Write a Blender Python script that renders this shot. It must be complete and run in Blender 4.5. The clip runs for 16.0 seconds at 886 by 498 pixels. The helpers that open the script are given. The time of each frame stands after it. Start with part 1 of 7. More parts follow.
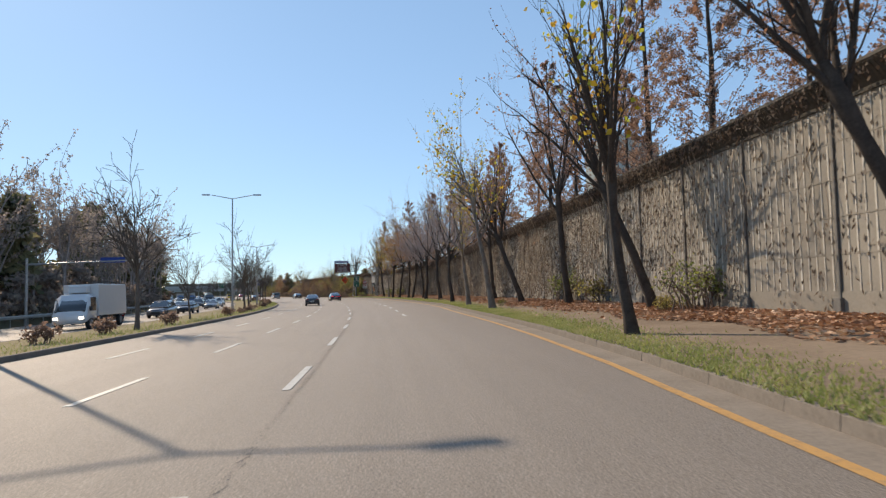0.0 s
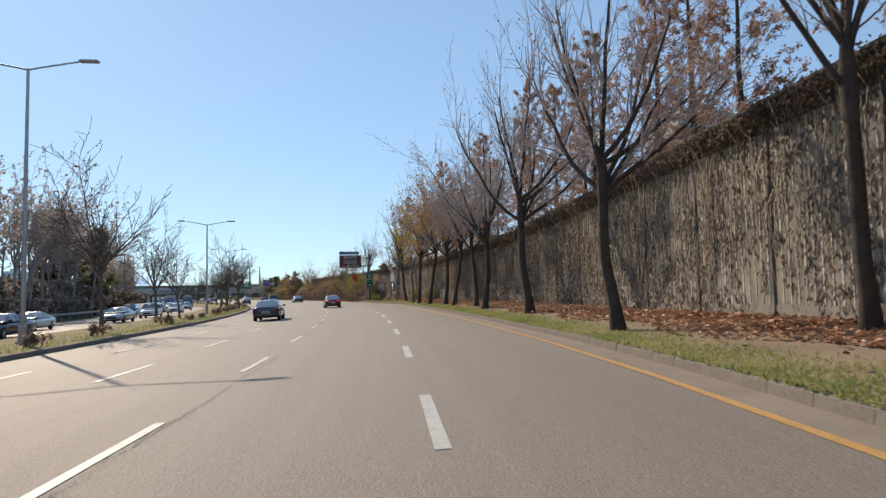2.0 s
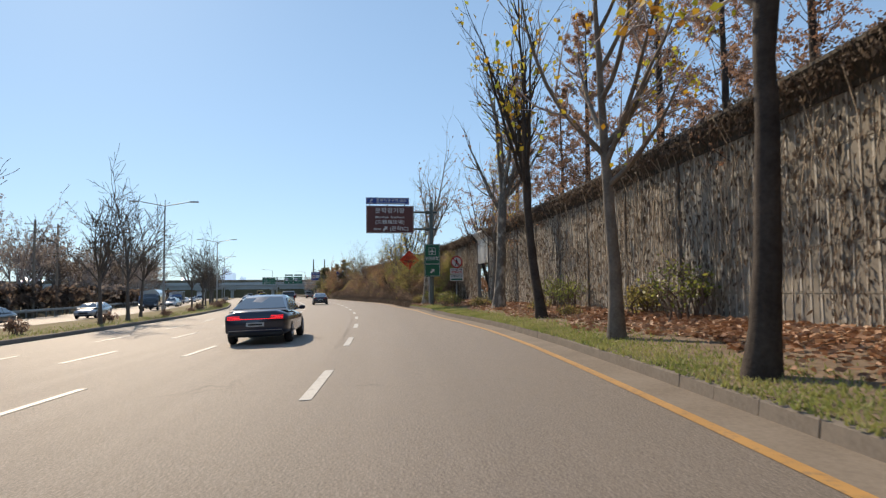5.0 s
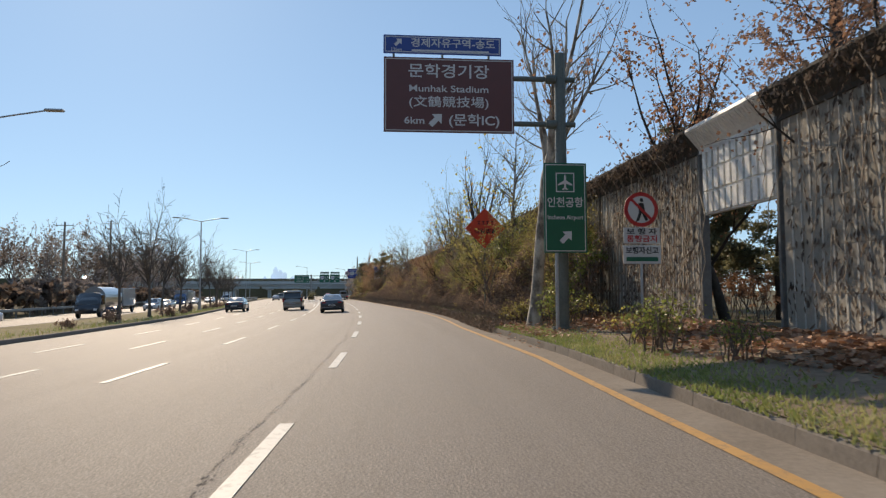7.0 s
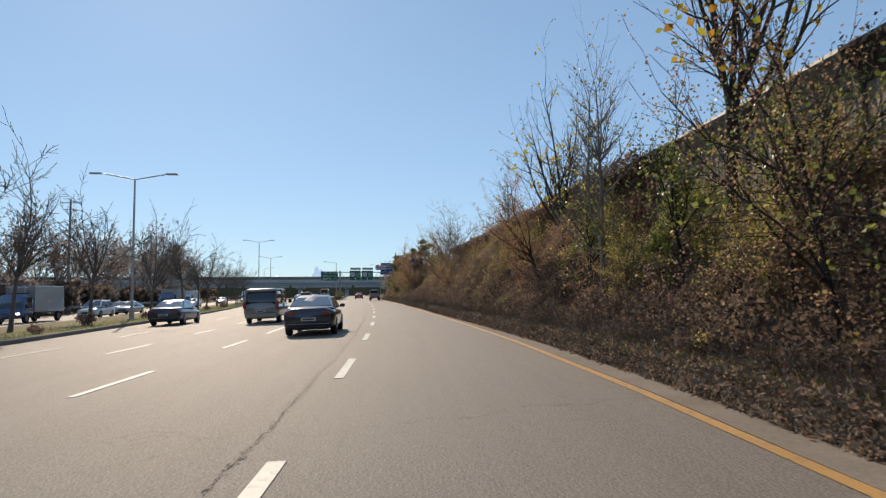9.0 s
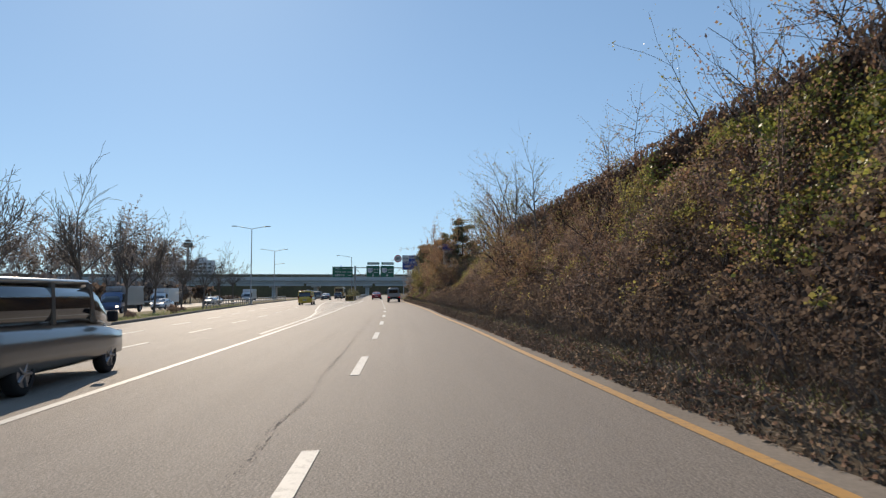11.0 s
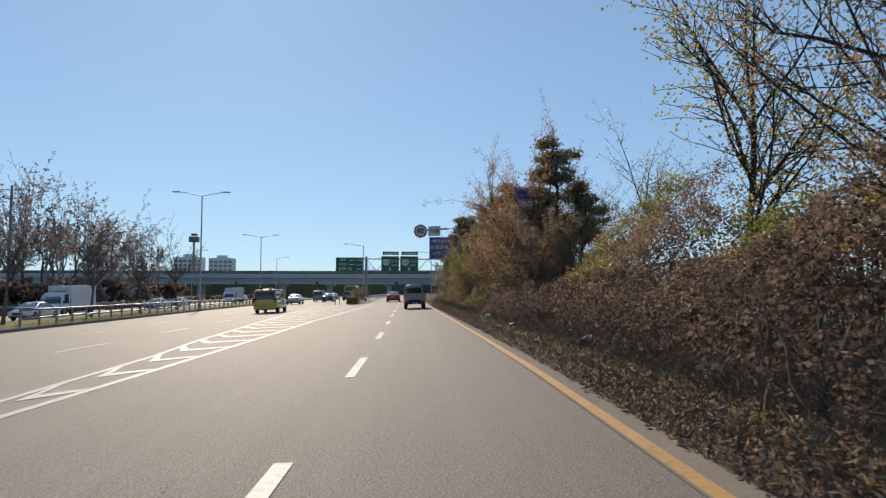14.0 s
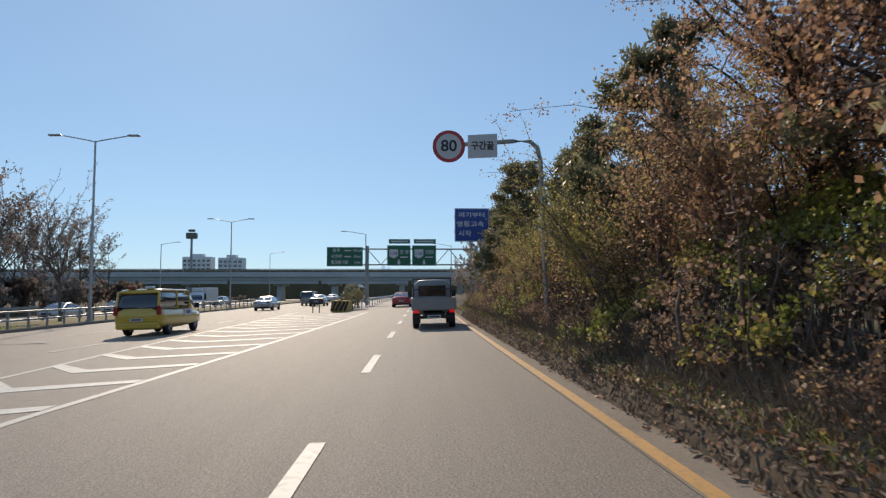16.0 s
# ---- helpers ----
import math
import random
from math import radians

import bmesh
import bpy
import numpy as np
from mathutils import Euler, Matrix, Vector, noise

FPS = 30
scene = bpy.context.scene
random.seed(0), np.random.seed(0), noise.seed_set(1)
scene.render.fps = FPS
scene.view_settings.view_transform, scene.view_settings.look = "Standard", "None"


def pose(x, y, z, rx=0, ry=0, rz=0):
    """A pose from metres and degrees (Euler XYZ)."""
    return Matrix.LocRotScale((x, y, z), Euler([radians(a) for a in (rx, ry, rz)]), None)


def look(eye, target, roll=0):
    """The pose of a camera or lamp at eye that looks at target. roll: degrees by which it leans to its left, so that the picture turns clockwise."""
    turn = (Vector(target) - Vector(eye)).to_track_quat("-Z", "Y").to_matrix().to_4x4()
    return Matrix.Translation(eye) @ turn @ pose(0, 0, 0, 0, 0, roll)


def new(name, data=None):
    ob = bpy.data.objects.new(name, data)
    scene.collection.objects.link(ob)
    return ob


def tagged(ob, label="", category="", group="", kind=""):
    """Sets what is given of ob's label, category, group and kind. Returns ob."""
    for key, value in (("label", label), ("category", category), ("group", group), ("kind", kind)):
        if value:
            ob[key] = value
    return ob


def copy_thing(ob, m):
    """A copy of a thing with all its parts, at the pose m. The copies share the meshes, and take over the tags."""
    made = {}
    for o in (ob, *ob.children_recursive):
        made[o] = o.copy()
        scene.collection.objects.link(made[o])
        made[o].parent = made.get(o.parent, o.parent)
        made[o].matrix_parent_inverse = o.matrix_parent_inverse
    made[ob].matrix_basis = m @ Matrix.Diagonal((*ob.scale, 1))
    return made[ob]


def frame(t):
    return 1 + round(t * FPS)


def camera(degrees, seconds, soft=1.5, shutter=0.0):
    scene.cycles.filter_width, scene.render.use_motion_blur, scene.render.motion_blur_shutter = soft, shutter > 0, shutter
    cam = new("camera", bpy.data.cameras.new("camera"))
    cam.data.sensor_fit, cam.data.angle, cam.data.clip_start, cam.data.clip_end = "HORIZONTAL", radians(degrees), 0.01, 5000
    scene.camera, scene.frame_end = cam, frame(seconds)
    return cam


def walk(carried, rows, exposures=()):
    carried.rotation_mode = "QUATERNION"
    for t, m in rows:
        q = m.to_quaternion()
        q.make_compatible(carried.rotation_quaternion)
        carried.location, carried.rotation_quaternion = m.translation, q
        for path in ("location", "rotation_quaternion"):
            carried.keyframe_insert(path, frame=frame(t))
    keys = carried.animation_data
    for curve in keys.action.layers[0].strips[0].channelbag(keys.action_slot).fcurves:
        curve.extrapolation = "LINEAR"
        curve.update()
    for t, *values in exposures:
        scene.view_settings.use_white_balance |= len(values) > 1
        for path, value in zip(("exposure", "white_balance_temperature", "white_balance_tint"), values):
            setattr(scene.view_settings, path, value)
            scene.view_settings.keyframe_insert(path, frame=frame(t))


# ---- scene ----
cam = camera(68.0, 16.0, soft=1.3, shutter=0.06)
walk(cam, [
    (0.0, pose(-3.73, -2.64, 1.49, 93.58, 1.14, -2.26)),
    (0.5, pose(-3.88, 7.56, 1.50, 93.65, 1.14, -1.96)),
    (1.0, pose(-4.09, 17.90, 1.49, 93.70, 1.05, -1.42)),
    (1.5, pose(-4.64, 28.75, 1.49, 93.73, 1.09, -0.55)),
    (2.0, pose(-5.11, 39.09, 1.51, 93.78, 1.16, 0.13)),
    (2.5, pose(-5.79, 49.58, 1.48, 93.83, 1.00, 1.05)),
    (3.0, pose(-6.63, 59.60, 1.52, 93.82, 0.92, 2.01)),
    (3.2, pose(-6.92, 63.65, 1.51, 93.82, 0.91, 2.43)),
    (5.3, pose(-11.54, 104.80, 1.45, 93.66, 0.52, 7.79)),
    (5.5, pose(-12.28, 108.11, 1.47, 93.64, 0.42, 8.10)),
    (6.0, pose(-13.83, 116.17, 1.50, 93.66, 0.25, 9.08)),
    (6.5, pose(-15.50, 123.61, 1.50, 93.74, 0.25, 10.33)),
    (7.0, pose(-17.32, 130.78, 1.50, 93.81, 0.19, 11.49)),
    (7.5, pose(-19.21, 137.89, 1.51, 93.78, 0.04, 12.57)),
    (8.0, pose(-21.24, 144.95, 1.50, 93.77, 0.14, 13.57)),
    (8.5, pose(-23.32, 151.71, 1.50, 93.72, 0.18, 14.32)),
    (9.0, pose(-25.54, 158.53, 1.50, 93.74, 0.29, 15.01)),
    (9.2, pose(-26.41, 161.10, 1.52, 93.74, 0.32, 15.25)),
    (11.3, pose(-35.68, 187.40, 1.51, 93.69, -0.03, 17.49)),
    (11.5, pose(-36.50, 189.71, 1.50, 93.69, -0.07, 17.72)),
    (12.0, pose(-38.52, 195.24, 1.50, 93.67, -0.12, 18.17)),
    (12.5, pose(-40.92, 201.58, 1.48, 93.67, -0.06, 18.67)),
    (13.0, pose(-42.96, 207.01, 1.50, 93.67, -0.03, 19.00)),
    (13.5, pose(-45.11, 212.63, 1.48, 93.67, -0.01, 19.33)),
    (14.0, pose(-47.28, 218.23, 1.50, 93.65, -0.06, 19.57)),
    (14.5, pose(-49.62, 224.09, 1.50, 93.64, -0.08, 19.92)),
    (15.0, pose(-52.15, 230.40, 1.51, 93.61, -0.06, 20.36)),
    (15.5, pose(-54.72, 236.56, 1.50, 93.66, -0.01, 20.68)),
    (16.0, pose(-57.27, 242.56, 1.52, 93.67, 0.04, 20.94)),
], exposures=[(0.0, 0.38, 7100, 11), (3.2, 0.36, 7100, 11), (5.3, 0.30, 7250, 11), (9.2, 0.08, 7100, 11), (11.3, 0.05, 6850, 10), (16.0, 0.0, 6850, 10)])

# ---- light: low autumn sun ahead and to the left, clear sky ----
SUN_AZ, SUN_EL = 37.6, 31.6
world = bpy.data.worlds.new("sky")
scene.world = world
world.use_nodes = True
wn = world.node_tree
sky = wn.nodes.new("ShaderNodeTexSky")
sky.sky_type, sky.sun_disc = "NISHITA", False
sky.sun_elevation, sky.sun_rotation = radians(SUN_EL), radians(-SUN_AZ)
sky.air_density, sky.dust_density, sky.ozone_density = 0.85, 0.12, 1.2
even = wn.nodes.new("ShaderNodeGamma")
even.inputs[1].default_value = 0.5
cool = wn.nodes.new("ShaderNodeMix")
cool.data_type, cool.blend_type = "RGBA", "MULTIPLY"
cool.inputs[0].default_value, cool.inputs[7].default_value = 1.0, (1.10, 1.535, 2.02, 1)
wn.links.new(sky.outputs[0], even.inputs[0])
wn.links.new(even.outputs[0], cool.inputs[6])
wn.links.new(cool.outputs[2], wn.nodes["Background"].inputs[0])
wn.nodes["Background"].inputs[1].default_value = 0.15
sun = new("sun", bpy.data.lights.new("sun", "SUN"))
sun.data.energy, sun.data.angle, sun.data.color = 3.85, radians(0.55), (1.0, 0.86, 0.70)
ce = math.cos(radians(SUN_EL))
sun.matrix_world = look((0, 0, 0), (math.sin(radians(SUN_AZ)) * ce, -math.cos(radians(SUN_AZ)) * ce, -math.sin(radians(SUN_EL))))

# ---- the road's line: s metres along, d metres to the right of the outer lane line ----
KNOT = [-60, 0, 40, 80, 120, 160, 200, 260, 340]
TURN = [1.91, 2.62, 4.10, 7.12, 12.63, 17.52, 20.62, 22.82, 22.69]
SS = np.arange(-150.0, 2600.0, 1.0)
HH = np.radians(np.interp(SS, KNOT, TURN))
XX = np.concatenate([[0], np.cumsum(-(np.sin(HH[1:]) + np.sin(HH[:-1])) / 2)])
YY = np.concatenate([[0], np.cumsum((np.cos(HH[1:]) + np.cos(HH[:-1])) / 2)])
XX, YY = XX - XX[150] - 2.17, YY - YY[150] - 2.64
FALL = 0.03


def prof(table, s):
    return np.interp(s, [a for a, b in table], [b for a, b in table])


def heading(s):
    return np.interp(s, SS, HH)


def at(s, d, z=0.0):
    """World place of road coordinates; arrays allowed."""
    s, d = np.asarray(s, float), np.asarray(d, float)
    h = heading(s)
    x, y = np.interp(s, SS, XX) + d * np.cos(h), np.interp(s, SS, YY) + d * np.sin(h)
    return np.stack(np.broadcast_arrays(x, y, np.asarray(z, float)), -1)


def stand(s, d, z=0.0, turn=0.0, scale=1.0):
    """Pose on the road's line: local y ahead, x to the right."""
    p = at(s, d, z)
    m = Matrix.Translation(Vector(p)) @ Matrix.Rotation(float(heading(s)) + radians(turn), 4, "Z")
    return m @ Matrix.Diagonal((scale, scale, scale, 1))


YELLOW = [(-60, -0.53), (0, 1.66), (6, 2.08), (12, 2.57), (20, 2.94), (28, 3.14), (36, 3.22), (44, 3.36), (52, 3.72), (60, 3.86), (70, 3.80), (80, 3.82), (92, 3.88), (104, 4.1), (112, 4.35), (118, 4.52), (124, 4.56),
          (130, 4.42), (136, 4.18), (142, 4.18), (148, 4.28), (154, 4.15), (160, 4.1), (166, 4.28), (172, 4.36), (180, 4.28), (190, 4.04), (198, 3.80), (206, 3.62), (214, 3.54), (222, 3.38), (230, 3.24), (238, 3.27), (246, 3.2), (254, 3.12), (262, 3.08), (270, 3.01), (280, 2.96), (900, 2.95)]
KERB = [(s, d + np.interp(s, [0, 40, 60, 110, 140, 155, 175, 195, 210], [0.58, 0.62, 0.68, 0.62, 0.56, 0.6, 0.7, 0.52, 0.47])) for s, d in YELLOW]
MED_R = [(-60, -12.4), (20, -12.6), (60, -12.3), (100, -13.0), (140, -13.2), (165, -13.1), (190, -13.5), (200, -14.2), (235, -16.3), (260, -18.5), (300, -20.6), (440, -23), (900, -23)]
MED_L = [(-60, -17.5), (50, -18.0), (70, -19.4), (120, -20.5), (186, -21.2), (220, -23.2), (255, -25), (300, -27.5), (440, -29), (900, -29)]
FAR = [(s, d - 13.0) for s, d in MED_L]
HILL = [(-150, 8), (40, 9), (90, 10.5), (150, 9.5), (190, 5), (235, 1.6), (300, 0.8), (1000, 0.4)]
WALL_D = 9.3


def road_z(d):
    return FALL * np.maximum(d, -36.0)


def verge_z(s, d):
    """Ground height right of the kerb."""
    k = prof(KERB, s)
    u = np.clip((np.asarray(d, float) - k) / (WALL_D - k), 0, 1)
    return FALL * k + 0.19 + u * (0.68 - FALL * k - 0.19)


def ground_z(s, d):
    s, d = np.broadcast_arrays(np.asarray(s, float), np.asarray(d, float))
    far = prof(FAR, s)
    u = np.clip((far - 2 - d) / 22, 0, 1)
    left = road_z(d) + prof(HILL, s) * u * u * (3 - 2 * u)
    right = verge_z(s, d) + np.clip((d - 14) / 60, 0, 1) * 1.0
    return np.where(d < far, left, np.where(d > prof(KERB, s), right, road_z(d)))


# ---- mesh helpers ----
def part(name, bm, material, parent=None, label=""):
    me = bpy.data.meshes.new(name)
    bm.to_mesh(me)
    bm.free()
    for m in material if isinstance(material, (list, tuple)) else [material]:
        me.materials.append(m)
    ob = new(name, me)
    if parent:
        ob.parent = parent
    if label:
        tagged(ob, label)
    return ob


def raw(name, v, f, material, parent=None, label="", smooth=False, index=None, uv=None):
    me = bpy.data.meshes.new(name)
    v = np.asarray(v, float).reshape(-1, 3)
    if isinstance(f, np.ndarray):
        n, k = f.shape
        me.vertices.add(len(v))
        me.vertices.foreach_set("co", v.ravel())
        me.loops.add(n * k)
        me.loops.foreach_set("vertex_index", f.ravel().astype(np.int32))
        me.polygons.add(n)
        me.polygons.foreach_set("loop_start", np.arange(0, n * k, k, dtype=np.int32))
        me.update(calc_edges=True)
    else:
        me.from_pydata([tuple(q) for q in v], [], f)
    for m in material if isinstance(material, (list, tuple)) else [material]:
        me.materials.append(m)
    if index is not None:
        me.polygons.foreach_set("material_index", np.asarray(index, dtype=np.int32))
    if smooth:
        me.polygons.foreach_set("use_smooth", np.ones(len(me.polygons), dtype=bool))
    if uv is not None:
        lay = me.uv_layers.new(name="road")
        idx = np.empty(len(me.loops), dtype=np.int32)
        me.loops.foreach_get("vertex_index", idx)
        lay.data.foreach_set("uv", np.asarray(uv, float)[idx].ravel())
    ob = new(name, me)
    if parent:
        ob.parent = parent
    if label:
        tagged(ob, label)
    return ob


def box(bm, x0, x1, y0, y1, z0, z1, bevel=0.0, m=None):
    vs = [bm.verts.new((x, y, z)) for z in (z0, z1) for y in (y0, y1) for x in (x0, x1)]
    fs = [bm.faces.new([vs[i] for i in q]) for q in ((0, 2, 3, 1), (4, 5, 7, 6), (0, 1, 5, 4), (2, 6, 7, 3), (0, 4, 6, 2), (1, 3, 7, 5))]
    if m:
        bmesh.ops.transform(bm, matrix=m, verts=vs)
    if bevel:
        es = list({e for q in fs for e in q.edges})
        bmesh.ops.bevel(bm, geom=es, offset=bevel, segments=1, affect="EDGES")
    return bm


def boxes(*specs, bevel=0.0):
    bm = bmesh.new()
    for q in specs:
        box(bm, *q, bevel=bevel)
    return bm


def rod(bm, a, b, r0, r1=None, n=10):
    """A capped tapered rod between two points."""
    a, b = Vector(a), Vector(b)
    m = Matrix.Translation((a + b) / 2) @ (b - a).to_track_quat("Z", "Y").to_matrix().to_4x4()
    bmesh.ops.create_cone(bm, cap_ends=True, segments=n, radius1=r0, radius2=r0 if r1 is None else r1, depth=(b - a).length, matrix=m)
    return bm


def rods(*specs, n=10):
    bm = bmesh.new()
    for q in specs:
        rod(bm, *q, n=n)
    return bm


def bent(pts, r, n=8):
    """A round pipe through points."""
    v, f = [], []
    tube(v, f, np.array(pts, float), np.full(len(pts), r), n)
    return v, f


def tube(v, f, pts, rad, n=5):
    """Adds a tapered tube along points to lists of vertices and quads."""
    k = len(pts)
    t = np.gradient(pts, axis=0)
    t /= np.linalg.norm(t, axis=1)[:, None] + 1e-9
    ref = np.array([0.0, 0.0, 1.0]) if abs(t[0][2]) < 0.8 else np.array([1.0, 0.0, 0.0])
    a = np.cross(t, ref)
    a /= np.linalg.norm(a, axis=1)[:, None] + 1e-9
    b = np.cross(t, a)
    ang = np.arange(n) * 2 * math.pi / n
    ring = pts[:, None, :] + rad[:, None, None] * (np.cos(ang)[None, :, None] * a[:, None, :] + np.sin(ang)[None, :, None] * b[:, None, :])
    base = len(v)
    v.extend(ring.reshape(-1, 3).tolist())
    for i in range(k - 1):
        for j in range(n):
            j2 = (j + 1) % n
            f.append((base + i * n + j, base + i * n + j2, base + (i + 1) * n + j2, base + (i + 1) * n + j))


def cards(p, size, rng, droop=0.0, long=1.35):
    """Small folded leaves at points, turned at random: two triangles' worth of area each, as quads."""
    n = len(p)
    size = np.broadcast_to(size, (n,)) * rng.uniform(0.65, 1.3, n)
    a = rng.normal(size=(n, 3))
    a[:, 2] -= droop
    a /= np.linalg.norm(a, axis=1)[:, None]
    b = np.cross(a, rng.normal(size=(n, 3)))
    b /= np.linalg.norm(b, axis=1)[:, None] + 1e-9
    c = np.cross(a, b)
    a, b, c = a * size[:, None] * long, b * size[:, None] * 0.55, c * size[:, None] * 0.18
    v = np.stack([p, p + a * 0.5 + b + c, p + a, p + a * 0.5 - b + c], 1).reshape(-1, 3)
    return v, np.arange(4 * n).reshape(n, 4)


def strip(name, s0, s1, step, da, db, dz, material, n=1, parent=None, z=None):
    """A ribbon along the road between offset tables da and db, with its road coordinates as UV."""
    s = np.arange(s0, s1 + step * 0.5, step)
    a, b = prof(da, s), prof(db, s)
    u = np.linspace(0, 1, n + 1)
    d = a[:, None] + (b - a)[:, None] * u[None, :]
    sg = np.repeat(s[:, None], n + 1, 1)
    zz = (z(sg, d) if z else road_z(d)) + dz
    v = at(sg, d, zz).reshape(-1, 3)
    i = np.arange((len(s) - 1) * (n + 1)).reshape(len(s) - 1, n + 1)[:, :-1].ravel()
    f = np.stack([i, i + 1, i + n + 2, i + n + 1], 1)
    return raw(name, v, f, material, parent, uv=np.stack([sg, d], -1).reshape(-1, 2), smooth=True)


def const(d):
    return [(-200, d), (3000, d)]


def shift(table, k):
    return [(s, d + k) for s, d in table]


# ---- materials ----
def nodes(name):
    m = bpy.data.materials.new(name)
    m.use_nodes = True
    t = m.node_tree
    return m, t, t.nodes["Principled BSDF"], t.links.new


def tex_noise(t, coord, scale, detail=4.0, rough=0.55, stretch=None):
    n = t.nodes.new("ShaderNodeTexNoise")
    n.inputs["Scale"].default_value, n.inputs["Detail"].default_value, n.inputs["Roughness"].default_value = scale, detail, rough
    if stretch:
        mp = t.nodes.new("ShaderNodeMapping")
        mp.inputs["Scale"].default_value = stretch
        t.links.new(coord, mp.inputs["Vector"])
        coord = mp.outputs[0]
    t.links.new(coord, n.inputs["Vector"])
    return n.outputs["Fac"]


def ramp(t, fac, stops):
    r = t.nodes.new("ShaderNodeValToRGB")
    e = r.color_ramp.elements
    while len(e) < len(stops):
        e.new(0.5)
    for q, (pos, col) in zip(e, stops):
        q.position, q.color = pos, (*col, 1)
    t.links.new(fac, r.inputs[0])
    return r.outputs[0]


def mix(t, fac, a, b, mode="MIX"):
    m = t.nodes.new("ShaderNodeMix")
    m.data_type, m.blend_type = "RGBA", mode
    for sock, val in ((m.inputs[0], fac), (m.inputs[6], a), (m.inputs[7], b)):
        if isinstance(val, (int, float)):
            sock.default_value = val
        elif isinstance(val, tuple):
            sock.default_value = (*val, 1)
        else:
            t.links.new(val, sock)
    return m.outputs[2]


def bumped(t, bsdf, height, strength, dist=0.02):
    b = t.nodes.new("ShaderNodeBump")
    b.inputs["Strength"].default_value, b.inputs["Distance"].default_value = strength, dist
    t.links.new(height, b.inputs["Height"])
    t.links.new(b.outputs[0], bsdf.inputs["Normal"])


def surface(name, dark, light, big=0.6, fine=14.0, rough=0.8, bump=0.3, metal=0.0, vary=0.0, coat=0.0):
    """A weathered surface: stains at one scale, grain at another."""
    m, t, bsdf, link = nodes(name)
    co = t.nodes.new("ShaderNodeTexCoord").outputs["Object"]
    a, b = tex_noise(t, co, big, 5), tex_noise(t, co, fine, 6, 0.65)
    col = ramp(t, a, [(0.3, dark), (0.72, light)])
    col = mix(t, 0.35, col, ramp(t, b, [(0.25, tuple(c * 0.6 for c in dark)), (0.75, tuple(min(1, c * 1.25) for c in light))]))
    if vary:
        r = t.nodes.new("ShaderNodeObjectInfo").outputs["Random"]
        col = mix(t, vary, col, ramp(t, r, [(0, tuple(c * 0.7 for c in dark)), (1, tuple(min(1, c * 1.2) for c in light))]))
    link(col, bsdf.inputs["Base Color"])
    bsdf.inputs["Roughness"].default_value, bsdf.inputs["Metallic"].default_value = rough, metal
    bsdf.inputs["Coat Weight"].default_value = coat
    if rough >= 0.9:
        bsdf.inputs["Specular IOR Level"].default_value = 0.12
    if bump:
        bumped(t, bsdf, b, bump)
    return m


def leafy(name, stops, rough=0.55, through_light=0.35, patchy=0.4, gloss=0.25):
    """Leaves: every leaf takes its own colour; some light comes through."""
    m, t, bsdf, link = nodes(name)
    g = t.nodes.new("ShaderNodeNewGeometry")
    co = t.nodes.new("ShaderNodeTexCoord").outputs["Object"]
    patch = ramp(t, tex_noise(t, co, 0.55, 4, 0.6), [(0.34, (0, 0, 0)), (0.66, (1, 1, 1))])
    col = ramp(t, mix(t, patchy, g.outputs["Random Per Island"], patch), stops)
    col = mix(t, 0.3, col, mix(t, tex_noise(t, co, 1.3, 3), (0.02, 0.015, 0.01), col))
    link(col, bsdf.inputs["Base Color"])
    bsdf.inputs["Roughness"].default_value, bsdf.inputs["Specular IOR Level"].default_value = rough, gloss
    tr = t.nodes.new("ShaderNodeBsdfTranslucent")
    link(col, tr.inputs["Color"])
    mx = t.nodes.new("ShaderNodeMixShader")
    mx.inputs[0].default_value = through_light
    link(bsdf.outputs[0], mx.inputs[1])
    link(tr.outputs[0], mx.inputs[2])
    link(mx.outputs[0], t.nodes["Material Output"].inputs[0])
    return m


def paint(name, col, rough=0.35, metal=0.0, coat=0.0, dirt=0.25):
    m, t, bsdf, link = nodes(name)
    co = t.nodes.new("ShaderNodeTexCoord").outputs["Object"]
    n = tex_noise(t, co, 3.0, 6, 0.6)
    link(mix(t, n, tuple(c * (1 - dirt) for c in col), col), bsdf.inputs["Base Color"])
    bsdf.inputs["Roughness"].default_value, bsdf.inputs["Metallic"].default_value = rough, metal
    bsdf.inputs["Coat Weight"].default_value = coat
    return m


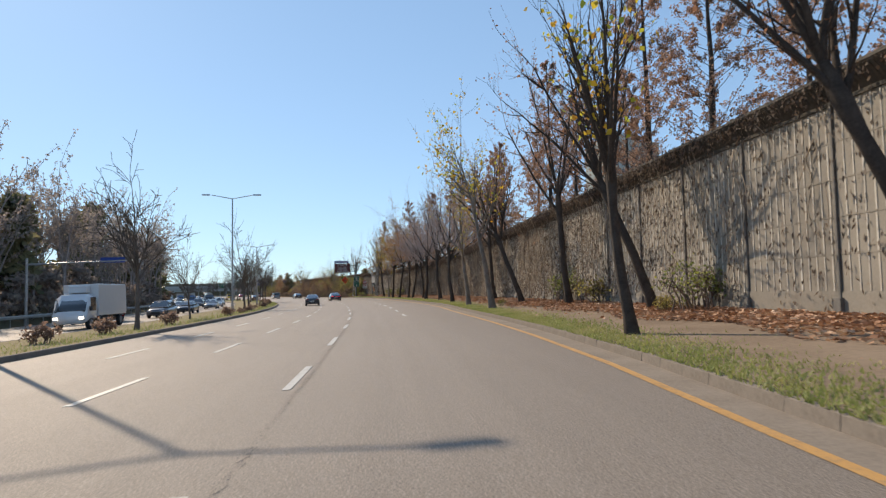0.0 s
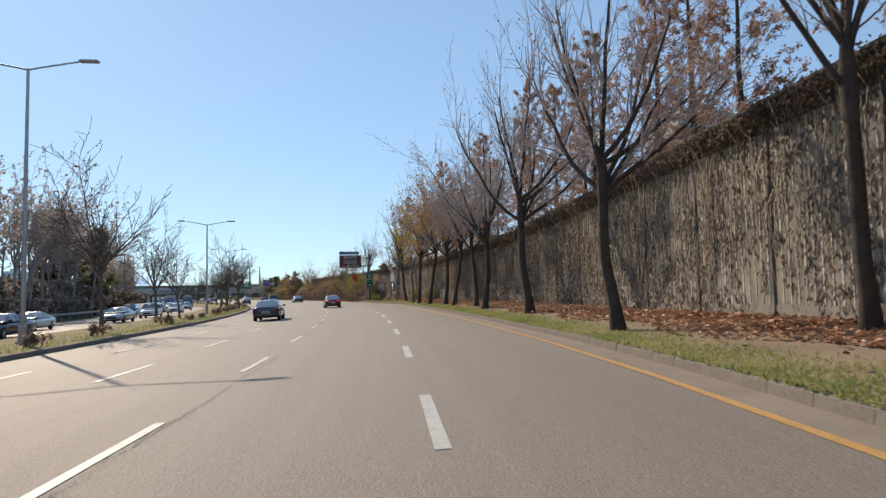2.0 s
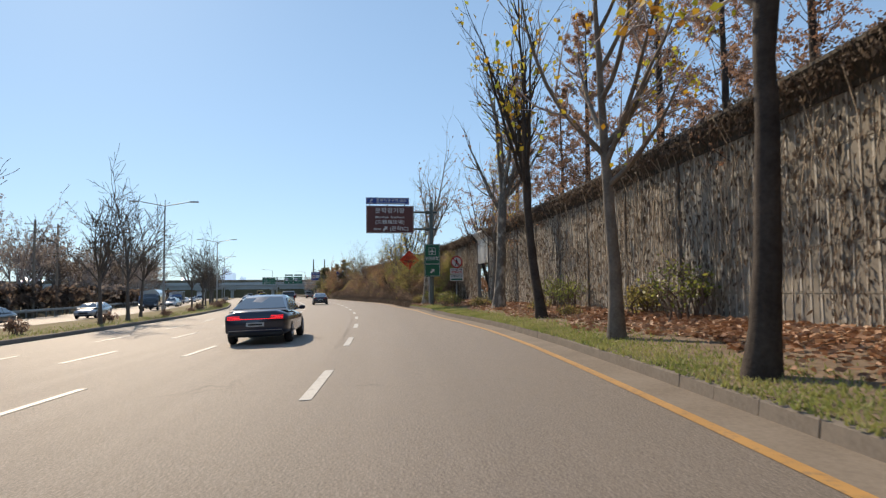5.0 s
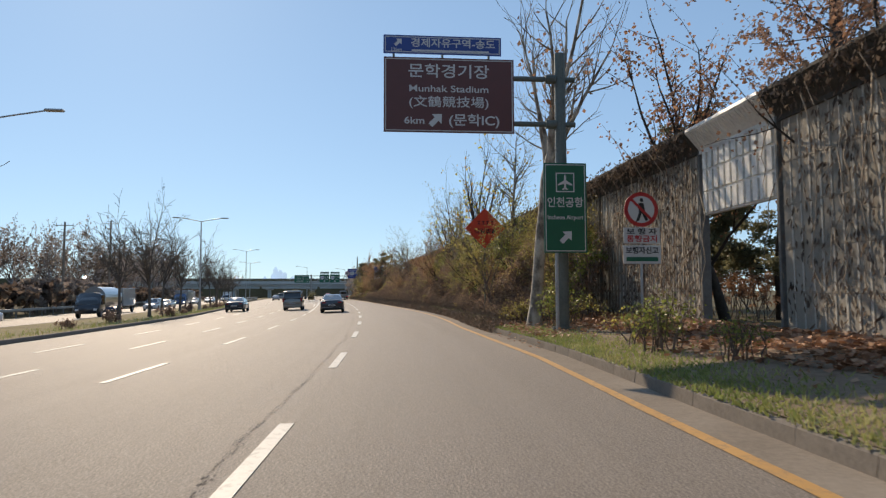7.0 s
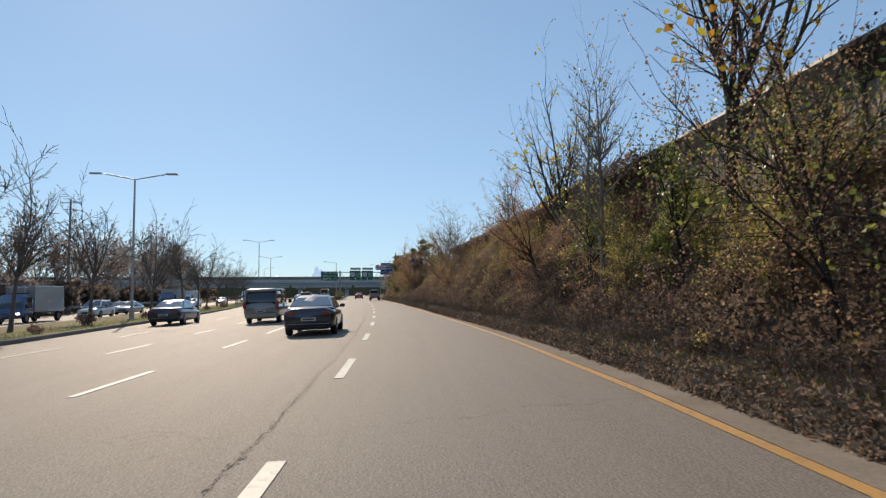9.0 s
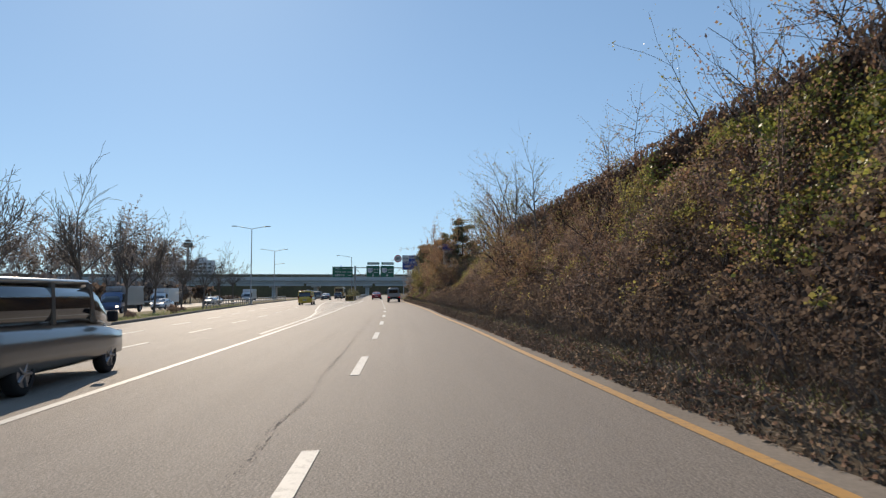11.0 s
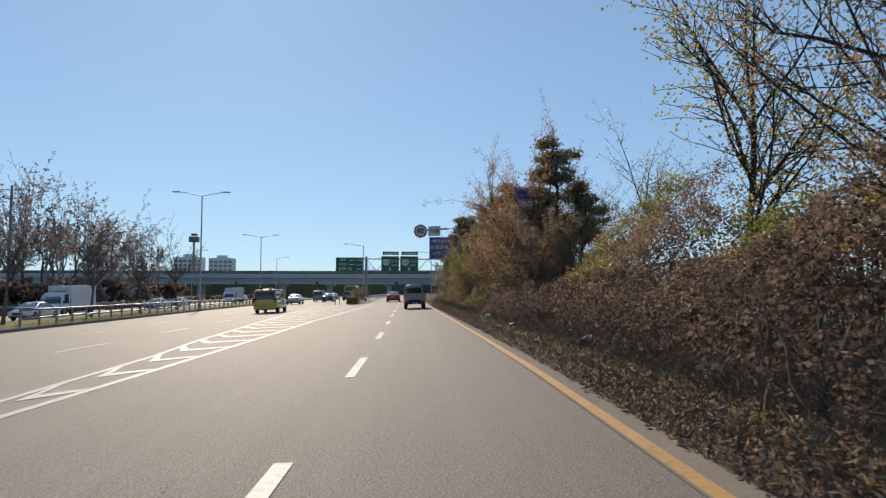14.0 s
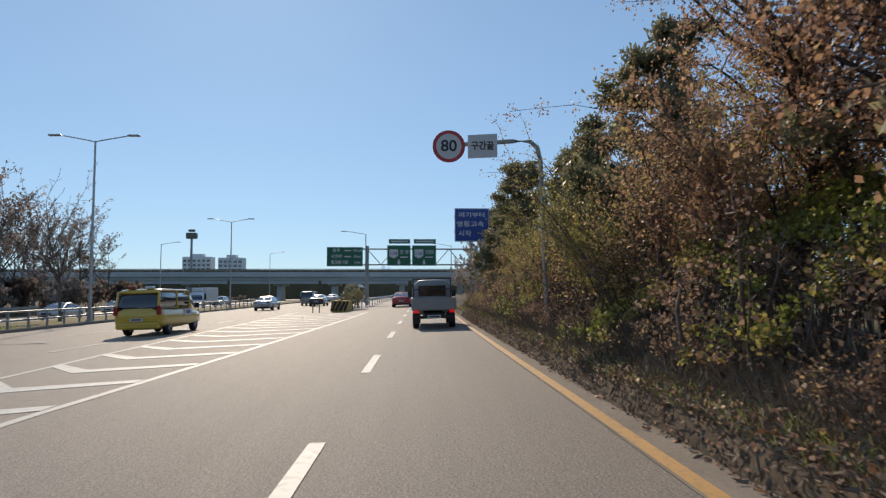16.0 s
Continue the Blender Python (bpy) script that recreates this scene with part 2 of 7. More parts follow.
def asphalt(name, base):
    m, t, bsdf, link = nodes(name)
    uv = t.nodes.new("ShaderNodeUVMap")
    uv.uv_map = "road"
    co = uv.outputs[0]
    grain = tex_noise(t, co, 42.0, 4, 0.75)
    mid = tex_noise(t, co, 9.0, 6, 0.75, (0.6, 1.0, 1.0))
    long = tex_noise(t, co, 1.0, 4, 0.6, (0.02, 1.6, 1))
    patch = tex_noise(t, co, 0.09, 5, 0.6)
    col = ramp(t, long, [(0.32, tuple(c * 0.66 for c in base)), (0.68, tuple(c * 1.3 for c in base))])
    col = mix(t, 0.35, col, ramp(t, patch, [(0.35, tuple(c * 0.75 for c in base)), (0.65, tuple(c * 1.25 for c in base))]))
    col = mix(t, 0.38, col, ramp(t, mid, [(0.34, tuple(c * 0.45 for c in base)), (0.66, tuple(c * 1.6 for c in base))]))
    col = mix(t, 0.62, col, ramp(t, grain, [(0.32, tuple(c * 0.25 for c in base)), (0.5, base), (0.68, tuple(c * 2.4 for c in base))]))
    # Darker to the right: the left lanes' sun glare is put into the colour.
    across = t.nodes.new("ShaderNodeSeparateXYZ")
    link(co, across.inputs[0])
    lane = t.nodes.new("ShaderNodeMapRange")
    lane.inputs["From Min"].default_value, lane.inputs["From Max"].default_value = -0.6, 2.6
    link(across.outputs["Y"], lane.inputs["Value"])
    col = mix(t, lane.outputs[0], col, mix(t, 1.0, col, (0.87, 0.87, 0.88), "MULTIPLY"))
    crack = t.nodes.new("ShaderNodeTexVoronoi")
    crack.feature = "DISTANCE_TO_EDGE"
    crack.inputs["Scale"].default_value = 0.16
    wob = t.nodes.new("ShaderNodeVectorMath")
    wob.operation = "MULTIPLY_ADD"
    n3 = t.nodes.new("ShaderNodeTexNoise")
    n3.inputs["Scale"].default_value, n3.inputs["Detail"].default_value = 0.9, 5
    link(co, n3.inputs["Vector"])
    link(n3.outputs["Color"], wob.inputs[0])
    wob.inputs[1].default_value = (2.2, 2.2, 0)
    link(co, wob.inputs[2])
    link(wob.outputs[0], crack.inputs["Vector"])
    mask = ramp(t, crack.outputs["Distance"], [(0.0, (1, 1, 1)), (0.004, (0, 0, 0))])
    gate = ramp(t, tex_noise(t, co, 0.05, 2), [(0.54, (0, 0, 0)), (0.66, (0.45, 0.45, 0.45))])
    col = mix(t, mix(t, 1.0, mask, gate, "MULTIPLY"), col, (0.03, 0.03, 0.03))
    link(col, bsdf.inputs["Base Color"])
    bsdf.inputs["Roughness"].default_value = 0.70
    bsdf.inputs["Specular IOR Level"].default_value = 0.30
    bumped(t, bsdf, grain, 0.8, 0.02)
    return m


def road_paint(name, col, worn=0.55):
    m, t, bsdf, link = nodes(name)
    co = t.nodes.new("ShaderNodeTexCoord").outputs["Object"]
    w = ramp(t, tex_noise(t, co, 9.0, 8, 0.75), [(0.36, (0.9, 0.9, 0.9)), (0.5, (0, 0, 0))])
    c = mix(t, tex_noise(t, co, 1.3, 4), tuple(k * 0.72 for k in col), col)
    link(mix(t, mix(t, worn, (0, 0, 0), w), c, (0.13, 0.125, 0.12)), bsdf.inputs["Base Color"])
    bsdf.inputs["Roughness"].default_value = 0.6
    bumped(t, bsdf, tex_noise(t, co, 60.0, 2), 0.3, 0.006)
    return m


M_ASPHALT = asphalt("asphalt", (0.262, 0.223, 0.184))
M_WHITE = road_paint("white_road_paint", (0.56, 0.545, 0.50), 0.5)
M_YELLOW = road_paint("yellow_road_paint", (0.62, 0.345, 0.11), 0.55)
M_SEAL = surface("crack_sealant", (0.12, 0.108, 0.096), (0.20, 0.18, 0.162), 3, 30, 0.9, 0.4)
M_CONC = surface("gutter_concrete", (0.20, 0.165, 0.13), (0.31, 0.265, 0.215), 0.8, 18, 0.9, 0.35)
M_KERB = surface("kerb_concrete", (0.15, 0.13, 0.11), (0.25, 0.22, 0.185), 0.9, 18, 0.9, 0.4, vary=0.03)
M_SOIL = surface("verge_soil", (0.18, 0.13, 0.09), (0.315, 0.245, 0.178), 0.5, 9, 0.95, 0.5)
M_GROUND = surface("rough_ground", (0.07, 0.06, 0.035), (0.17, 0.14, 0.08), 0.08, 1.5, 0.95, 0.5)
M_MEDIAN = surface("dry_grass_ground", (0.17, 0.135, 0.07), (0.30, 0.25, 0.13), 0.5, 8, 0.95, 0.6)
M_PANEL = surface("wall_panel_concrete", (0.19, 0.17, 0.14), (0.31, 0.28, 0.23), 0.5, 14, 0.85, 0.35, vary=0.25)
M_RIB = surface("wall_rib_concrete", (0.40, 0.37, 0.315), (0.58, 0.54, 0.465), 0.9, 18, 0.8, 0.2)
M_POST = surface("wall_post", (0.09, 0.085, 0.08), (0.19, 0.18, 0.16), 1.2, 14, 0.8, 0.3)
M_HUMUS = surface("dark_leaf_mould", (0.055, 0.042, 0.03), (0.15, 0.115, 0.08), 0.6, 10, 0.95, 0.8)
M_HOOD = surface("wall_hood_metal", (0.045, 0.042, 0.036), (0.11, 0.10, 0.085), 0.6, 9, 0.9, 0.4)
M_HOODPALE = surface("weathered_hood_metal", (0.15, 0.14, 0.125), (0.28, 0.265, 0.24), 0.6, 9, 0.6, 0.3)
M_STEELPANEL = surface("bright_wall_panel", (0.55, 0.53, 0.48), (0.80, 0.78, 0.72), 0.9, 12, 0.5, 0.1, 0.0)
M_BARK = surface("dark_bark", (0.035, 0.029, 0.025), (0.105, 0.087, 0.074), 2.2, 20, 0.9, 0.8)


def mottled_bark(name, k=0.0):
    """Plane bark: pale patches where dark scales have peeled."""
    m, t, bsdf, link = nodes(name)
    co = t.nodes.new("ShaderNodeTexCoord").outputs["Object"]
    a, b = tex_noise(t, co, 4.5, 3, 0.5, (1, 1, 0.55)), tex_noise(t, co, 26.0, 5, 0.65)
    col = ramp(t, a, [(0.40 + k, (0.07, 0.058, 0.045)), (0.47 + k, (0.20, 0.17, 0.135)), (0.52 + k, (0.35, 0.315, 0.26)), (0.64 + k, (0.52, 0.48, 0.40))])
    col = mix(t, 0.3, col, ramp(t, b, [(0.3, (0.05, 0.04, 0.03)), (0.7, (0.6, 0.55, 0.47))]))
    link(col, bsdf.inputs["Base Color"])
    bsdf.inputs["Roughness"].default_value = 0.9
    bumped(t, bsdf, a, 0.5, 0.03)
    return m


M_PLANE_BARK = mottled_bark("plane_tree_bark")
M_PLANE_DARK = mottled_bark("scaly_plane_bark", 0.09)
M_GREYBARK = surface("grey_bark", (0.10, 0.088, 0.076), (0.28, 0.25, 0.215), 2.0, 18, 0.9, 0.7)
M_MEDBARK = surface("dull_brown_bark", (0.075, 0.063, 0.055), (0.19, 0.165, 0.145), 2.0, 18, 0.9, 0.5)
M_WOODBARK = surface("pale_wood_bark", (0.21, 0.18, 0.17), (0.40, 0.35, 0.33), 1.0, 8, 0.9, 0.2)
M_TWIG = surface("fine_twigs", (0.085, 0.065, 0.055), (0.25, 0.195, 0.16), 1.5, 10, 0.9, 0.0)
# Paler than the bark they grow from: sunlight put into the twig colour.
M_TWIGPALE = surface("sunlit_grey_twigs", (0.26, 0.215, 0.20), (0.52, 0.45, 0.425), 1.5, 10, 0.85, 0.0)
M_STALK = surface("dry_stalks", (0.09, 0.07, 0.055), (0.30, 0.24, 0.17), 0.9, 7, 0.9, 0.0)
M_VINE = surface("dry_vines", (0.15, 0.12, 0.095), (0.44, 0.37, 0.29), 0.9, 7, 0.9, 0.0)
L_PLANE = leafy("plane_leaves", [(0.0, (0.30, 0.11, 0.025)), (0.35, (0.42, 0.20, 0.04)), (0.55, (0.62, 0.42, 0.05)), (0.8, (0.48, 0.50, 0.06)), (1.0, (0.30, 0.38, 0.05))], 0.6, 0.5)
L_AMBER = leafy("amber_plane_leaves", [(0.0, (0.26, 0.10, 0.03)), (0.45, (0.46, 0.21, 0.05)), (0.75, (0.62, 0.36, 0.06)), (1.0, (0.66, 0.54, 0.08))], 0.6, 0.5)
L_BROWN = leafy("russet_leaves", [(0.0, (0.24, 0.115, 0.07)), (0.5, (0.42, 0.225, 0.13)), (1.0, (0.58, 0.36, 0.23))], 0.7, 0.5)
L_NEEDLE = leafy("russet_needles", [(0.0, (0.30, 0.165, 0.11)), (0.5, (0.47, 0.285, 0.19)), (1.0, (0.62, 0.44, 0.32))], 0.7, 0.5)
L_LITTER = leafy("fallen_leaves", [(0.0, (0.17, 0.075, 0.04)), (0.35, (0.40, 0.205, 0.115)), (0.75, (0.60, 0.37, 0.23)), (1.0, (0.78, 0.58, 0.42))], 0.6, 0.15)
L_BUSH = leafy("shrub_leaves", [(0.0, (0.20, 0.12, 0.09)), (0.4, (0.38, 0.23, 0.15)), (0.68, (0.46, 0.32, 0.17)), (0.88, (0.55, 0.51, 0.16)), (1.0, (0.78, 0.64, 0.18))], 0.45, 0.68, 0.5, 0.5)
L_THICK = leafy("dry_thicket_leaves", [(0.0, (0.14, 0.09, 0.075)), (0.5, (0.30, 0.20, 0.155)), (0.8, (0.42, 0.31, 0.23)), (1.0, (0.60, 0.47, 0.34))], 0.6, 0.58, 0.5, 0.4)
L_RUSSET = leafy("russet_tree_leaves", [(0.0, (0.22, 0.12, 0.085)), (0.5, (0.42, 0.24, 0.15)), (0.8, (0.56, 0.33, 0.15)), (1.0, (0.66, 0.56, 0.16))], 0.5, 0.68, 0.4, 0.45)
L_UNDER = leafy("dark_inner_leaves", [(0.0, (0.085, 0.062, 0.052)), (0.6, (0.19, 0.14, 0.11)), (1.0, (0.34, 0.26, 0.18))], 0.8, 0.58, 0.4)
L_MAT = leafy("matted_dead_climber", [(0.0, (0.14, 0.085, 0.065)), (0.5, (0.30, 0.185, 0.13)), (0.85, (0.42, 0.28, 0.19)), (1.0, (0.56, 0.44, 0.24))], 0.7, 0.45, 0.55)
L_YELLOW = leafy("yellow_plane_leaves", [(0.0, (0.62, 0.30, 0.04)), (0.4, (0.75, 0.50, 0.05)), (0.8, (0.66, 0.66, 0.08)), (1.0, (0.36, 0.46, 0.06))], 0.6, 0.5, 0.1)
L_OLIVE = leafy("olive_leaves", [(0.0, (0.24, 0.14, 0.065)), (0.3, (0.30, 0.25, 0.085)), (0.75, (0.46, 0.42, 0.13)), (1.0, (0.74, 0.60, 0.16))], 0.42, 0.65, 0.5, 0.5)
L_GREEN = leafy("green_shrub_leaves", [(0.0, (0.11, 0.14, 0.045)), (0.5, (0.25, 0.30, 0.075)), (1.0, (0.52, 0.52, 0.12))], 0.42, 0.5, 0.35, 0.5)
L_PINE = leafy("pine_needles", [(0.0, (0.13, 0.135, 0.075)), (0.55, (0.25, 0.24, 0.13)), (1.0, (0.42, 0.36, 0.20))], 0.5, 0.5, 0.4, 0.4)
L_DEAD = leafy("dead_vine_leaves", [(0.0, (0.13, 0.10, 0.08)), (0.5, (0.25, 0.195, 0.15)), (0.85, (0.36, 0.29, 0.225)), (1.0, (0.50, 0.42, 0.32))], 0.8, 0.35)
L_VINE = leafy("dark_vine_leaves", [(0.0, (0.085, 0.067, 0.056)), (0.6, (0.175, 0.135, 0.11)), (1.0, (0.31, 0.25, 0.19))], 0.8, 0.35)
L_GRASS = leafy("grass_blades", [(0.0, (0.20, 0.27, 0.075)), (0.5, (0.38, 0.42, 0.14)), (1.0, (0.58, 0.52, 0.26))], 0.6, 0.35, 0.55)
L_WOOD = leafy("wood_foliage", [(0.0, (0.28, 0.23, 0.205)), (0.5, (0.42, 0.35, 0.31)), (0.85, (0.52, 0.43, 0.33)), (1.0, (0.56, 0.485, 0.31))], 0.8, 0.5)
M_GALV = surface("galvanised_steel", (0.30, 0.30, 0.30), (0.46, 0.46, 0.46), 1.5, 20, 0.45, 0.05, 0.7)
M_POLE = surface("painted_steel_pole", (0.20, 0.21, 0.20), (0.33, 0.34, 0.33), 1.0, 14, 0.5, 0.05, 0.3)
M_DARKPOLE = surface("dark_sign_pole", (0.07, 0.085, 0.075), (0.14, 0.16, 0.145), 1.0, 14, 0.5, 0.05, 0.2)
M_BROWN = paint("sign_brown", (0.115, 0.030, 0.024), 0.4)
M_BLUE = paint("sign_blue", (0.018, 0.055, 0.27), 0.4)
M_GREEN = paint("sign_green", (0.004, 0.115, 0.058), 0.4)
M_SIGNW = paint("sign_white", (0.60, 0.60, 0.585), 0.45, dirt=0.2)
M_SIGNRED = paint("sign_red", (0.50, 0.03, 0.03), 0.4)
M_ORANGE = paint("sign_orange_red", (0.72, 0.055, 0.015), 0.45)
M_BLACK = paint("black_paint", (0.015, 0.015, 0.016), 0.5)
M_SIGNBACK = surface("sign_back_metal", (0.22, 0.22, 0.22), (0.34, 0.34, 0.34), 1, 12, 0.5, 0, 0.5)
M_TYRE = surface("tyre_rubber", (0.012, 0.012, 0.012), (0.03, 0.03, 0.03), 4, 30, 0.85, 0.2)
M_RIM = paint("wheel_rim", (0.35, 0.35, 0.36), 0.3, 0.8)
M_TRIM = paint("black_plastic", (0.02, 0.02, 0.021), 0.55)
M_BRIDGE = surface("bridge_concrete", (0.36, 0.39, 0.39), (0.48, 0.51, 0.51), 0.15, 3, 0.85, 0.2)
M_BUILD = surface("pale_facade", (0.64, 0.64, 0.65), (0.78, 0.78, 0.78), 0.02, 0.6, 0.8, 0)
M_BUILDG = surface("pale_green_facade", (0.36, 0.40, 0.37), (0.50, 0.54, 0.50), 0.02, 0.6, 0.8, 0)


def glass_mat():
    m, t, bsdf, link = nodes("car_glass")
    bsdf.inputs["Base Color"].default_value = (0.012, 0.014, 0.016, 1)
    bsdf.inputs["Roughness"].default_value, bsdf.inputs["IOR"].default_value = 0.04, 1.6
    bsdf.inputs["Coat Weight"].default_value = 1.0
    return m


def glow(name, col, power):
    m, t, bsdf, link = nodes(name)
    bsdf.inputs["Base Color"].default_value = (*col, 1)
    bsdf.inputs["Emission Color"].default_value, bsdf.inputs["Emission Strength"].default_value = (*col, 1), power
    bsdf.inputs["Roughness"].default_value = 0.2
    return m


M_GLASS = glass_mat()
M_TAIL = paint("tail_lamp_red", (0.30, 0.012, 0.012), 0.15, coat=1.0)
M_TAIL_ON = glow("lit_tail_lamp", (0.9, 0.02, 0.03), 1.3)
M_TAIL_DIM = glow("dim_tail_lamp", (0.7, 0.02, 0.02), 0.35)
M_HEAD = paint("head_lamp", (0.75, 0.76, 0.78), 0.1, coat=1.0)
M_HEAD_ON = glow("lit_head_lamp", (1.0, 0.88, 0.7), 3.0)


# ---- ground, road, median, verge ----
def ground_sheet():
    s = np.concatenate([np.arange(-140, 480, 4.0), [520, 600, 750, 1000, 1500, 2500]])
    d = np.array([-2500, -900, -300, -150, -90, -75, -66, -60, -55, -50, -46, -42, -38, -34, -30, -24, -18, -12, -6, 0, 3, 4.5, 6, 7.5, 9.3, 11, 14, 20, 30, 45, 75, 150, 400, 1200, 2500], float)
    sg, dg = np.meshgrid(s, d, indexing="ij")
    k = prof(KERB, sg)
    z = ground_z(sg, dg) - np.where((dg < k + 0.9) & (dg > prof(FAR, sg) - 0.5), 0.30, 0.06)
    v = at(sg, np.clip(dg, -150, 150), z)
    over = dg - np.clip(dg, -150, 150)
    v[..., 0] += over * math.cos(radians(14))
    v[..., 1] += over * math.sin(radians(14))
    v[0, :, 1] -= 900
    n = len(d)
    i = np.arange((len(s) - 1) * n).reshape(len(s) - 1, n)[:, :-1].ravel()
    return raw("ground", v.reshape(-1, 3), np.stack([i, i + 1, i + n + 1, i + n], 1), M_GROUND, smooth=True)


tagged(ground_sheet(), "rough brown ground under dry scrub", "ground", kind="structure")
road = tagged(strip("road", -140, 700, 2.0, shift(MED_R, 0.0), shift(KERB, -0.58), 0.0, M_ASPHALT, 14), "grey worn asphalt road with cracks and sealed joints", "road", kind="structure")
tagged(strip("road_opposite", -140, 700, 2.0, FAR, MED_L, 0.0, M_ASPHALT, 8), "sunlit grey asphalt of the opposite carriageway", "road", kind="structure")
tagged(strip("gutter", -140, 420, 1.0, shift(KERB, -0.58), shift(KERB, 0.02), 0.006, M_CONC, 2), "tan concrete gutter beside the yellow edge line", "gutter", kind="structure")
tagged(strip("median", -140, 700, 2.0, shift(MED_L, 0.16), shift(MED_R, -0.16), 0.17, M_MEDIAN, 5), "raised median with dry yellow grass", "median", kind="structure")
tagged(strip("verge", -140, 420, 1.5, shift(KERB, 0.1), const(WALL_D + 0.4), 0.009, M_SOIL, 8, z=verge_z), "brown earth verge behind the kerb", "verge", kind="structure")
tagged(strip("bank_soil", 157, 420, 1.5, shift(KERB, 0.07), const(WALL_D + 0.4), 0.034, M_HUMUS, 8, z=verge_z), "dark leaf mould under the thicket", "ground", kind="structure")


def low_kerb(name, table, side):
    """A continuous low kerb with a rounded top edge; side +1 faces the right."""
    s = np.arange(-140, 700, 2.0)
    d = prof(table, s)
    sec = [(0.0, -0.1), (0.0, 0.15), (-0.025, 0.18), (-0.16, 0.18), (-0.16, -0.1)]
    v = np.concatenate([at(s, d + side * a, road_z(d) + b)[:, None, :] for a, b in sec], 1)
    n = len(sec)
    i = np.arange((len(s) - 1) * n).reshape(len(s) - 1, n)[:, :-1].ravel()
    f = np.stack([i, i + 1, i + n + 1, i + n], 1)
    return tagged(raw(name, v.reshape(-1, 3), f if side > 0 else f[:, ::-1], M_KERB), "low grey concrete median kerb", "kerb", kind="structure")


low_kerb("median_kerb", MED_R, 1)
low_kerb("median_kerb_far", MED_L, -1)


# ---- sound wall along the right side ----
wall = tagged(new("wall_sound_barrier"), "tall ribbed concrete sound wall with a leaning hood, hung with dry vines", "sound wall", kind="structure")
BAY = 3.9
GAP0, GAP1 = 147.4, 150.8


def panel_mesh():
    """One bay: a plinth, and a slab with thin rails between its rows, facing the road (local -x)."""
    bm = bmesh.new()
    box(bm, 0.0, 0.14, 0.05, BAY - 0.05, -0.25, 5.25)
    box(bm, -0.03, 0.0, 0.05, BAY - 0.05, -0.25, 0.62)
    for i in range(6):
        z = 0.62 + i * 0.9
        box(bm, -0.012, 0.0, 0.05, BAY - 0.05, z, z + 0.03)
    return bm


def rib_mesh():
    """Thin upright ribs in five rows."""
    bm = bmesh.new()
    rng = np.random.default_rng(5)
    for i in range(5):
        for j in range(12):
            y = 0.18 + j * 0.305 + rng.uniform(-0.015, 0.015)
            w = rng.uniform(0.035, 0.06)
            box(bm, -0.014, 0.0, y, y + w, 0.66 + i * 0.9, 1.50 + i * 0.9)
    return bm


def hood_section(length):
    """A hood that leans out over the road, standing on the wall's head."""
    bm = bmesh.new()
    sec = [(0.16, 5.2), (0.10, 5.32), (-0.30, 5.72), (-0.42, 5.76), (-0.44, 5.68), (-0.05, 5.22), (-0.05, 5.12), (0.16, 5.12)]
    ends = [[bm.verts.new((x, y, z)) for x, z in sec] for y in (0.0, length)]
    n = len(sec)
    for i in range(n):
        bm.faces.new((ends[0][i], ends[0][(i + 1) % n], ends[1][(i + 1) % n], ends[1][i]))
    bm.faces.new(ends[0][::-1])
    bm.faces.new(ends[1])
    for k in range(int(length / 0.13)):
        y = 0.05 + k * 0.13
        m = Matrix.Translation((-0.235, y, 5.44)) @ Matrix.Rotation(radians(-43.0), 4, "Y")
        box(bm, -0.012, 0.012, 0, 0.045, -0.29, 0.26, m=m)
    bmesh.ops.recalc_face_normals(bm, faces=bm.faces)
    return bm


def wall_z(s):
    """The wall's foot, which keeps the measured run of its head."""
    return np.interp(s, [-40, 15, 40, 60, 85, 125, 150, 200, 230], [0.7, 0.62, 0.5, 0.35, -0.15, -0.2, 0.0, 0.1, 0.2])


tall_meshes = {}


def wall_piece(name, key, maker, material, s, d=WALL_D, label="", z=0.0):
    if key not in tall_meshes:
        ob = part(name, maker(), material, wall, label)
        tall_meshes[key] = ob.data
    else:
        ob = new(name, tall_meshes[key])
        ob.parent = wall
        if label:
            tagged(ob, label)
    a, b = Vector(at(s, d)), Vector(at(s + BAY, d))
    ob.matrix_local = Matrix.Translation((a.x, a.y, float(wall_z(s)) + z)) @ Matrix.Rotation(math.atan2(-(b.x - a.x), b.y - a.y), 4, "Z")
    return ob


bay_at = [s for s in np.arange(GAP0 - BAY * 46, GAP0 - 1, BAY)] + [s for s in np.arange(GAP1, 235, BAY)]


# ---- trees ----
def field2(x, y, seed):
    """Smooth noise from 0 to 1 over a plane."""
    g = np.random.default_rng(seed).uniform(size=(64, 64))
    i, j = np.floor(x).astype(int), np.floor(y).astype(int)
    a, b = x - i, y - j
    a, b = a * a * (3 - 2 * a), b * b * (3 - 2 * b)
    w = lambda m, n: g[m % 64, n % 64]
    return (w(i, j) * (1 - a) + w(i + 1, j) * a) * (1 - b) + (w(i, j + 1) * (1 - a) + w(i + 1, j + 1) * a) * b


def spread(rng, direction, angle):
    """A direction turned away by an angle in radians, at a random side."""
    a = np.cross(direction, rng.normal(size=3))
    a /= np.linalg.norm(a) + 1e-9
    q = direction * math.cos(angle) + a * math.sin(angle)
    return q / np.linalg.norm(q)


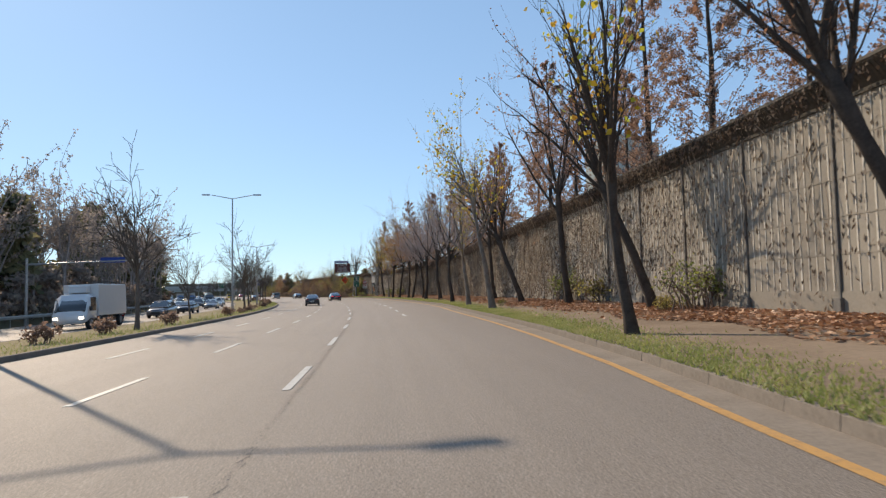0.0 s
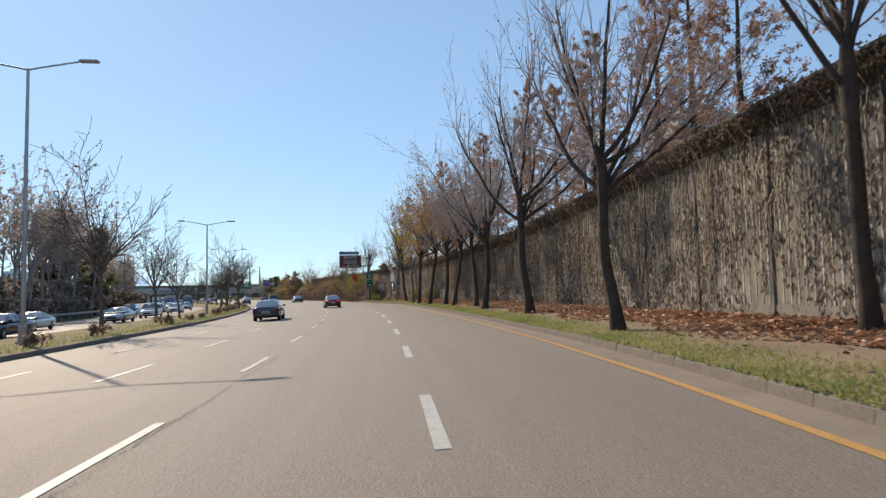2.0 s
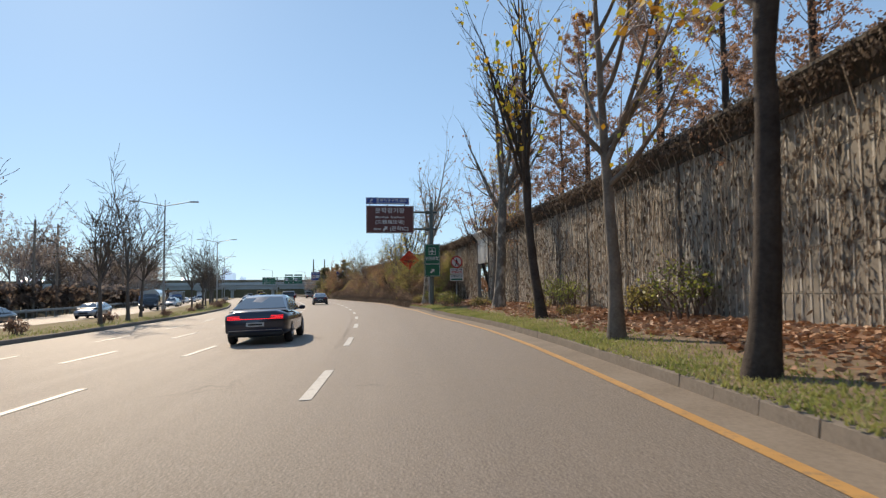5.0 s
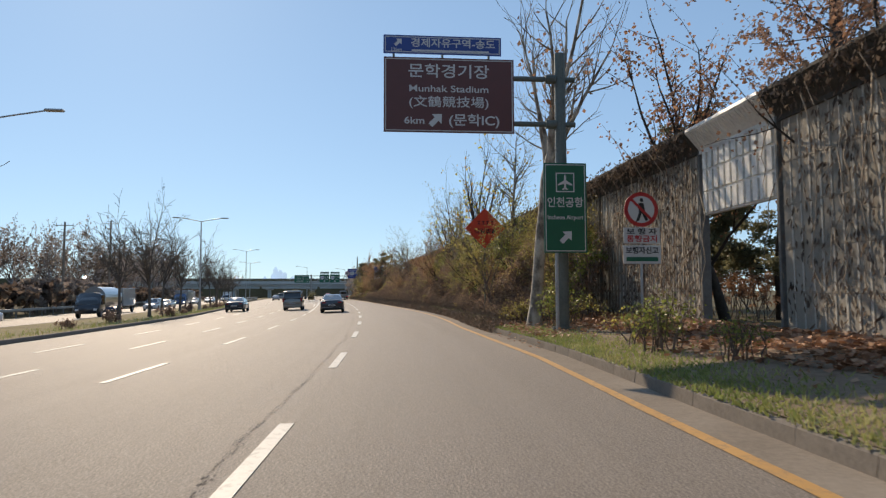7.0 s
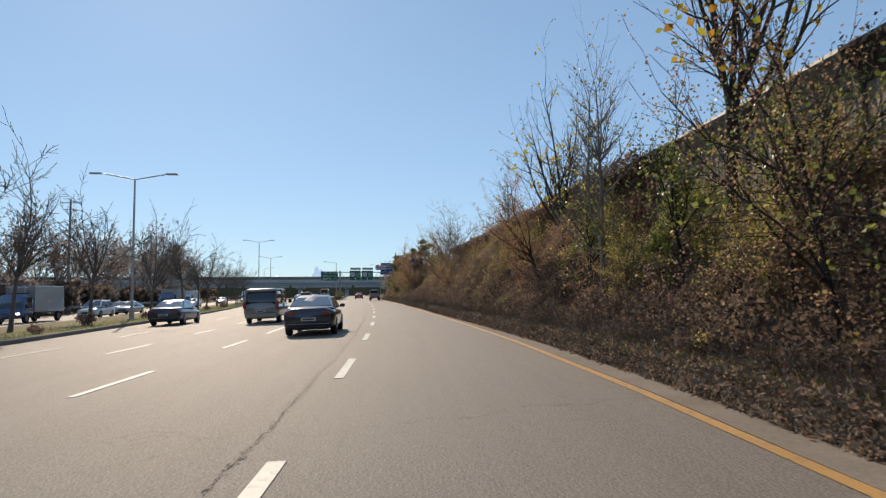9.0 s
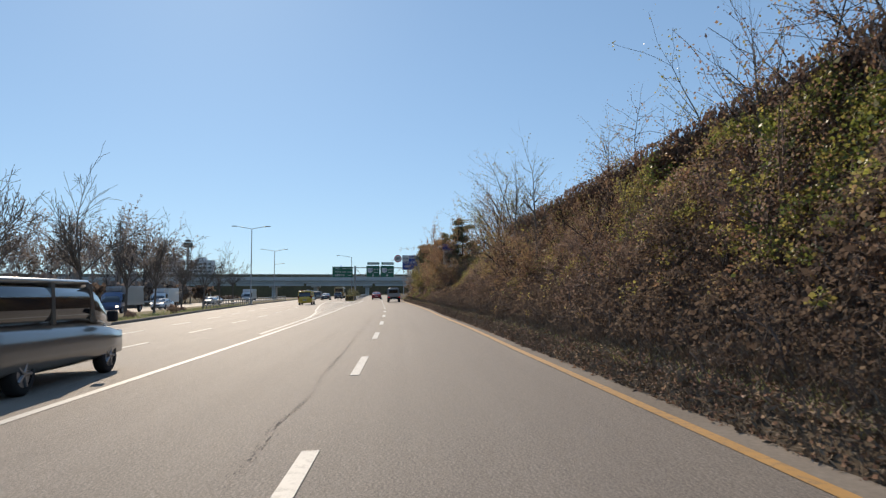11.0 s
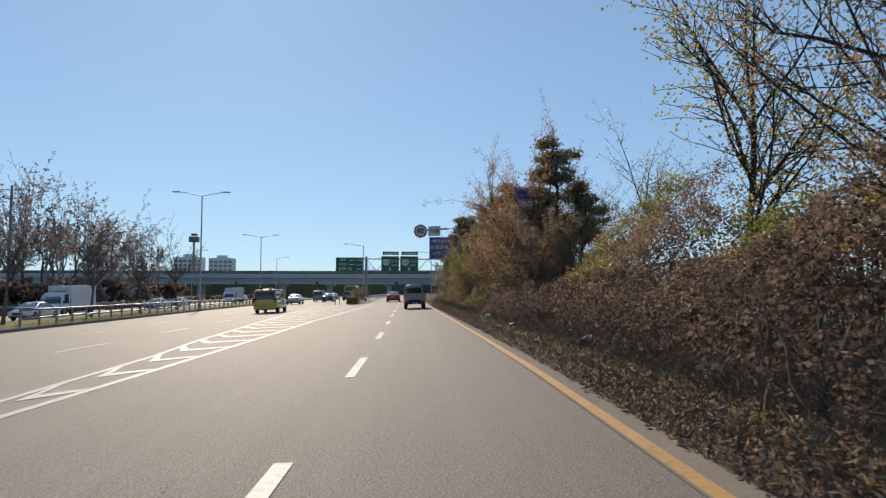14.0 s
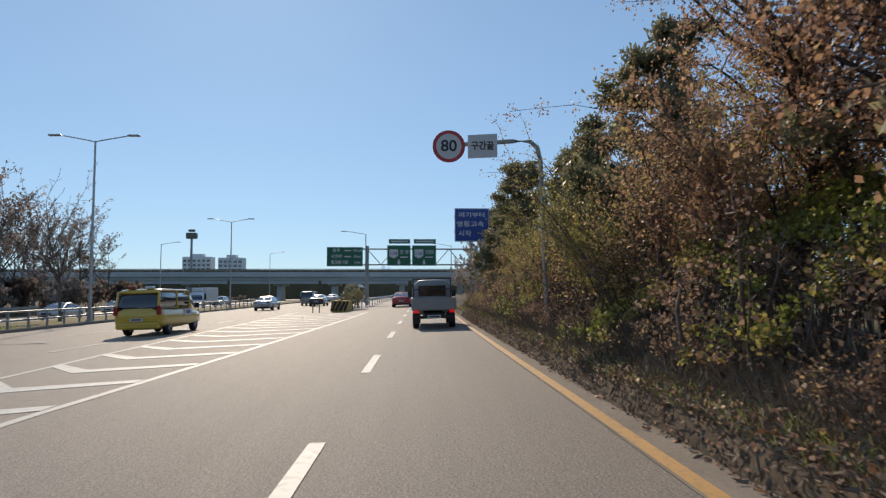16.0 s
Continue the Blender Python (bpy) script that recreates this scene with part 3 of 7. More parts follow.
def grow(v, f, tips, rng, p, direction, length, r, level, spec):
    """A limb with side limbs; its last points are kept in tips."""
    seg = spec["seg"][level]
    pts, rad = [np.array(p, float)], [r]
    q = np.array(direction, float)
    for i in range(seg):
        q = q + rng.normal(size=3) * spec["wob"][level] + np.array([0, 0, spec["up"][level]])
        q /= np.linalg.norm(q)
        pts.append(pts[-1] + q * length / seg)
        rad.append(max(r * (1 - (i + 1) / seg * spec["taper"][level]), spec.get("least", 0.0035)))
    pts, rad = np.array(pts), np.array(rad)
    fine = spec.get("fine") if level >= 2 else None
    tube(*(fine or (v, f)), pts, rad, spec["sides"][level])
    if level + 1 < len(spec["seg"]):
        for k in range(spec["kids"][level]):
            u = rng.uniform(spec["from"][level], 1.0) if k else 1.0
            x = u * seg
            i = min(int(x), seg - 1)
            at_ = pts[i] + (pts[i + 1] - pts[i]) * (x - i)
            rr = rad[i] + (rad[i + 1] - rad[i]) * (x - i)
            dirn = (pts[i + 1] - pts[i]) / (np.linalg.norm(pts[i + 1] - pts[i]) + 1e-9)
            ang = radians(rng.uniform(*spec["angle"][level]))
            grow(v, f, tips, rng, at_, spread(rng, dirn, ang if k else ang * 0.4), length * rng.uniform(*spec["len"][level]) * (1.0 if k == 0 else 1 - 0.35 * u), min(rr * 0.8, r * spec["thin"][level]), level + 1, spec)
    if level >= len(spec["seg"]) - 2:
        tips.extend(pts[1:].tolist())


PLANE = dict(least=0.007, seg=(7, 7, 6, 4), wob=(0.05, 0.10, 0.09, 0.12), up=(0.05, 0.075, 0.08, 0.06), taper=(0.40, 0.7, 0.8, 0.9), sides=(9, 6, 4, 3),
             kids=(7, 10, 7, 0), **{"from": (0.72, 0.15, 0.1, 0)}, angle=((35, 76), (25, 60), (20, 55), (0, 0)), len=((1.0, 1.45), (0.35, 0.62), (0.3, 0.55), (1, 1)), thin=(0.46, 0.40, 0.4, 0.5))
LEADER = dict(seg=(10, 6, 5, 4), wob=(0.03, 0.08, 0.09, 0.12), up=(0.03, 0.13, 0.09, 0.05), taper=(0.86, 0.75, 0.8, 0.9), sides=(9, 5, 4, 3), least=0.005,
              kids=(15, 7, 5, 0), **{"from": (0.36, 0.15, 0.1, 0)}, angle=((35, 70), (25, 55), (20, 55), (0, 0)), len=((0.30, 0.52), (0.35, 0.6), (0.35, 0.6), (1, 1)), thin=(0.42, 0.42, 0.45, 0.5))
VASE = dict(seg=(5, 8, 5, 4), wob=(0.03, 0.07, 0.12, 0.14), up=(0.04, 0.015, 0.02, 0.0), taper=(0.35, 0.75, 0.75, 0.9), sides=(8, 5, 4, 3), least=0.015,
            kids=(9, 11, 5, 0), **{"from": (0.72, 0.15, 0.15, 0)}, angle=((14, 46), (25, 55), (20, 55), (0, 0)), len=((1.4, 1.9), (0.28, 0.5), (0.35, 0.6), (1, 1)), thin=(0.45, 0.4, 0.45, 0.5))
POLL = dict(seg=(7, 7, 6, 4), wob=(0.04, 0.06, 0.08, 0.12), up=(0.04, 0.07, 0.10, 0.06), taper=(0.35, 0.7, 0.8, 0.9), sides=(9, 6, 4, 3), least=0.006,
            kids=(9, 9, 5, 0), **{"from": (0.80, 0.1, 0.1, 0)}, angle=((8, 42), (25, 55), (20, 55), (0, 0)), len=((0.9, 1.3), (0.3, 0.55), (0.3, 0.55), (1, 1)), thin=(0.42, 0.36, 0.4, 0.5))
FARV = dict(least=0.02, seg=(4, 4, 3, 3), wob=(0.05, 0.09, 0.12, 0.14), up=(0.05, 0.06, 0.04, 0.0), taper=(0.3, 0.65, 0.75, 0.9), sides=(6, 4, 3, 3),
            kids=(4, 5, 3, 0), **{"from": (0.6, 0.2, 0.15, 0)}, angle=((15, 45), (20, 45), (20, 55), (0, 0)), len=((0.9, 1.4), (0.4, 0.7), (0.4, 0.65), (1, 1)), thin=(0.55, 0.45, 0.45, 0.5))
FARS = dict(least=0.014, seg=(6, 4), wob=(0.04, 0.12), up=(0.04, 0.08), taper=(0.85, 0.9), sides=(6, 3), kids=(26, 0), **{"from": (0.3, 0)}, angle=((35, 70), (0, 0)), len=((0.2, 0.36), (1, 1)), thin=(0.3, 0.5))
SLIM = dict(seg=(8, 5, 4), wob=(0.035, 0.08, 0.12), up=(0.04, 0.10, 0.06), taper=(0.85, 0.8, 0.9), sides=(7, 4, 3),
            kids=(34, 9, 0), **{"from": (0.3, 0.15, 0)}, angle=((35, 70), (25, 55), (0, 0)), len=((0.18, 0.34), (0.35, 0.6), (1, 1)), thin=(0.3, 0.45, 0.5))
WILD = dict(least=0.005, seg=(4, 5, 4), wob=(0.10, 0.14, 0.16), up=(0.03, 0.05, 0.0), taper=(0.4, 0.7, 0.9), sides=(6, 4, 3),
            kids=(10, 9, 0), **{"from": (0.3, 0.15, 0)}, angle=((20, 55), (25, 60), (0, 0)), len=((0.7, 1.2), (0.35, 0.65), (1, 1)), thin=(0.5, 0.4, 0.5))

TWIGGY = dict(PLANE, kids=(9, 13, 9, 0), **{"from": (0.78, 0.12, 0.1, 0)}, least=0.008, angle=((12, 68), (25, 55), (20, 55), (0, 0)))
SPARSE = dict(WILD, kids=(14, 14, 0))


def tree(name, seed, trunk, radius, spec, bark, leaf, leaves, size, lean=(0, 0), droop=0.6, high=0.0, low=99.0, burl=0.0, twig=None):
    """A tree at the origin: trunk with limbs, and a crown of single leaves on its twigs."""
    rng = np.random.default_rng(seed)
    v, f, tips = [], [], []
    root = new(name)
    if twig:
        spec = dict(spec, fine=([], []))
    grow(v, f, tips, rng, (0, 0, -0.15), np.array([lean[0], lean[1], 1.0]) / np.linalg.norm([lean[0], lean[1], 1.0]), trunk, radius, 0, spec)
    n0 = spec["sides"][0]
    v = np.array(v)
    v[:n0, :2] *= 1.45
    v[n0:2 * n0, :2] = v[n0:2 * n0, :2] + (v[n0:2 * n0, :2] - v[n0:2 * n0, :2].mean(0)) * 0.08
    if burl:
        c = v[6 * n0:7 * n0].mean(0)
        v[6 * n0:7 * n0] = c + (v[6 * n0:7 * n0] - c) * (1 + burl)
    raw("trunk", v, np.array(f), bark, root, smooth=True)
    if twig:
        tagged(raw("twig_tangle", spec["fine"][0], np.array(spec["fine"][1]), twig, root), kind="stuff")
    if leaves:
        t = np.array(tips)
        t = t[(t[:, 2] > high) & (t[:, 2] < low)]
        p = t[rng.integers(0, len(t), leaves)] + rng.normal(size=(leaves, 3)) * 0.09
        cv, cf = cards(p, size, rng, droop)
        raw("crown", cv, cf, leaf, root)
    return root


def needle_tree(name, seed, height, radius, leaf, leaves, bare=0.2, reach=2.9, size=0.13, bark=None):
    """A straight tree with rings of thin rising boughs and feathery needles."""
    rng = np.random.default_rng(seed)
    root = new(name)
    v, f, pts = [], [], []
    z = np.linspace(-0.2, height, 12)
    mid = np.stack([np.cumsum(rng.normal(size=12)) * 0.025, np.cumsum(rng.normal(size=12)) * 0.025, z], 1)
    tube(v, f, mid, np.linspace(radius, 0.02, 12) * np.array([1.35] + [1.0] * 11), 7)
    n = int(height * 6.0)
    for i in range(n):
        u = bare + (1 - bare) * (i + rng.uniform()) / n
        c = np.array([np.interp(u * height, z, mid[:, 0]), np.interp(u * height, z, mid[:, 1]), u * height])
        az, el = rng.uniform(0, 2 * math.pi), radians(rng.uniform(10, 50))
        ln = reach * (1.05 - u) ** 0.7 * rng.uniform(0.6, 1.2)
        q = np.array([math.cos(az) * math.cos(el), math.sin(az) * math.cos(el), math.sin(el)])
        k = np.linspace(0, 1, 5)[:, None]
        line = c + q * ln * k + np.array([0, 0, 0.25]) * ln * k * k + rng.normal(size=(5, 3)) * 0.03
        tube(v, f, line, np.linspace(0.022, 0.005, 5) * (1.3 - u), 3)
        m = 4
        for j in range(m):
            a = line[1] + (line[4] - line[1]) * rng.uniform()
            b = a + spread(rng, q, radians(rng.uniform(30, 60))) * ln * rng.uniform(0.15, 0.35)
            tube(v, f, np.array([a, (a + b) / 2 + rng.normal(size=3) * 0.02, b]), np.array([0.008, 0.006, 0.003]), 3)
            pts.append((a, b))
        pts.append((line[1], line[4]))
    raw("trunk", v, np.array(f), bark or M_BARK, root, smooth=True)
    seg = np.array(pts)
    k = rng.integers(0, len(seg), leaves)
    u = rng.uniform(0.1, 1.05, leaves)[:, None]
    p = seg[k, 0] + (seg[k, 1] - seg[k, 0]) * u + rng.normal(size=(leaves, 3)) * 0.05
    cv, cf = cards(p, size, rng, 0.25, 1.9)
    raw("crown", cv, cf, leaf, root)
    return root


def pine(name, seed, height, width, leaves, size=0.16):
    """A pine with layered clumps of dark needles."""
    rng = np.random.default_rng(seed)
    root = new(name)
    v, f, clumps = [], [], []
    z = np.linspace(-0.2, height, 9)
    mid = np.stack([np.cumsum(rng.normal(size=9)) * 0.06, np.cumsum(rng.normal(size=9)) * 0.06, z], 1)
    tube(v, f, mid, np.linspace(height * 0.022, 0.02, 9), 7)
    for i in range(int(height * 6)):
        u = rng.uniform(0.22, 1.0)
        c = np.array([np.interp(u * height, z, mid[:, 0]), np.interp(u * height, z, mid[:, 1]), u * height])
        az, el = rng.uniform(0, 2 * math.pi), radians(rng.uniform(-5, 35))
        ln = width * (1.08 - u) ** 0.6 * rng.uniform(0.5, 1.1)
        q = np.array([math.cos(az) * math.cos(el), math.sin(az) * math.cos(el), math.sin(el)])
        tube(v, f, np.array([c, c + q * ln * 0.5 + rng.normal(size=3) * 0.05, c + q * ln]), np.array([0.04, 0.025, 0.01]), 4)
        for j in range(4):
            clumps.append(c + q * ln * rng.uniform(0.45, 1.05) + rng.normal(size=3) * 0.16)
    raw("trunk", v, np.array(f), M_BARK, root, smooth=True)
    cl = np.array(clumps)
    p = cl[rng.integers(0, len(cl), leaves)] + rng.normal(size=(leaves, 3)) * np.array([0.17, 0.17, 0.10])
    cv, cf = cards(p, size, rng, -0.5, 2.2)
    raw("crown", cv, cf, L_PINE, root)
    return root


def shrub(name, seed, height, width, stems, leaves, leaf, size=0.05, bare=0.35):
    """A thicket: many arching stems from the ground with twigs and small leaves."""
    rng = np.random.default_rng(seed)
    root = new(name)
    v, f, tw = [], [], []
    for i in range(stems):
        b = np.array([rng.normal() * width * 0.25, rng.normal() * width * 0.25, -0.1])
        az, out = rng.uniform(0, 2 * math.pi), rng.uniform(0.1, 1.0)
        top = b + np.array([math.cos(az) * out * width * 0.6, math.sin(az) * out * width * 0.6, height * rng.uniform(0.55, 1.08) * (1 - 0.3 * out)])
        k = np.linspace(0, 1, 6)[:, None]
        line = b + (top - b) * k + np.array([0, 0, height * 0.22]) * np.sin(k * math.pi) * (0.4 + out) + rng.normal(size=(6, 3)) * 0.05
        tube(v, f, line, np.linspace(0.022, 0.006, 6) * rng.uniform(0.6, 1.4), 4)
        for j in range(7):
            u = rng.uniform(0.3, 1.0) * 5
            a = line[min(int(u), 4)] + (line[min(int(u), 4) + 1] - line[min(int(u), 4)]) * (u % 1)
            e = a + spread(rng, np.array([0, 0, 1.0]), radians(rng.uniform(20, 110))) * rng.uniform(0.2, 0.55) * min(1.0, height / 2)
            m = (a + e) / 2 + rng.normal(size=3) * 0.04
            tube(v, f, np.array([a, m, e]), np.array([0.008, 0.006, 0.003]), 3)
            tw.append((a, e))
    tagged(raw("stem_tangle", v, np.array(f), M_TWIG, root), kind="stuff")
    seg = np.array(tw)
    k = rng.integers(0, len(seg), leaves)
    p = seg[k, 0] + (seg[k, 1] - seg[k, 0]) * rng.uniform(0, 1.1, leaves)[:, None] + rng.normal(size=(leaves, 3)) * 0.08
    cv, cf = cards(p, size, rng, 0.3)
    raw("foliage", cv, cf, leaf, root)
    return root


def plant(proto, label, category, group, spots, seed, lift=-0.03):
    """Copies of the prototypes at (s, d, scale, turn or None); the prototypes take the first spots."""
    rng = random.Random(seed)
    for i, q in enumerate(spots):
        s, d, sc = q[:3]
        src = proto[q[3] % len(proto)] if len(q) > 3 and q[3] is not None else proto[i % len(proto)]
        turn = q[4] if len(q) > 4 else rng.uniform(0, 360)
        m = stand(s, d, float(ground_z(s, d)) + (0.15 if prof(MED_L, s) < d < prof(MED_R, s) else 0.0) + lift, turn, sc)
        if src.get("used"):
            ob = copy_thing(src, m)
            ob.matrix_basis = m
        else:
            ob = src
            ob.matrix_basis = m
            ob["used"] = 1
        tagged(ob, label, category, group)


# plane trees on the verge; local -x looks at the road
planes = [tree("plane_tree", 11, 9.0, 0.19, LEADER, M_GREYBARK, L_YELLOW, 620, 0.125, (-0.15, 0.02)),
          tree("plane_tree", 13, 6.0, 0.18, POLL, M_BARK, L_BROWN, 1900, 0.075, (-0.27, -0.03), burl=0.4, twig=M_TWIGPALE),
          tree("plane_tree", 14, 5.4, 0.19, POLL, M_BARK, L_BROWN, 900, 0.085, (-0.31, 0.05), burl=0.4),
          tree("plane_tree", 15, 9.2, 0.17, LEADER, M_GREYBARK, L_YELLOW, 700, 0.085, (-0.06, -0.04), twig=M_TWIGPALE),
          tree("plane_tree", 16, 4.6, 0.17, POLL, M_PLANE_BARK, L_BROWN, 160, 0.10, (-0.05, 0.03), burl=0.2),
          tree("plane_tree", 18, 5.3, 0.19, TWIGGY, M_BARK, L_BROWN, 160, 0.075, (-0.10, 0.02), burl=0.4, twig=M_TWIGPALE),
          tree("plane_tree", 19, 4.6, 0.145, POLL, M_BARK, L_YELLOW, 260, 0.13, (-0.10, 0.03), burl=0.3),
          tree("plane_tree", 20, 6.2, 0.30, POLL, M_PLANE_DARK, L_BROWN, 200, 0.10, (-0.03, 0.0), burl=0.1)]
plant(planes, "plane tree with mottled bark and few yellow leaves on the verge", "tree", "trees along the verge", [
    (15.2, 4.3, 1.0, 6, 0), (37.4, 4.95, 0.98, 0, 20), (47.2, 5.1, 0.95, 3, 0), (58.8, 5.6, 0.92, 5, 0), (71.6, 6.3, 1.05, 5, 30), (81.6, 6.0, 0.98, 5, 150),
    (116.0, 5.9, 0.95, 3, 40), (125.2, 6.65, 1.25, 6, 0), (135.7, 7.25, 1.0, 7, 210), (142.2, 8.3, 0.82, 3, 100),
    (155.1, 5.8, 1.25, 4, 200), (175.5, 7.6, 1.05, 6, 80), (190.5, 7.9, 1.0, 6, 250)], 1)
plant(planes, "leaning dark plane tree in the leaf litter by the wall", "tree", "trees by the wall", [
    (10.6, 8.2, 1.0, 2, 0), (23.3, 8.4, 1.0, 2, 0), (33.0, 8.15, 1.0, 1, 0), (41.5, 7.7, 0.95, 2, -10), (53.2, 8.3, 0.92, 1, 5)], 2)
full = [tree("plane_tree", 21, 4.4, 0.14, TWIGGY, M_BARK, L_PLANE, 3600, 0.10, (-0.10, 0.0), burl=0.3, twig=M_TWIGPALE), tree("plane_tree", 22, 4.6, 0.14, TWIGGY, M_BARK, L_BROWN, 1000, 0.08, (-0.08, 0.02), burl=0.3, twig=M_TWIGPALE),
        tree("plane_tree", 23, 4.5, 0.14, TWIGGY, M_BARK, L_AMBER, 2000, 0.09, (-0.09, 0.01), burl=0.3, twig=M_TWIGPALE)]
plant(full, "plane tree still holding orange and yellow leaves", "tree", "trees along the verge",
      [(87.5, 6.6, 1.1, 1), (94.0, 6.1, 1.2, 1), (99.0, 6.3, 1.25, 2), (104.2, 5.7, 1.3, 2), (110.0, 5.5, 1.3, 0)], 3)

sequoias = [needle_tree("dawn_redwood", 31 + i, 15.0 + i, 0.24, L_NEEDLE, 18500, 0.14, 3.7, 0.058) for i in range(3)]
plant(sequoias, "tall dawn redwood with russet needles behind the wall", "tree", "trees behind the wall",
      [(s, 12.0 + 0.7 * math.sin(i * 2.3), 0.95 + 0.12 * math.sin(i * 1.7)) for i, s in enumerate((-2, 5, 13, 19.9, 25.5, 30.1, 36, 42.5, 48.1, 55, 62.3, 66.9, 70.8, 76.2, 81.1, 85.5, 89.9, 95, 100.6, 105.9, 111, 117, 122.6, 127.5, 133.3, 141.0, 149.0))], 4)

bare = [tree("median_tree", 41 + i, 3.3 + 0.25 * i, 0.13, VASE, M_MEDBARK, None, 0, 0.1, (0.04 * i, 0.0)) for i in range(3)]
plant(bare, "leafless vase-shaped tree standing in the median", "tree", "trees in the median",
      [(35.9, -14.1, 1.00), (50.9, -15.2, 0.60), (80.0, -15.6, 0.95), (94.5, -16.6, 0.90), (106, -17.3, 0.76), (128, -16.2, 0.85), (143.2, -14.7, 0.95), (149, -14.9, 1.00), (160, -17.0, 0.90),
       (184, -17.0, 0.90), (190, -16.6, 0.95), (197, -17.5, 0.85), (208, -18.3, 1.00), (222, -19.0, 0.85), (234.8, -19.6, 0.95), (243.5, -20.2, 0.85), (254, -21.5, 0.85), (266.5, -22.6, 0.80), (279, -23.4, 0.85), (289, -23.7, 0.8), (299.5, -24.0, 0.85)], 5)

slim = [tree("bare_tree", 51 + i, 7.0 + i * 0.6, 0.10, SLIM, M_GREYBARK, L_OLIVE, 160, 0.08, high=3.0) for i in range(2)]
plant(slim, "slender leafless tree rising from the scrub", "tree", "trees in the scrub",
      [(165.5, 7.4, 1.25), (181.0, 6.7, 0.9), (184.5, 7.6, 1.0), (186.5, 8.0, 1.1), (196.6, 7.2, 0.95), (203.0, 8.3, 0.8), (226.0, 7.2, 1.0), (223.0, 7.8, 0.95)], 6)

thin_leaf = [tree("young_tree", 61 + i, 2.6 + 0.4 * i, 0.065, WILD, M_TWIG, (L_BUSH, L_OLIVE)[i % 2], 4400, 0.046) for i in range(3)] + [tree("young_tree", 66, 3.0, 0.065, WILD, M_TWIG, L_THICK, 2200, 0.048), tree("young_tree", 68, 4.0, 0.085, WILD, M_BARK, L_RUSSET, 8500, 0.038)]
plant(thin_leaf, "young wild tree with olive and russet leaves", "tree", "wild trees on the bank",
      [(158.5, 6.9, 0.85, 1), (160.2, 7.7, 0.95, 1), (162.2, 5.75, 0.95, 1), (164.0, 7.6, 0.8, 1), (167, 7.0, 0.75, 0), (170.5, 7.6, 0.7, 1), (173.5, 6.8, 0.6, 1), (179, 6.6, 0.6, 1), (184, 7.4, 0.8), (189, 7.0, 0.75), (195, 7.6, 0.95, 1), (201, 7.2, 0.9, 3), (210, 6.6, 0.7, 3), (216, 6.4, 0.75, 0), (207, 7.4, 0.9, 1), (213, 7.6, 0.95, 3), (219, 7.2, 0.9, 3), (225, 6.8, 1.0, 0), (229.4, 7.0, 1.1, 3), (233.0, 7.4, 1.1, 3), (235.5, 8.4, 0.95, 0),
       (253.9, 6.2, 0.95, 0), (253.3, 6.9, 0.9, 2), (256.2, 6.8, 0.95, 0), (260.5, 6.6, 1.15), (258.6, 6.0, 1.1, 0), (256.0, 6.6, 1.0, 2), (260.2, 6.4, 0.95, 4), (263.0, 6.7, 0.72, 4), (259.2, 7.6, 1.2, 4), (264.2, 7.3, 0.75, 4), (262.2, 6.2, 0.9, 1), (266.0, 8.6, 0.75, 4), (261.4, 8.3, 0.95, 4), (257.2, 9.0, 1.0, 4), (258.3, 6.9, 1.05, 4), (266.5, 5.7, 0.8), (270.5, 5.3, 0.7), (275, 5.2, 0.7), (262.5, 6.6, 0.85), (282, 6.0, 0.8), (288, 6.0, 0.9), (295, 6.5, 0.9), (266.0, 5.0, 0.75, 1), (268.4, 4.6, 0.7, 1), (272.0, 4.7, 0.75, 1), (277.0, 4.7, 0.75, 1), (264.5, 5.6, 0.95, 0), (262.0, 6.0, 1.0, 0), (266.8, 6.3, 1.15, 0)], 7)
plant([tree("young_tree", 64, 3.0, 0.06, WILD, M_BARK, L_GREEN, 1700, 0.062)], "young wild tree with yellow-green leaves", "tree", "wild trees on the bank",
      [(165.6, 7.3, 0.95), (169.2, 7.6, 1.0), (173.0, 7.2, 0.9), (178.2, 7.8, 1.0), (183.0, 7.0, 0.85)], 74)
sparse = [tree("sparse_tree", 69, 3.2, 0.06, SPARSE, M_BARK, L_OLIVE, 4200, 0.04, (-0.1, -0.05)), tree("sparse_tree", 70, 3.5, 0.06, SPARSE, M_BARK, L_BUSH, 3400, 0.04, (-0.06, 0.08))]
plant(sparse, "half-bare young tree with hanging dry leaves", "tree", "wild trees on the bank", [(242.2, 9.3, 1.65, 0, 0), (236.4, 9.9, 1.55, 1, 0), (252.6, 10.2, 1.2, 0, 60), (224.5, 7.0, 0.98, 1, 60), (233.5, 7.0, 0.85, 0, 90), (212.0, 7.8, 0.85, 1, 120), (218.5, 8.0, 0.9, 1, 240), (171.5, 6.8, 0.85, 1, 30), (200.5, 10.4, 1.2, 1, 10), (205.5, 10.3, 1.25, 1, 150), (209.5, 10.5, 1.3, 0, 80), (214.5, 10.3, 1.3, 1, 300), (219.5, 10.6, 1.2, 0, 190)], 73)
plant([tree("overhanging_tree", 67, 4.2, 0.10, WILD, M_BARK, L_BROWN, 2600, 0.065, (-0.25, -0.1))], "spreading tree leaning over the wall's head", "tree", "trees behind the wall", [(152.8, 11.0, 1.25, 0, 0), (146.0, 11.4, 1.15, 0, 40), (139.5, 11.6, 1.0, 0, 80)], 71)

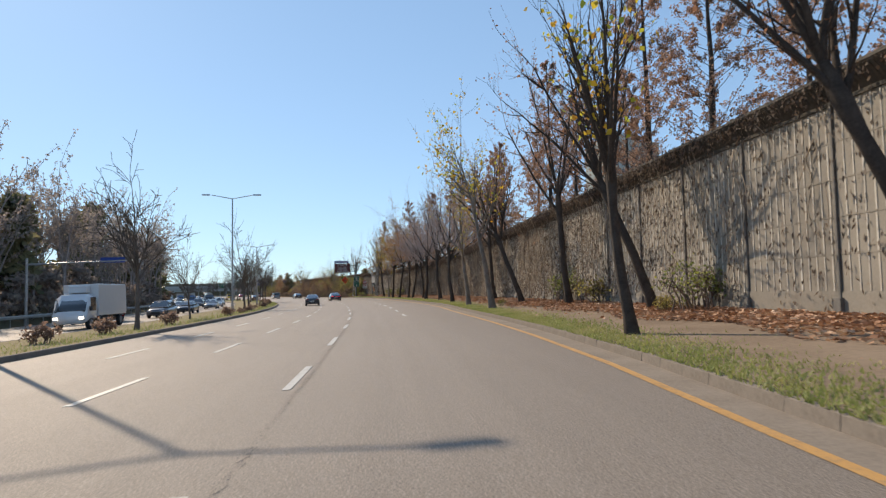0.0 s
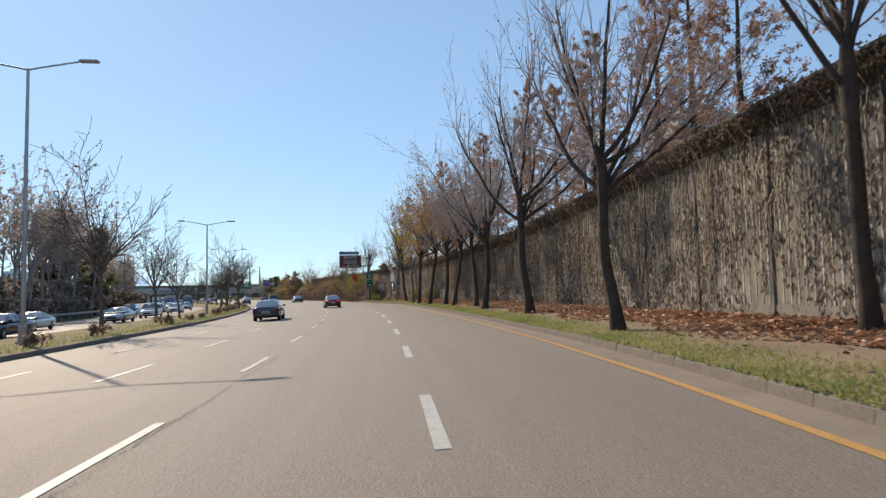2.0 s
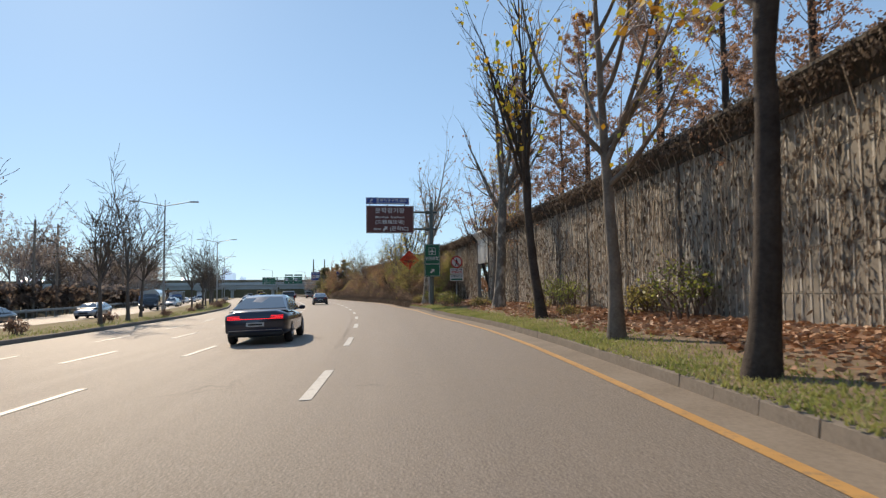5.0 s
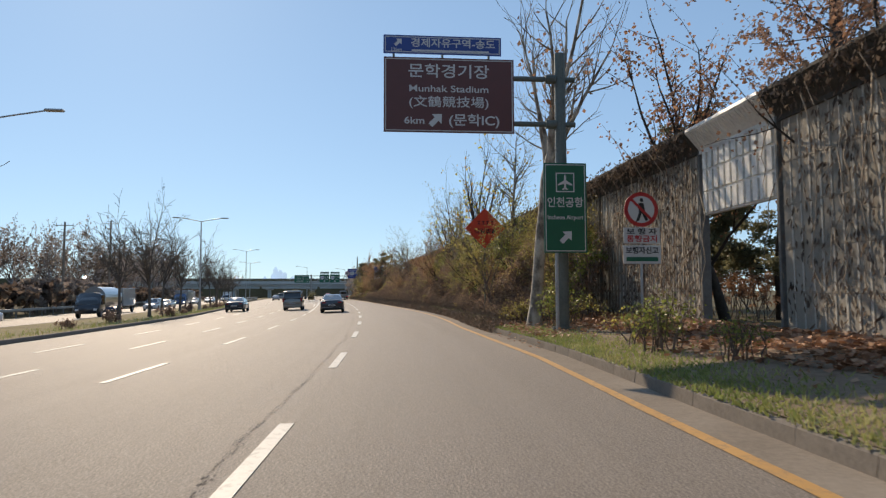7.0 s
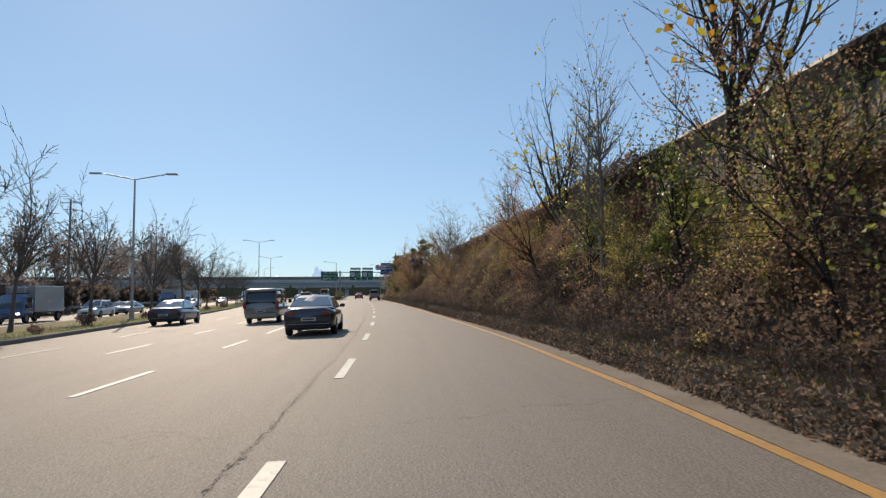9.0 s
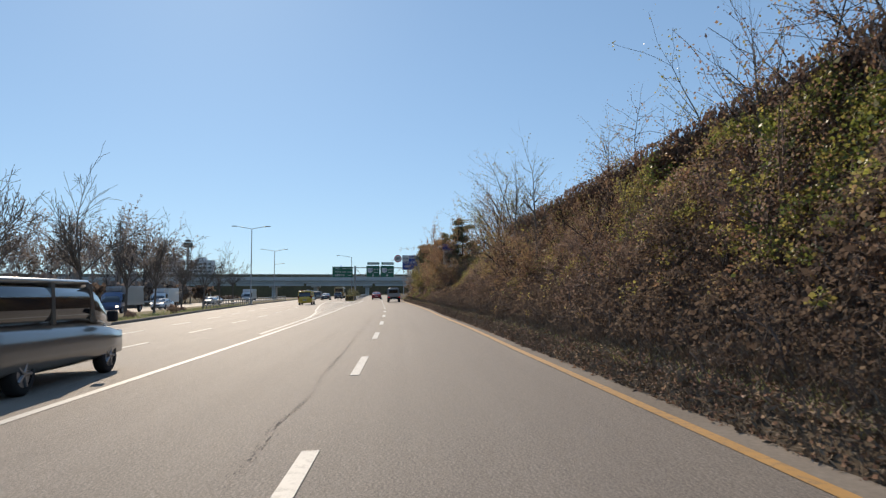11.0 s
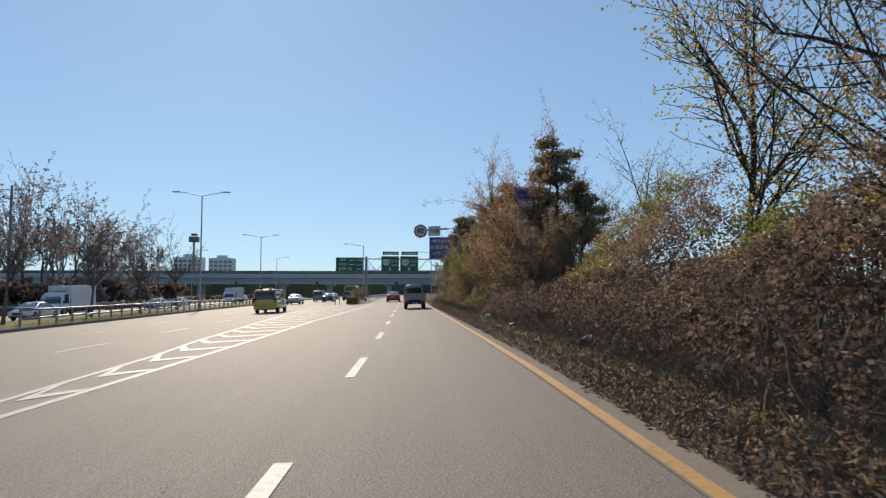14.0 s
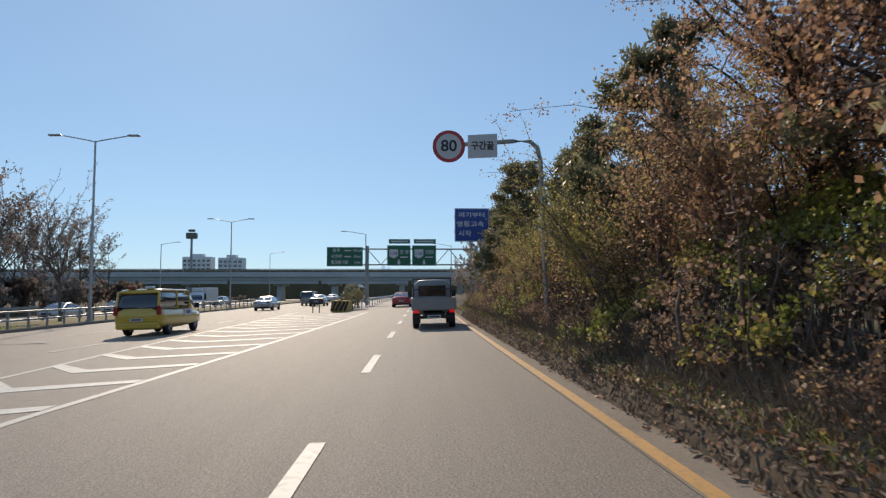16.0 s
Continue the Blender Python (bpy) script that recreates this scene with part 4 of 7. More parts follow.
pines = [pine("pine_tree", 71 + i, 7.6 + i, 3.2, 30000, 0.07) for i in range(2)]
plant(pines, "dark green pine above the scrub", "tree", "pines beside the road",
      [(258.2, 8.2, 1.06, 0), (269.2, 7.1, 1.0, 0), (272.5, 6.4, 0.8, 0), (275.5, 6.6, 0.68), (280.5, 7.6, 0.75), (288, 6.4, 0.9), (297, 7.2, 0.95), (308, 7.5, 0.9), (158.0, 13.0, 0.95), (154, 13.4, 0.8), (165, 15, 0.9), (177, 14, 0.8), (320, 8, 0.9)], 8)

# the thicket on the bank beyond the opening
# the low ones get dark leaves, with the foot's shade in their colour
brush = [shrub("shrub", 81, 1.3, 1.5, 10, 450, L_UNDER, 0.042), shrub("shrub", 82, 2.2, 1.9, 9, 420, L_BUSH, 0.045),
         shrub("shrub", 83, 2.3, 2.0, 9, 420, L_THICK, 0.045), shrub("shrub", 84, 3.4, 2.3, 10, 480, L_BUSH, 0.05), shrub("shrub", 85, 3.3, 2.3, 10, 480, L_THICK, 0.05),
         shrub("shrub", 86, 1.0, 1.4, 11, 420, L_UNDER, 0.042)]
rb = random.Random(9)
spots = []
for s in list(np.arange(157.5, 262, 2.5)) + list(np.arange(262, 300, 4.0)):
    k = float(prof(KERB, s))
    spots.append((s + rb.uniform(-0.5, 0.5), k + 1.2 + rb.uniform(-0.2, 0.35), rb.uniform(0.75, 1.05) * (1 if s < 250 else 0.6), rb.choice((0, 0, 5)) if s < 250 else rb.choice((1, 2))))
    spots.append((s + 1.1 + rb.uniform(-0.5, 0.5), k + 0.72 + rb.uniform(-0.15, 0.25), rb.uniform(0.45, 0.7) * (1 if s < 250 else 0.6), rb.choice((5, 5, 0)) if s < 250 else rb.choice((1, 2))))
    spots.append((s + rb.uniform(-0.6, 0.6), k + 2.3 + rb.uniform(-0.3, 0.3), rb.uniform(0.8, 1.1) * (0.75 if 234 < s < 257 else 1), rb.choice((1, 2, 2))))
    if s < 258:
        spots.append((s + rb.uniform(-0.6, 0.6), k + 3.7 + rb.uniform(-0.3, 0.3), rb.uniform(0.85, 1.1) * (0.6 if 234 < s < 257 else 1), rb.choice((3, 4, 4))))
for s in np.arange(237, 300, 2.4):
    spots.append((s, 9.6 + rb.uniform(0, 1.8), rb.uniform(1.15, 1.5) * (0.55 if s < 264 else 1), rb.choice((3, 4))))
    spots.append((s + 1.2, 5.2 + rb.uniform(-0.2, 0.5), rb.uniform(0.9, 1.2) * (0.65 if s < 257 else 1), rb.choice((1, 2))))
plant(brush, "tangled shrub of brown twigs with a few dull leaves", "shrub", "thicket on the bank", spots, 10)
plant([shrub("wild_hedge", 88, 2.6, 2.6, 8, 700, L_BROWN, 0.09)], "russet wild hedge on the rough ground beyond the verge", "shrub", "hedge behind the wall",
      [(s, d, 0.9 + 0.2 * math.sin(s * 1.9 + d)) for s in range(151, 190, 3) for d in (14.5, 17.5)] + [(s, 12.5 + 2.5 * (s % 2), 0.8 + 0.15 * math.sin(s)) for s in range(234, 300, 3)] + [(152.5, 12.0, 0.5), (155, 12.8, 0.7), (158, 12.8, 0.9)], 72)


def bank_top(s, d):
    """Height of the thicket's rough top over the verge: low at the kerb, climbing to the wall."""
    k = prof(KERB, s)
    u = np.clip((d - k - 0.5) / (9.0 - k - 0.5), 0, 1)
    tall = np.interp(s, [157, 160, 168, 171, 181, 186, 195, 226, 233, 240, 252, 258, 266, 300], [2.0, 3.4, 3.7, 2.6, 2.7, 4.2, 3.9, 3.6, 2.9, 2.0, 2.5, 2.7, 3.0, 3.4])
    lump = (field2(s * 0.30, d * 0.45, 5) - 0.5) * 2.6 + (field2(s * 0.75, d * 0.8, 6) - 0.5) * 1.7 + (field2(s * 1.9, d * 1.7, 8) - 0.5) * 0.7
    return np.maximum(0.22 + tall * u ** 0.8 + lump * (0.22 + 0.9 * u), 0.12), u


def canopy():
    """The growth that climbs from the kerb to the wall: sprays of leaves over dark inner leaves and twigs."""
    rng = np.random.default_rng(41)
    root = tagged(new("matted_thicket"), "tangled brown and olive climbers covering the bank and the wall", "thicket", kind="stuff")
    pick = lambda n: np.interp(rng.uniform(size=n), [0, 0.58, 0.93, 1], [157, 232, 276, 300])

    def clamp(s, d):
        return np.minimum(np.maximum(d, prof(KERB, s) + 0.12), 9.2)

    # inner leaves, well below the top, coloured dark for the shade in there
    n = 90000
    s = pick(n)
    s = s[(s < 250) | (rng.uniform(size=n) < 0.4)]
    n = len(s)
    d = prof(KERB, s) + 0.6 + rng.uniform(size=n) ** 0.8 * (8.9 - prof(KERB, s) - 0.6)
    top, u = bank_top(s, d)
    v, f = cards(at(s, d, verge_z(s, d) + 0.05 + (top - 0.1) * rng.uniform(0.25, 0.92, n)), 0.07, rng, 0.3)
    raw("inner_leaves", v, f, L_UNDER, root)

    # sprays: short leafy shoots that stand out of the top in groups of one kind
    m = 9000
    cs = pick(m)
    k = prof(KERB, cs)
    cd = k + 0.55 + rng.uniform(size=m) ** 0.75 * (8.9 - k - 0.55)
    top, u = bank_top(cs, cd)
    keep = field2(cs * 1.3, cd * 1.1, 9) + 0.25 * u > 0.36
    cs, cd, top, u = cs[keep], cd[keep], top[keep], u[keep]
    m = len(cs)
    kind = field2(cs * 0.35, cd * 0.5, 7) + 0.22 * u + rng.normal(size=m) * 0.13
    size = rng.uniform(0.14, 0.42, m) * (0.6 + 0.5 * u)
    many = 40
    c = np.repeat(np.arange(m), many)
    q = rng.normal(size=(m * many, 3)) * np.array([1.0, 1.0, 0.75])
    q /= np.maximum(np.linalg.norm(q, axis=1), 0.8)[:, None]
    q *= size[c][:, None] * rng.uniform(0.35, 1.1, m * many)[:, None]
    s, d = cs[c] + q[:, 1], cd[c] + q[:, 0]
    d = clamp(s, d)
    z = verge_z(s, d) + np.maximum(top[c] + q[:, 2] - 0.08, 0.04)
    p = at(s, d, z)
    kind = kind[c] + rng.normal(size=len(c)) * 0.05 + np.interp(cs[c], [180, 200, 246, 256], [0.04, -0.09, -0.07, 0.08])
    # low sprays switch to the dark leaves: shade at the foot, put into colour
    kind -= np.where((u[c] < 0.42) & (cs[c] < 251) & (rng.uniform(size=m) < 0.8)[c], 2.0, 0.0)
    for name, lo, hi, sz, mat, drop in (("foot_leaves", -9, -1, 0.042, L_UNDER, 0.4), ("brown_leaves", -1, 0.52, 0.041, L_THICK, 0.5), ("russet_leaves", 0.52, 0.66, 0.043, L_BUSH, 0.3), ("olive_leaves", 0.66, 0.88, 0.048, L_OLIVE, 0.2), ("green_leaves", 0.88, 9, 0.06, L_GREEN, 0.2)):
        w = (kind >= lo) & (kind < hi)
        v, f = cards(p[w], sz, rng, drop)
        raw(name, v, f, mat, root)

    # thin dark shoots, long and arching out
    n = 42000
    s = pick(n)
    d = prof(KERB, s) + 0.4 + rng.uniform(size=n) ** 0.8 * (9.0 - prof(KERB, s) - 0.5)
    top, u = bank_top(s, d)
    a = at(s, d, verge_z(s, d) + top * rng.uniform(0.15, 0.95, n))
    way = rng.normal(size=(n, 3)) * np.array([0.7, 0.7, 0.5]) + np.array([-0.25, 0.0, 0.55])
    b = a + way * (rng.uniform(0.2, 0.75, n) * (0.35 + 0.65 * u))[:, None]
    side = np.cross(b - a, rng.normal(size=(n, 3)))
    side *= (rng.uniform(0.003, 0.008, n) / (np.linalg.norm(side, axis=1) + 1e-9))[:, None]
    sag = rng.normal(size=(n, 3)) * 0.03
    v = np.stack([a - side, (a + b) / 2 + sag + side, b, (a + b) / 2 + sag - side], 1)
    raw("twigs", v.reshape(-1, 3), np.arange(4 * n).reshape(n, 4), M_TWIG, root)

    # dry stalks at the foot, leaning out to the kerb
    n = 72000
    s = pick(n)
    d = prof(KERB, s) + 0.04 + np.abs(rng.normal(size=n)) * 0.75
    a = at(s, d, verge_z(s, d))
    ln = rng.uniform(0.15, 0.6, n) * np.clip((d - prof(KERB, s)) / 0.8, 0.3, 1.2)
    b = a + (rng.normal(size=(n, 3)) * np.array([0.5, 0.5, 0.25]) + np.array([-0.1, 0.0, 0.85])) * ln[:, None]
    side = np.cross(b - a, rng.normal(size=(n, 3)))
    side *= (rng.uniform(0.004, 0.009, n) / (np.linalg.norm(side, axis=1) + 1e-9))[:, None]
    bow = rng.normal(size=(n, 3)) * 0.04
    v = np.stack([a - side, (a + b) / 2 + bow + side, b, (a + b) / 2 + bow - side], 1)
    raw("stalks", v.reshape(-1, 3), np.arange(4 * n).reshape(n, 4), M_STALK, root)

    # dead climbers that hang in folds over the wall itself
    n = 64000
    s = rng.uniform(183, 234.5, n)
    h = 5.95 * rng.uniform(0.2, 1, n) ** 0.8
    fold = field2(s * 0.9, h * 0.22, 12) * 0.42 + field2(s * 2.6, h * 0.5, 13) * 0.2
    keep = (field2(s * 0.5, h * 0.4, 14) + 0.55 * h / 5.9 + rng.normal(size=n) * 0.08 > np.interp(s, [183, 190, 210, 234], [0.72, 0.45, 0.52, 0.62]))
    s, h, fold = s[keep], h[keep], fold[keep]
    d = WALL_D - 0.06 - fold * rng.uniform(0.5, 1.0, len(s)) - np.clip((h - 5.0) * 0.55, 0, 0.5)
    v, f = cards(at(s, d, wall_z(s) + h), 0.062, rng, 2.2, 2.0)
    raw("hanging_leaves", v, f, L_MAT, root)


canopy()
green = [shrub("verge_shrub", 91, 1.4, 1.1, 18, 520, L_GREEN, 0.055), shrub("verge_shrub", 92, 0.9, 1.2, 18, 700, L_OLIVE, 0.055)]
plant(green, "low green shrub growing at the wall's foot", "shrub", "low shrubs on the verge",
      [(20.5, 8.5, 1.4), (21.5, 7.9, 0.8), (35.5, 8.9, 1.5), (31.2, 8.9, 1.7), (118.5, 8.6, 1.3), (121.5, 8.7, 1.3), (128, 8.5, 1.1), (124.2, 7.2, 0.6), (131.5, 8.8, 1.2), (139.5, 7.0, 0.8), (146.0, 6.1, 0.9), (148.0, 6.6, 0.9), (153.5, 6.3, 1.1), (155, 6.9, 1.2), (144, 6.4, 0.6), (157, 6.0, 1.0), (40, 6.0, 0.4), (129.6, 7.8, 0.7)], 11)
balls = [shrub("median_shrub", 95, 0.85, 0.62, 8, 420, L_THICK, 0.075)]
plant(balls, "small clipped dark shrub in the median", "shrub", "clipped shrubs in the median",
      [(s, float(prof(MED_R, s)) - 1.5 - 0.5 * math.sin(s), 0.95 + 0.25 * math.sin(s * 3.1)) for s in (27, 33, 41, 55, 62, 68, 76, 88, 97, 103, 110, 122, 134, 146, 156, 170, 177, 187, 194, 203, 214, 219, 229, 239, 250, 259)], 12)


# ---- vines on the wall ----
def vines():
    rng = np.random.default_rng(17)
    dens = lambda s: np.interp(s, [4, 16, 26, 45, 70, 120, 134, 146, 147.3, 147.4, 150.8, 150.9, 154, 169, 172, 180, 184, 234], [0.0, 0.14, 0.5, 0.85, 1.0, 0.6, 0.5, 0.45, 0.1, 0, 0, 0.5, 0.8, 0.7, 0.2, 0.2, 0.8, 0.9])
    v, f = [], []
    n = 2600
    s0 = rng.uniform(6, 235, n)
    s0 = s0[rng.uniform(size=len(s0)) < dens(s0)]
    for s in s0:
        k = 7
        foot = float(wall_z(s))
        top = foot + rng.uniform(3.2, 5.75)
        bot = max(foot + 0.5, top - rng.uniform(1.2, 5.5))
        z = np.linspace(top, bot, k)
        ss = s + np.cumsum(rng.normal(size=k)) * 0.15
        d = WALL_D - 0.1 - rng.uniform(0, 0.13) + np.cumsum(rng.normal(size=k)) * 0.012 - np.clip((z - foot - 5.05) * 0.6, 0, 0.5)
        d = np.minimum(d, WALL_D - 0.06)
        tube(v, f, at(ss, d, z), np.linspace(rng.uniform(0.008, 0.022), 0.005, k), 3)
    m = 165000
    s = rng.uniform(6, 235, m)
    s = s[rng.uniform(size=m) < dens(s)]
    foot = wall_z(s)
    clump = noise_field(s * 0.8, 3)
    h = 5.8 * rng.uniform(0.05, 1, len(s)) ** (1.1 - 0.3 * clump)
    keep = field2(s * 0.6, h * 0.7, 61) + 0.5 * field2(s * 2.0, h * 1.4, 62) + rng.normal(size=len(s)) * 0.10 > 0.44
    s, h, foot = s[keep], h[keep], foot[keep]
    d = WALL_D - 0.03 - np.abs(rng.normal(size=len(s))) * 0.035 - np.clip((h - 5.0) * 0.6, 0, 0.5)
    ob = tagged(raw("wall_vines", v, np.array(f), M_VINE), "curtain of dry brown vines hanging on the wall", "vines", kind="stuff")
    # leaves near the wall are darker: shade behind the strands, put into colour
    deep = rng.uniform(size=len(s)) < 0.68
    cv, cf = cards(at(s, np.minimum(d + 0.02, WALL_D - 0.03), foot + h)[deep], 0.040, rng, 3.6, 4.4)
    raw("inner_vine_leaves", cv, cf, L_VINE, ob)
    cv, cf = cards(at(s, d - 0.03, foot + h)[~deep], 0.032, rng, 4.2, 4.6)
    raw("vine_leaves", cv, cf, L_DEAD, ob)
    w = 46000
    s = rng.uniform(-12, 235, w)
    s = s[(rng.uniform(size=w) < 0.4 + 0.6 * dens(s)) & ((s < GAP0) | (s > GAP1)) & ((s < 174) | (s > 182))]
    p = at(s, WALL_D - 0.1 - rng.uniform(0, 0.5, len(s)), wall_z(s) + 5.58 + rng.normal(size=len(s)) * 0.16)
    cv, cf = cards(p, 0.06, rng, 1.2, 2.0)
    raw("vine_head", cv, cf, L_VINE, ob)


def noise_field(x, seed):
    rng = np.random.default_rng(seed)
    g = rng.uniform(0, 1, 1000)
    return np.interp(np.mod(x, 999), np.arange(1000), g)


vines()


# ---- litter and grass ----
def litter():
    rng = np.random.default_rng(23)
    n = 88000
    s = -8 + 166 * rng.uniform(size=n) ** 1.25
    d = WALL_D - 0.1 - np.minimum(np.abs(rng.normal(size=n)) * np.where(rng.uniform(size=n) < 0.93, 1.25, 2.2), np.where(rng.uniform(size=n) < 0.93, 2.7 + 0.5 * np.sin(s * 0.7), 9))
    ok = d > prof(KERB, s) + 0.5
    s, d = s[ok], d[ok]
    p = at(s, d, verge_z(s, d) + rng.uniform(0.01, 0.11, len(s)))
    n2 = 17000
    s2 = rng.uniform(150, 300, n2)
    d2 = prof(KERB, s2) + np.abs(rng.normal(size=n2)) * 0.7 - 0.22 * (rng.uniform(size=n2) < 0.25)
    p2 = at(s2, d2, np.where(d2 > prof(KERB, s2) + 0.03, verge_z(s2, d2), road_z(d2)) + np.where(d2 > prof(KERB, s2), rng.uniform(0.02, 0.16, n2), 0.012))
    p = np.concatenate([p, p2])
    v, f = cards(p, np.where(np.arange(len(p)) < len(s), 0.12, 0.07), rng, 0.0)
    v = v.reshape(-1, 4, 3)
    v[:, :, 2] = p[:, None, 2] + (v[:, :, 2] - p[:, None, 2]) * 0.45
    s3 = rng.uniform(156, 290, 110000)
    s3 = s3[rng.uniform(size=len(s3)) < np.interp(s3, [228, 240], [1.0, 0.35])]
    n3 = len(s3)
    d3 = prof(KERB, s3) - 0.16 + np.abs(rng.normal(size=n3)) * 0.34
    slope = np.clip((d3 - prof(KERB, s3) + 0.14) / 0.14, 0, 1)
    q = at(s3, d3, road_z(d3) * (1 - slope) + (verge_z(s3, np.maximum(d3, prof(KERB, s3))) + 0.03) * slope + 0.015 + rng.uniform(0, 0.13, n3) * slope)
    scrap = rng.uniform(size=n3) < 0.45
    w, g = cards(q[~scrap], 0.022, rng, -0.2, 5.0)
    debris = tagged(raw("kerb_debris", w, g, M_STALK), "dry brown debris of twigs and leaf scraps on the kerb", "debris", kind="stuff")
    w, g = cards(q[scrap], 0.034, rng, 0.0)
    raw("leaf_scraps", w, g, L_THICK, debris)
    tagged(raw("leaf_litter", v.reshape(-1, 3), f, L_LITTER), "drift of brown fallen leaves along the wall", "leaves", kind="stuff")


def blades(name, n, s0, s1, dfun, zfun, size, seed):
    rng = np.random.default_rng(seed)
    s = rng.uniform(s0, s1, n)
    d = dfun(s, rng)
    z = zfun(s, d)
    b = at(s, d, z - 0.01)
    az = rng.uniform(0, 2 * math.pi, n)
    h = size * rng.uniform(0.5, 1.4, n)
    side = np.stack([np.cos(az), np.sin(az), 0 * az], 1) * 0.016
    lean = rng.normal(size=(n, 3)) * 0.45 * h[:, None]
    lean[:, 2] = h
    v = np.stack([b - side, b + side, b + lean * 0.6 + side * 0.7, b + lean], 1).reshape(-1, 3)
    tagged(raw(name, v, np.arange(4 * n).reshape(n, 4), L_GRASS), "yellowing short grass", "grass", kind="stuff")


litter()
blades("verge_grass", 84000, -8, 158, lambda s, r: prof(KERB, s) + 0.02 + np.abs(r.normal(size=len(s))) * 0.72, verge_z, 0.075, 31)
blades("bank_grass", 20000, 158, 300, lambda s, r: prof(KERB, s) + 0.07 + np.abs(r.normal(size=len(s))) * 0.5, verge_z, 0.17, 32)
blades("median_grass", 14000, 10, 290, lambda s, r: prof(MED_R, s) - 0.25 - np.abs(r.normal(size=len(s))) * 1.6, lambda s, d: road_z(d) + 0.17, 0.14, 33)


# ---- woods on the hill across the road ----
wood = [tree("wood_tree", 101, 5.0, 0.14, FARV, M_WOODBARK, L_WOOD, 900, 0.13, high=2.0), tree("wood_tree", 102, 10.5, 0.13, FARS, M_WOODBARK, L_WOOD, 900, 0.14, high=2.0), pine("wood_pine", 103, 9.0, 2.4, 900, 0.4),
        tree("wood_tree", 104, 4.4, 0.12, FARV, M_WOODBARK, L_WOOD, 680, 0.15), tree("wood_tree", 108, 4.6, 0.13, FARV, M_MEDBARK, L_UNDER, 760, 0.14)]
rw = random.Random(77)
spots = []
for s in np.arange(20, 354, 3.8):
    far = float(prof(FAR, s))
    for k in range(2):
        spots.append((s + rw.uniform(-1.6, 1.6), far - 3.6 - k * rw.uniform(3.5, 6) - rw.uniform(0, 2), rw.uniform(0.9, 1.2) * (1.3 if s < 180 else 1.25 if 290 < s < 345 else 1.0), rw.choice((0, 0, 1, 1, 2, 3, 3, 0)) if s < 200 else rw.choice((4, 4, 0, 4, 3, 1))))
plant(wood, "thin wood tree on the slope across the road", "tree", "trees across the road", spots, 13)
low = [shrub("wood_shrub", 105, 2.8, 3.2, 5, 420, L_WOOD, 0.26), shrub("wood_shrub", 107, 2.4, 3.4, 5, 420, L_UNDER, 0.27)]
spots = [(s + rw.uniform(-1, 1), float(prof(FAR, s)) - 2.6 - rw.uniform(0, 2.2), rw.uniform(0.8, 1.2) * (1.1 if s < 190 else 1.7 if s < 354 else 0.6), 0 if s < 170 else rw.choice((0, 1))) for s in np.arange(20, 430, 2.9)] + [(s + rw.uniform(-1, 1), float(prof(FAR, s)) - 5.5 - rw.uniform(0, 4.5), rw.uniform(1.2, 1.9), 0 if s < 170 else rw.choice((0, 1))) for s in np.arange(22, 356, 3.1)]
plant(low, "brown undergrowth beyond the opposite carriageway", "shrub", "undergrowth across the road", spots, 14)
plant([tree("far_tree", 106, 3.4, 0.13, FARV, M_WOODBARK, L_WOOD, 420, 0.3, high=2.0)], "leafy tree far ahead beside the road", "tree", "trees far ahead",
      [(s, rw.uniform(7.5, 22), rw.uniform(0.7, 1.05)) for s in np.arange(300, 435, 6)], 15)


# ---- signs and lamps ----
def letters(name, body, size, m, material, parent, bold=0.0, width=None):
    """Built-in lettering, centred, in the local xz plane, facing -y."""
    cu = bpy.data.curves.new(name, "FONT")
    cu.body, cu.size, cu.align_x, cu.align_y, cu.extrude, cu.offset = body, size, "CENTER", "CENTER", 0.004, bold
    ob = new(name, cu)
    me = bpy.data.meshes.new_from_object(ob.evaluated_get(bpy.context.evaluated_depsgraph_get()))
    bpy.data.objects.remove(ob)
    bpy.data.curves.remove(cu)
    me.materials.clear()
    me.materials.append(material)
    if width and len(me.vertices):
        xs = [q.co.x for q in me.vertices]
        k = width / max(max(xs) - min(xs), 0.01)
        c = (max(xs) + min(xs)) / 2
        for q in me.vertices:
            q.co.x = (q.co.x - c) * k
    ob = new(name, me)
    ob.parent = parent
    ob.matrix_local = m @ Matrix.Rotation(radians(90), 4, "X")
    return ob


def flat(name, pts, y, thick, material, parent, label=""):
    """A flat shape in the local xz plane with thickness towards -y."""
    bm = bmesh.new()
    a = [bm.verts.new((x, y, z)) for x, z in pts]
    b = [bm.verts.new((x, y - thick, z)) for x, z in pts]
    bm.faces.new(a)
    bm.faces.new(b[::-1])
    n = len(pts)
    for i in range(n):
        bm.faces.new((a[i], b[i], b[(i + 1) % n], a[(i + 1) % n]))
    bmesh.ops.recalc_face_normals(bm, faces=bm.faces)
    return part(name, bm, material, parent, label)


def rect(x0, x1, z0, z1):
    return [(x0, z0), (x1, z0), (x1, z1), (x0, z1)]


def disc(x, z, r, n=28):
    return [(x + r * math.cos(2 * math.pi * i / n), z + r * math.sin(2 * math.pi * i / n)) for i in range(n)]


def arrow(x, z, k, turn=45.0):
    """An arrow that points up, turned clockwise by degrees."""
    p = [(-0.16, -0.5), (0.16, -0.5), (0.16, 0.05), (0.42, 0.05), (0, 0.5), (-0.42, 0.05), (-0.16, 0.05)]
    c, s = math.cos(radians(turn)), math.sin(radians(turn))
    return [(x + k * (a * c + b * s), z + k * (-a * s + b * c)) for a, b in p]


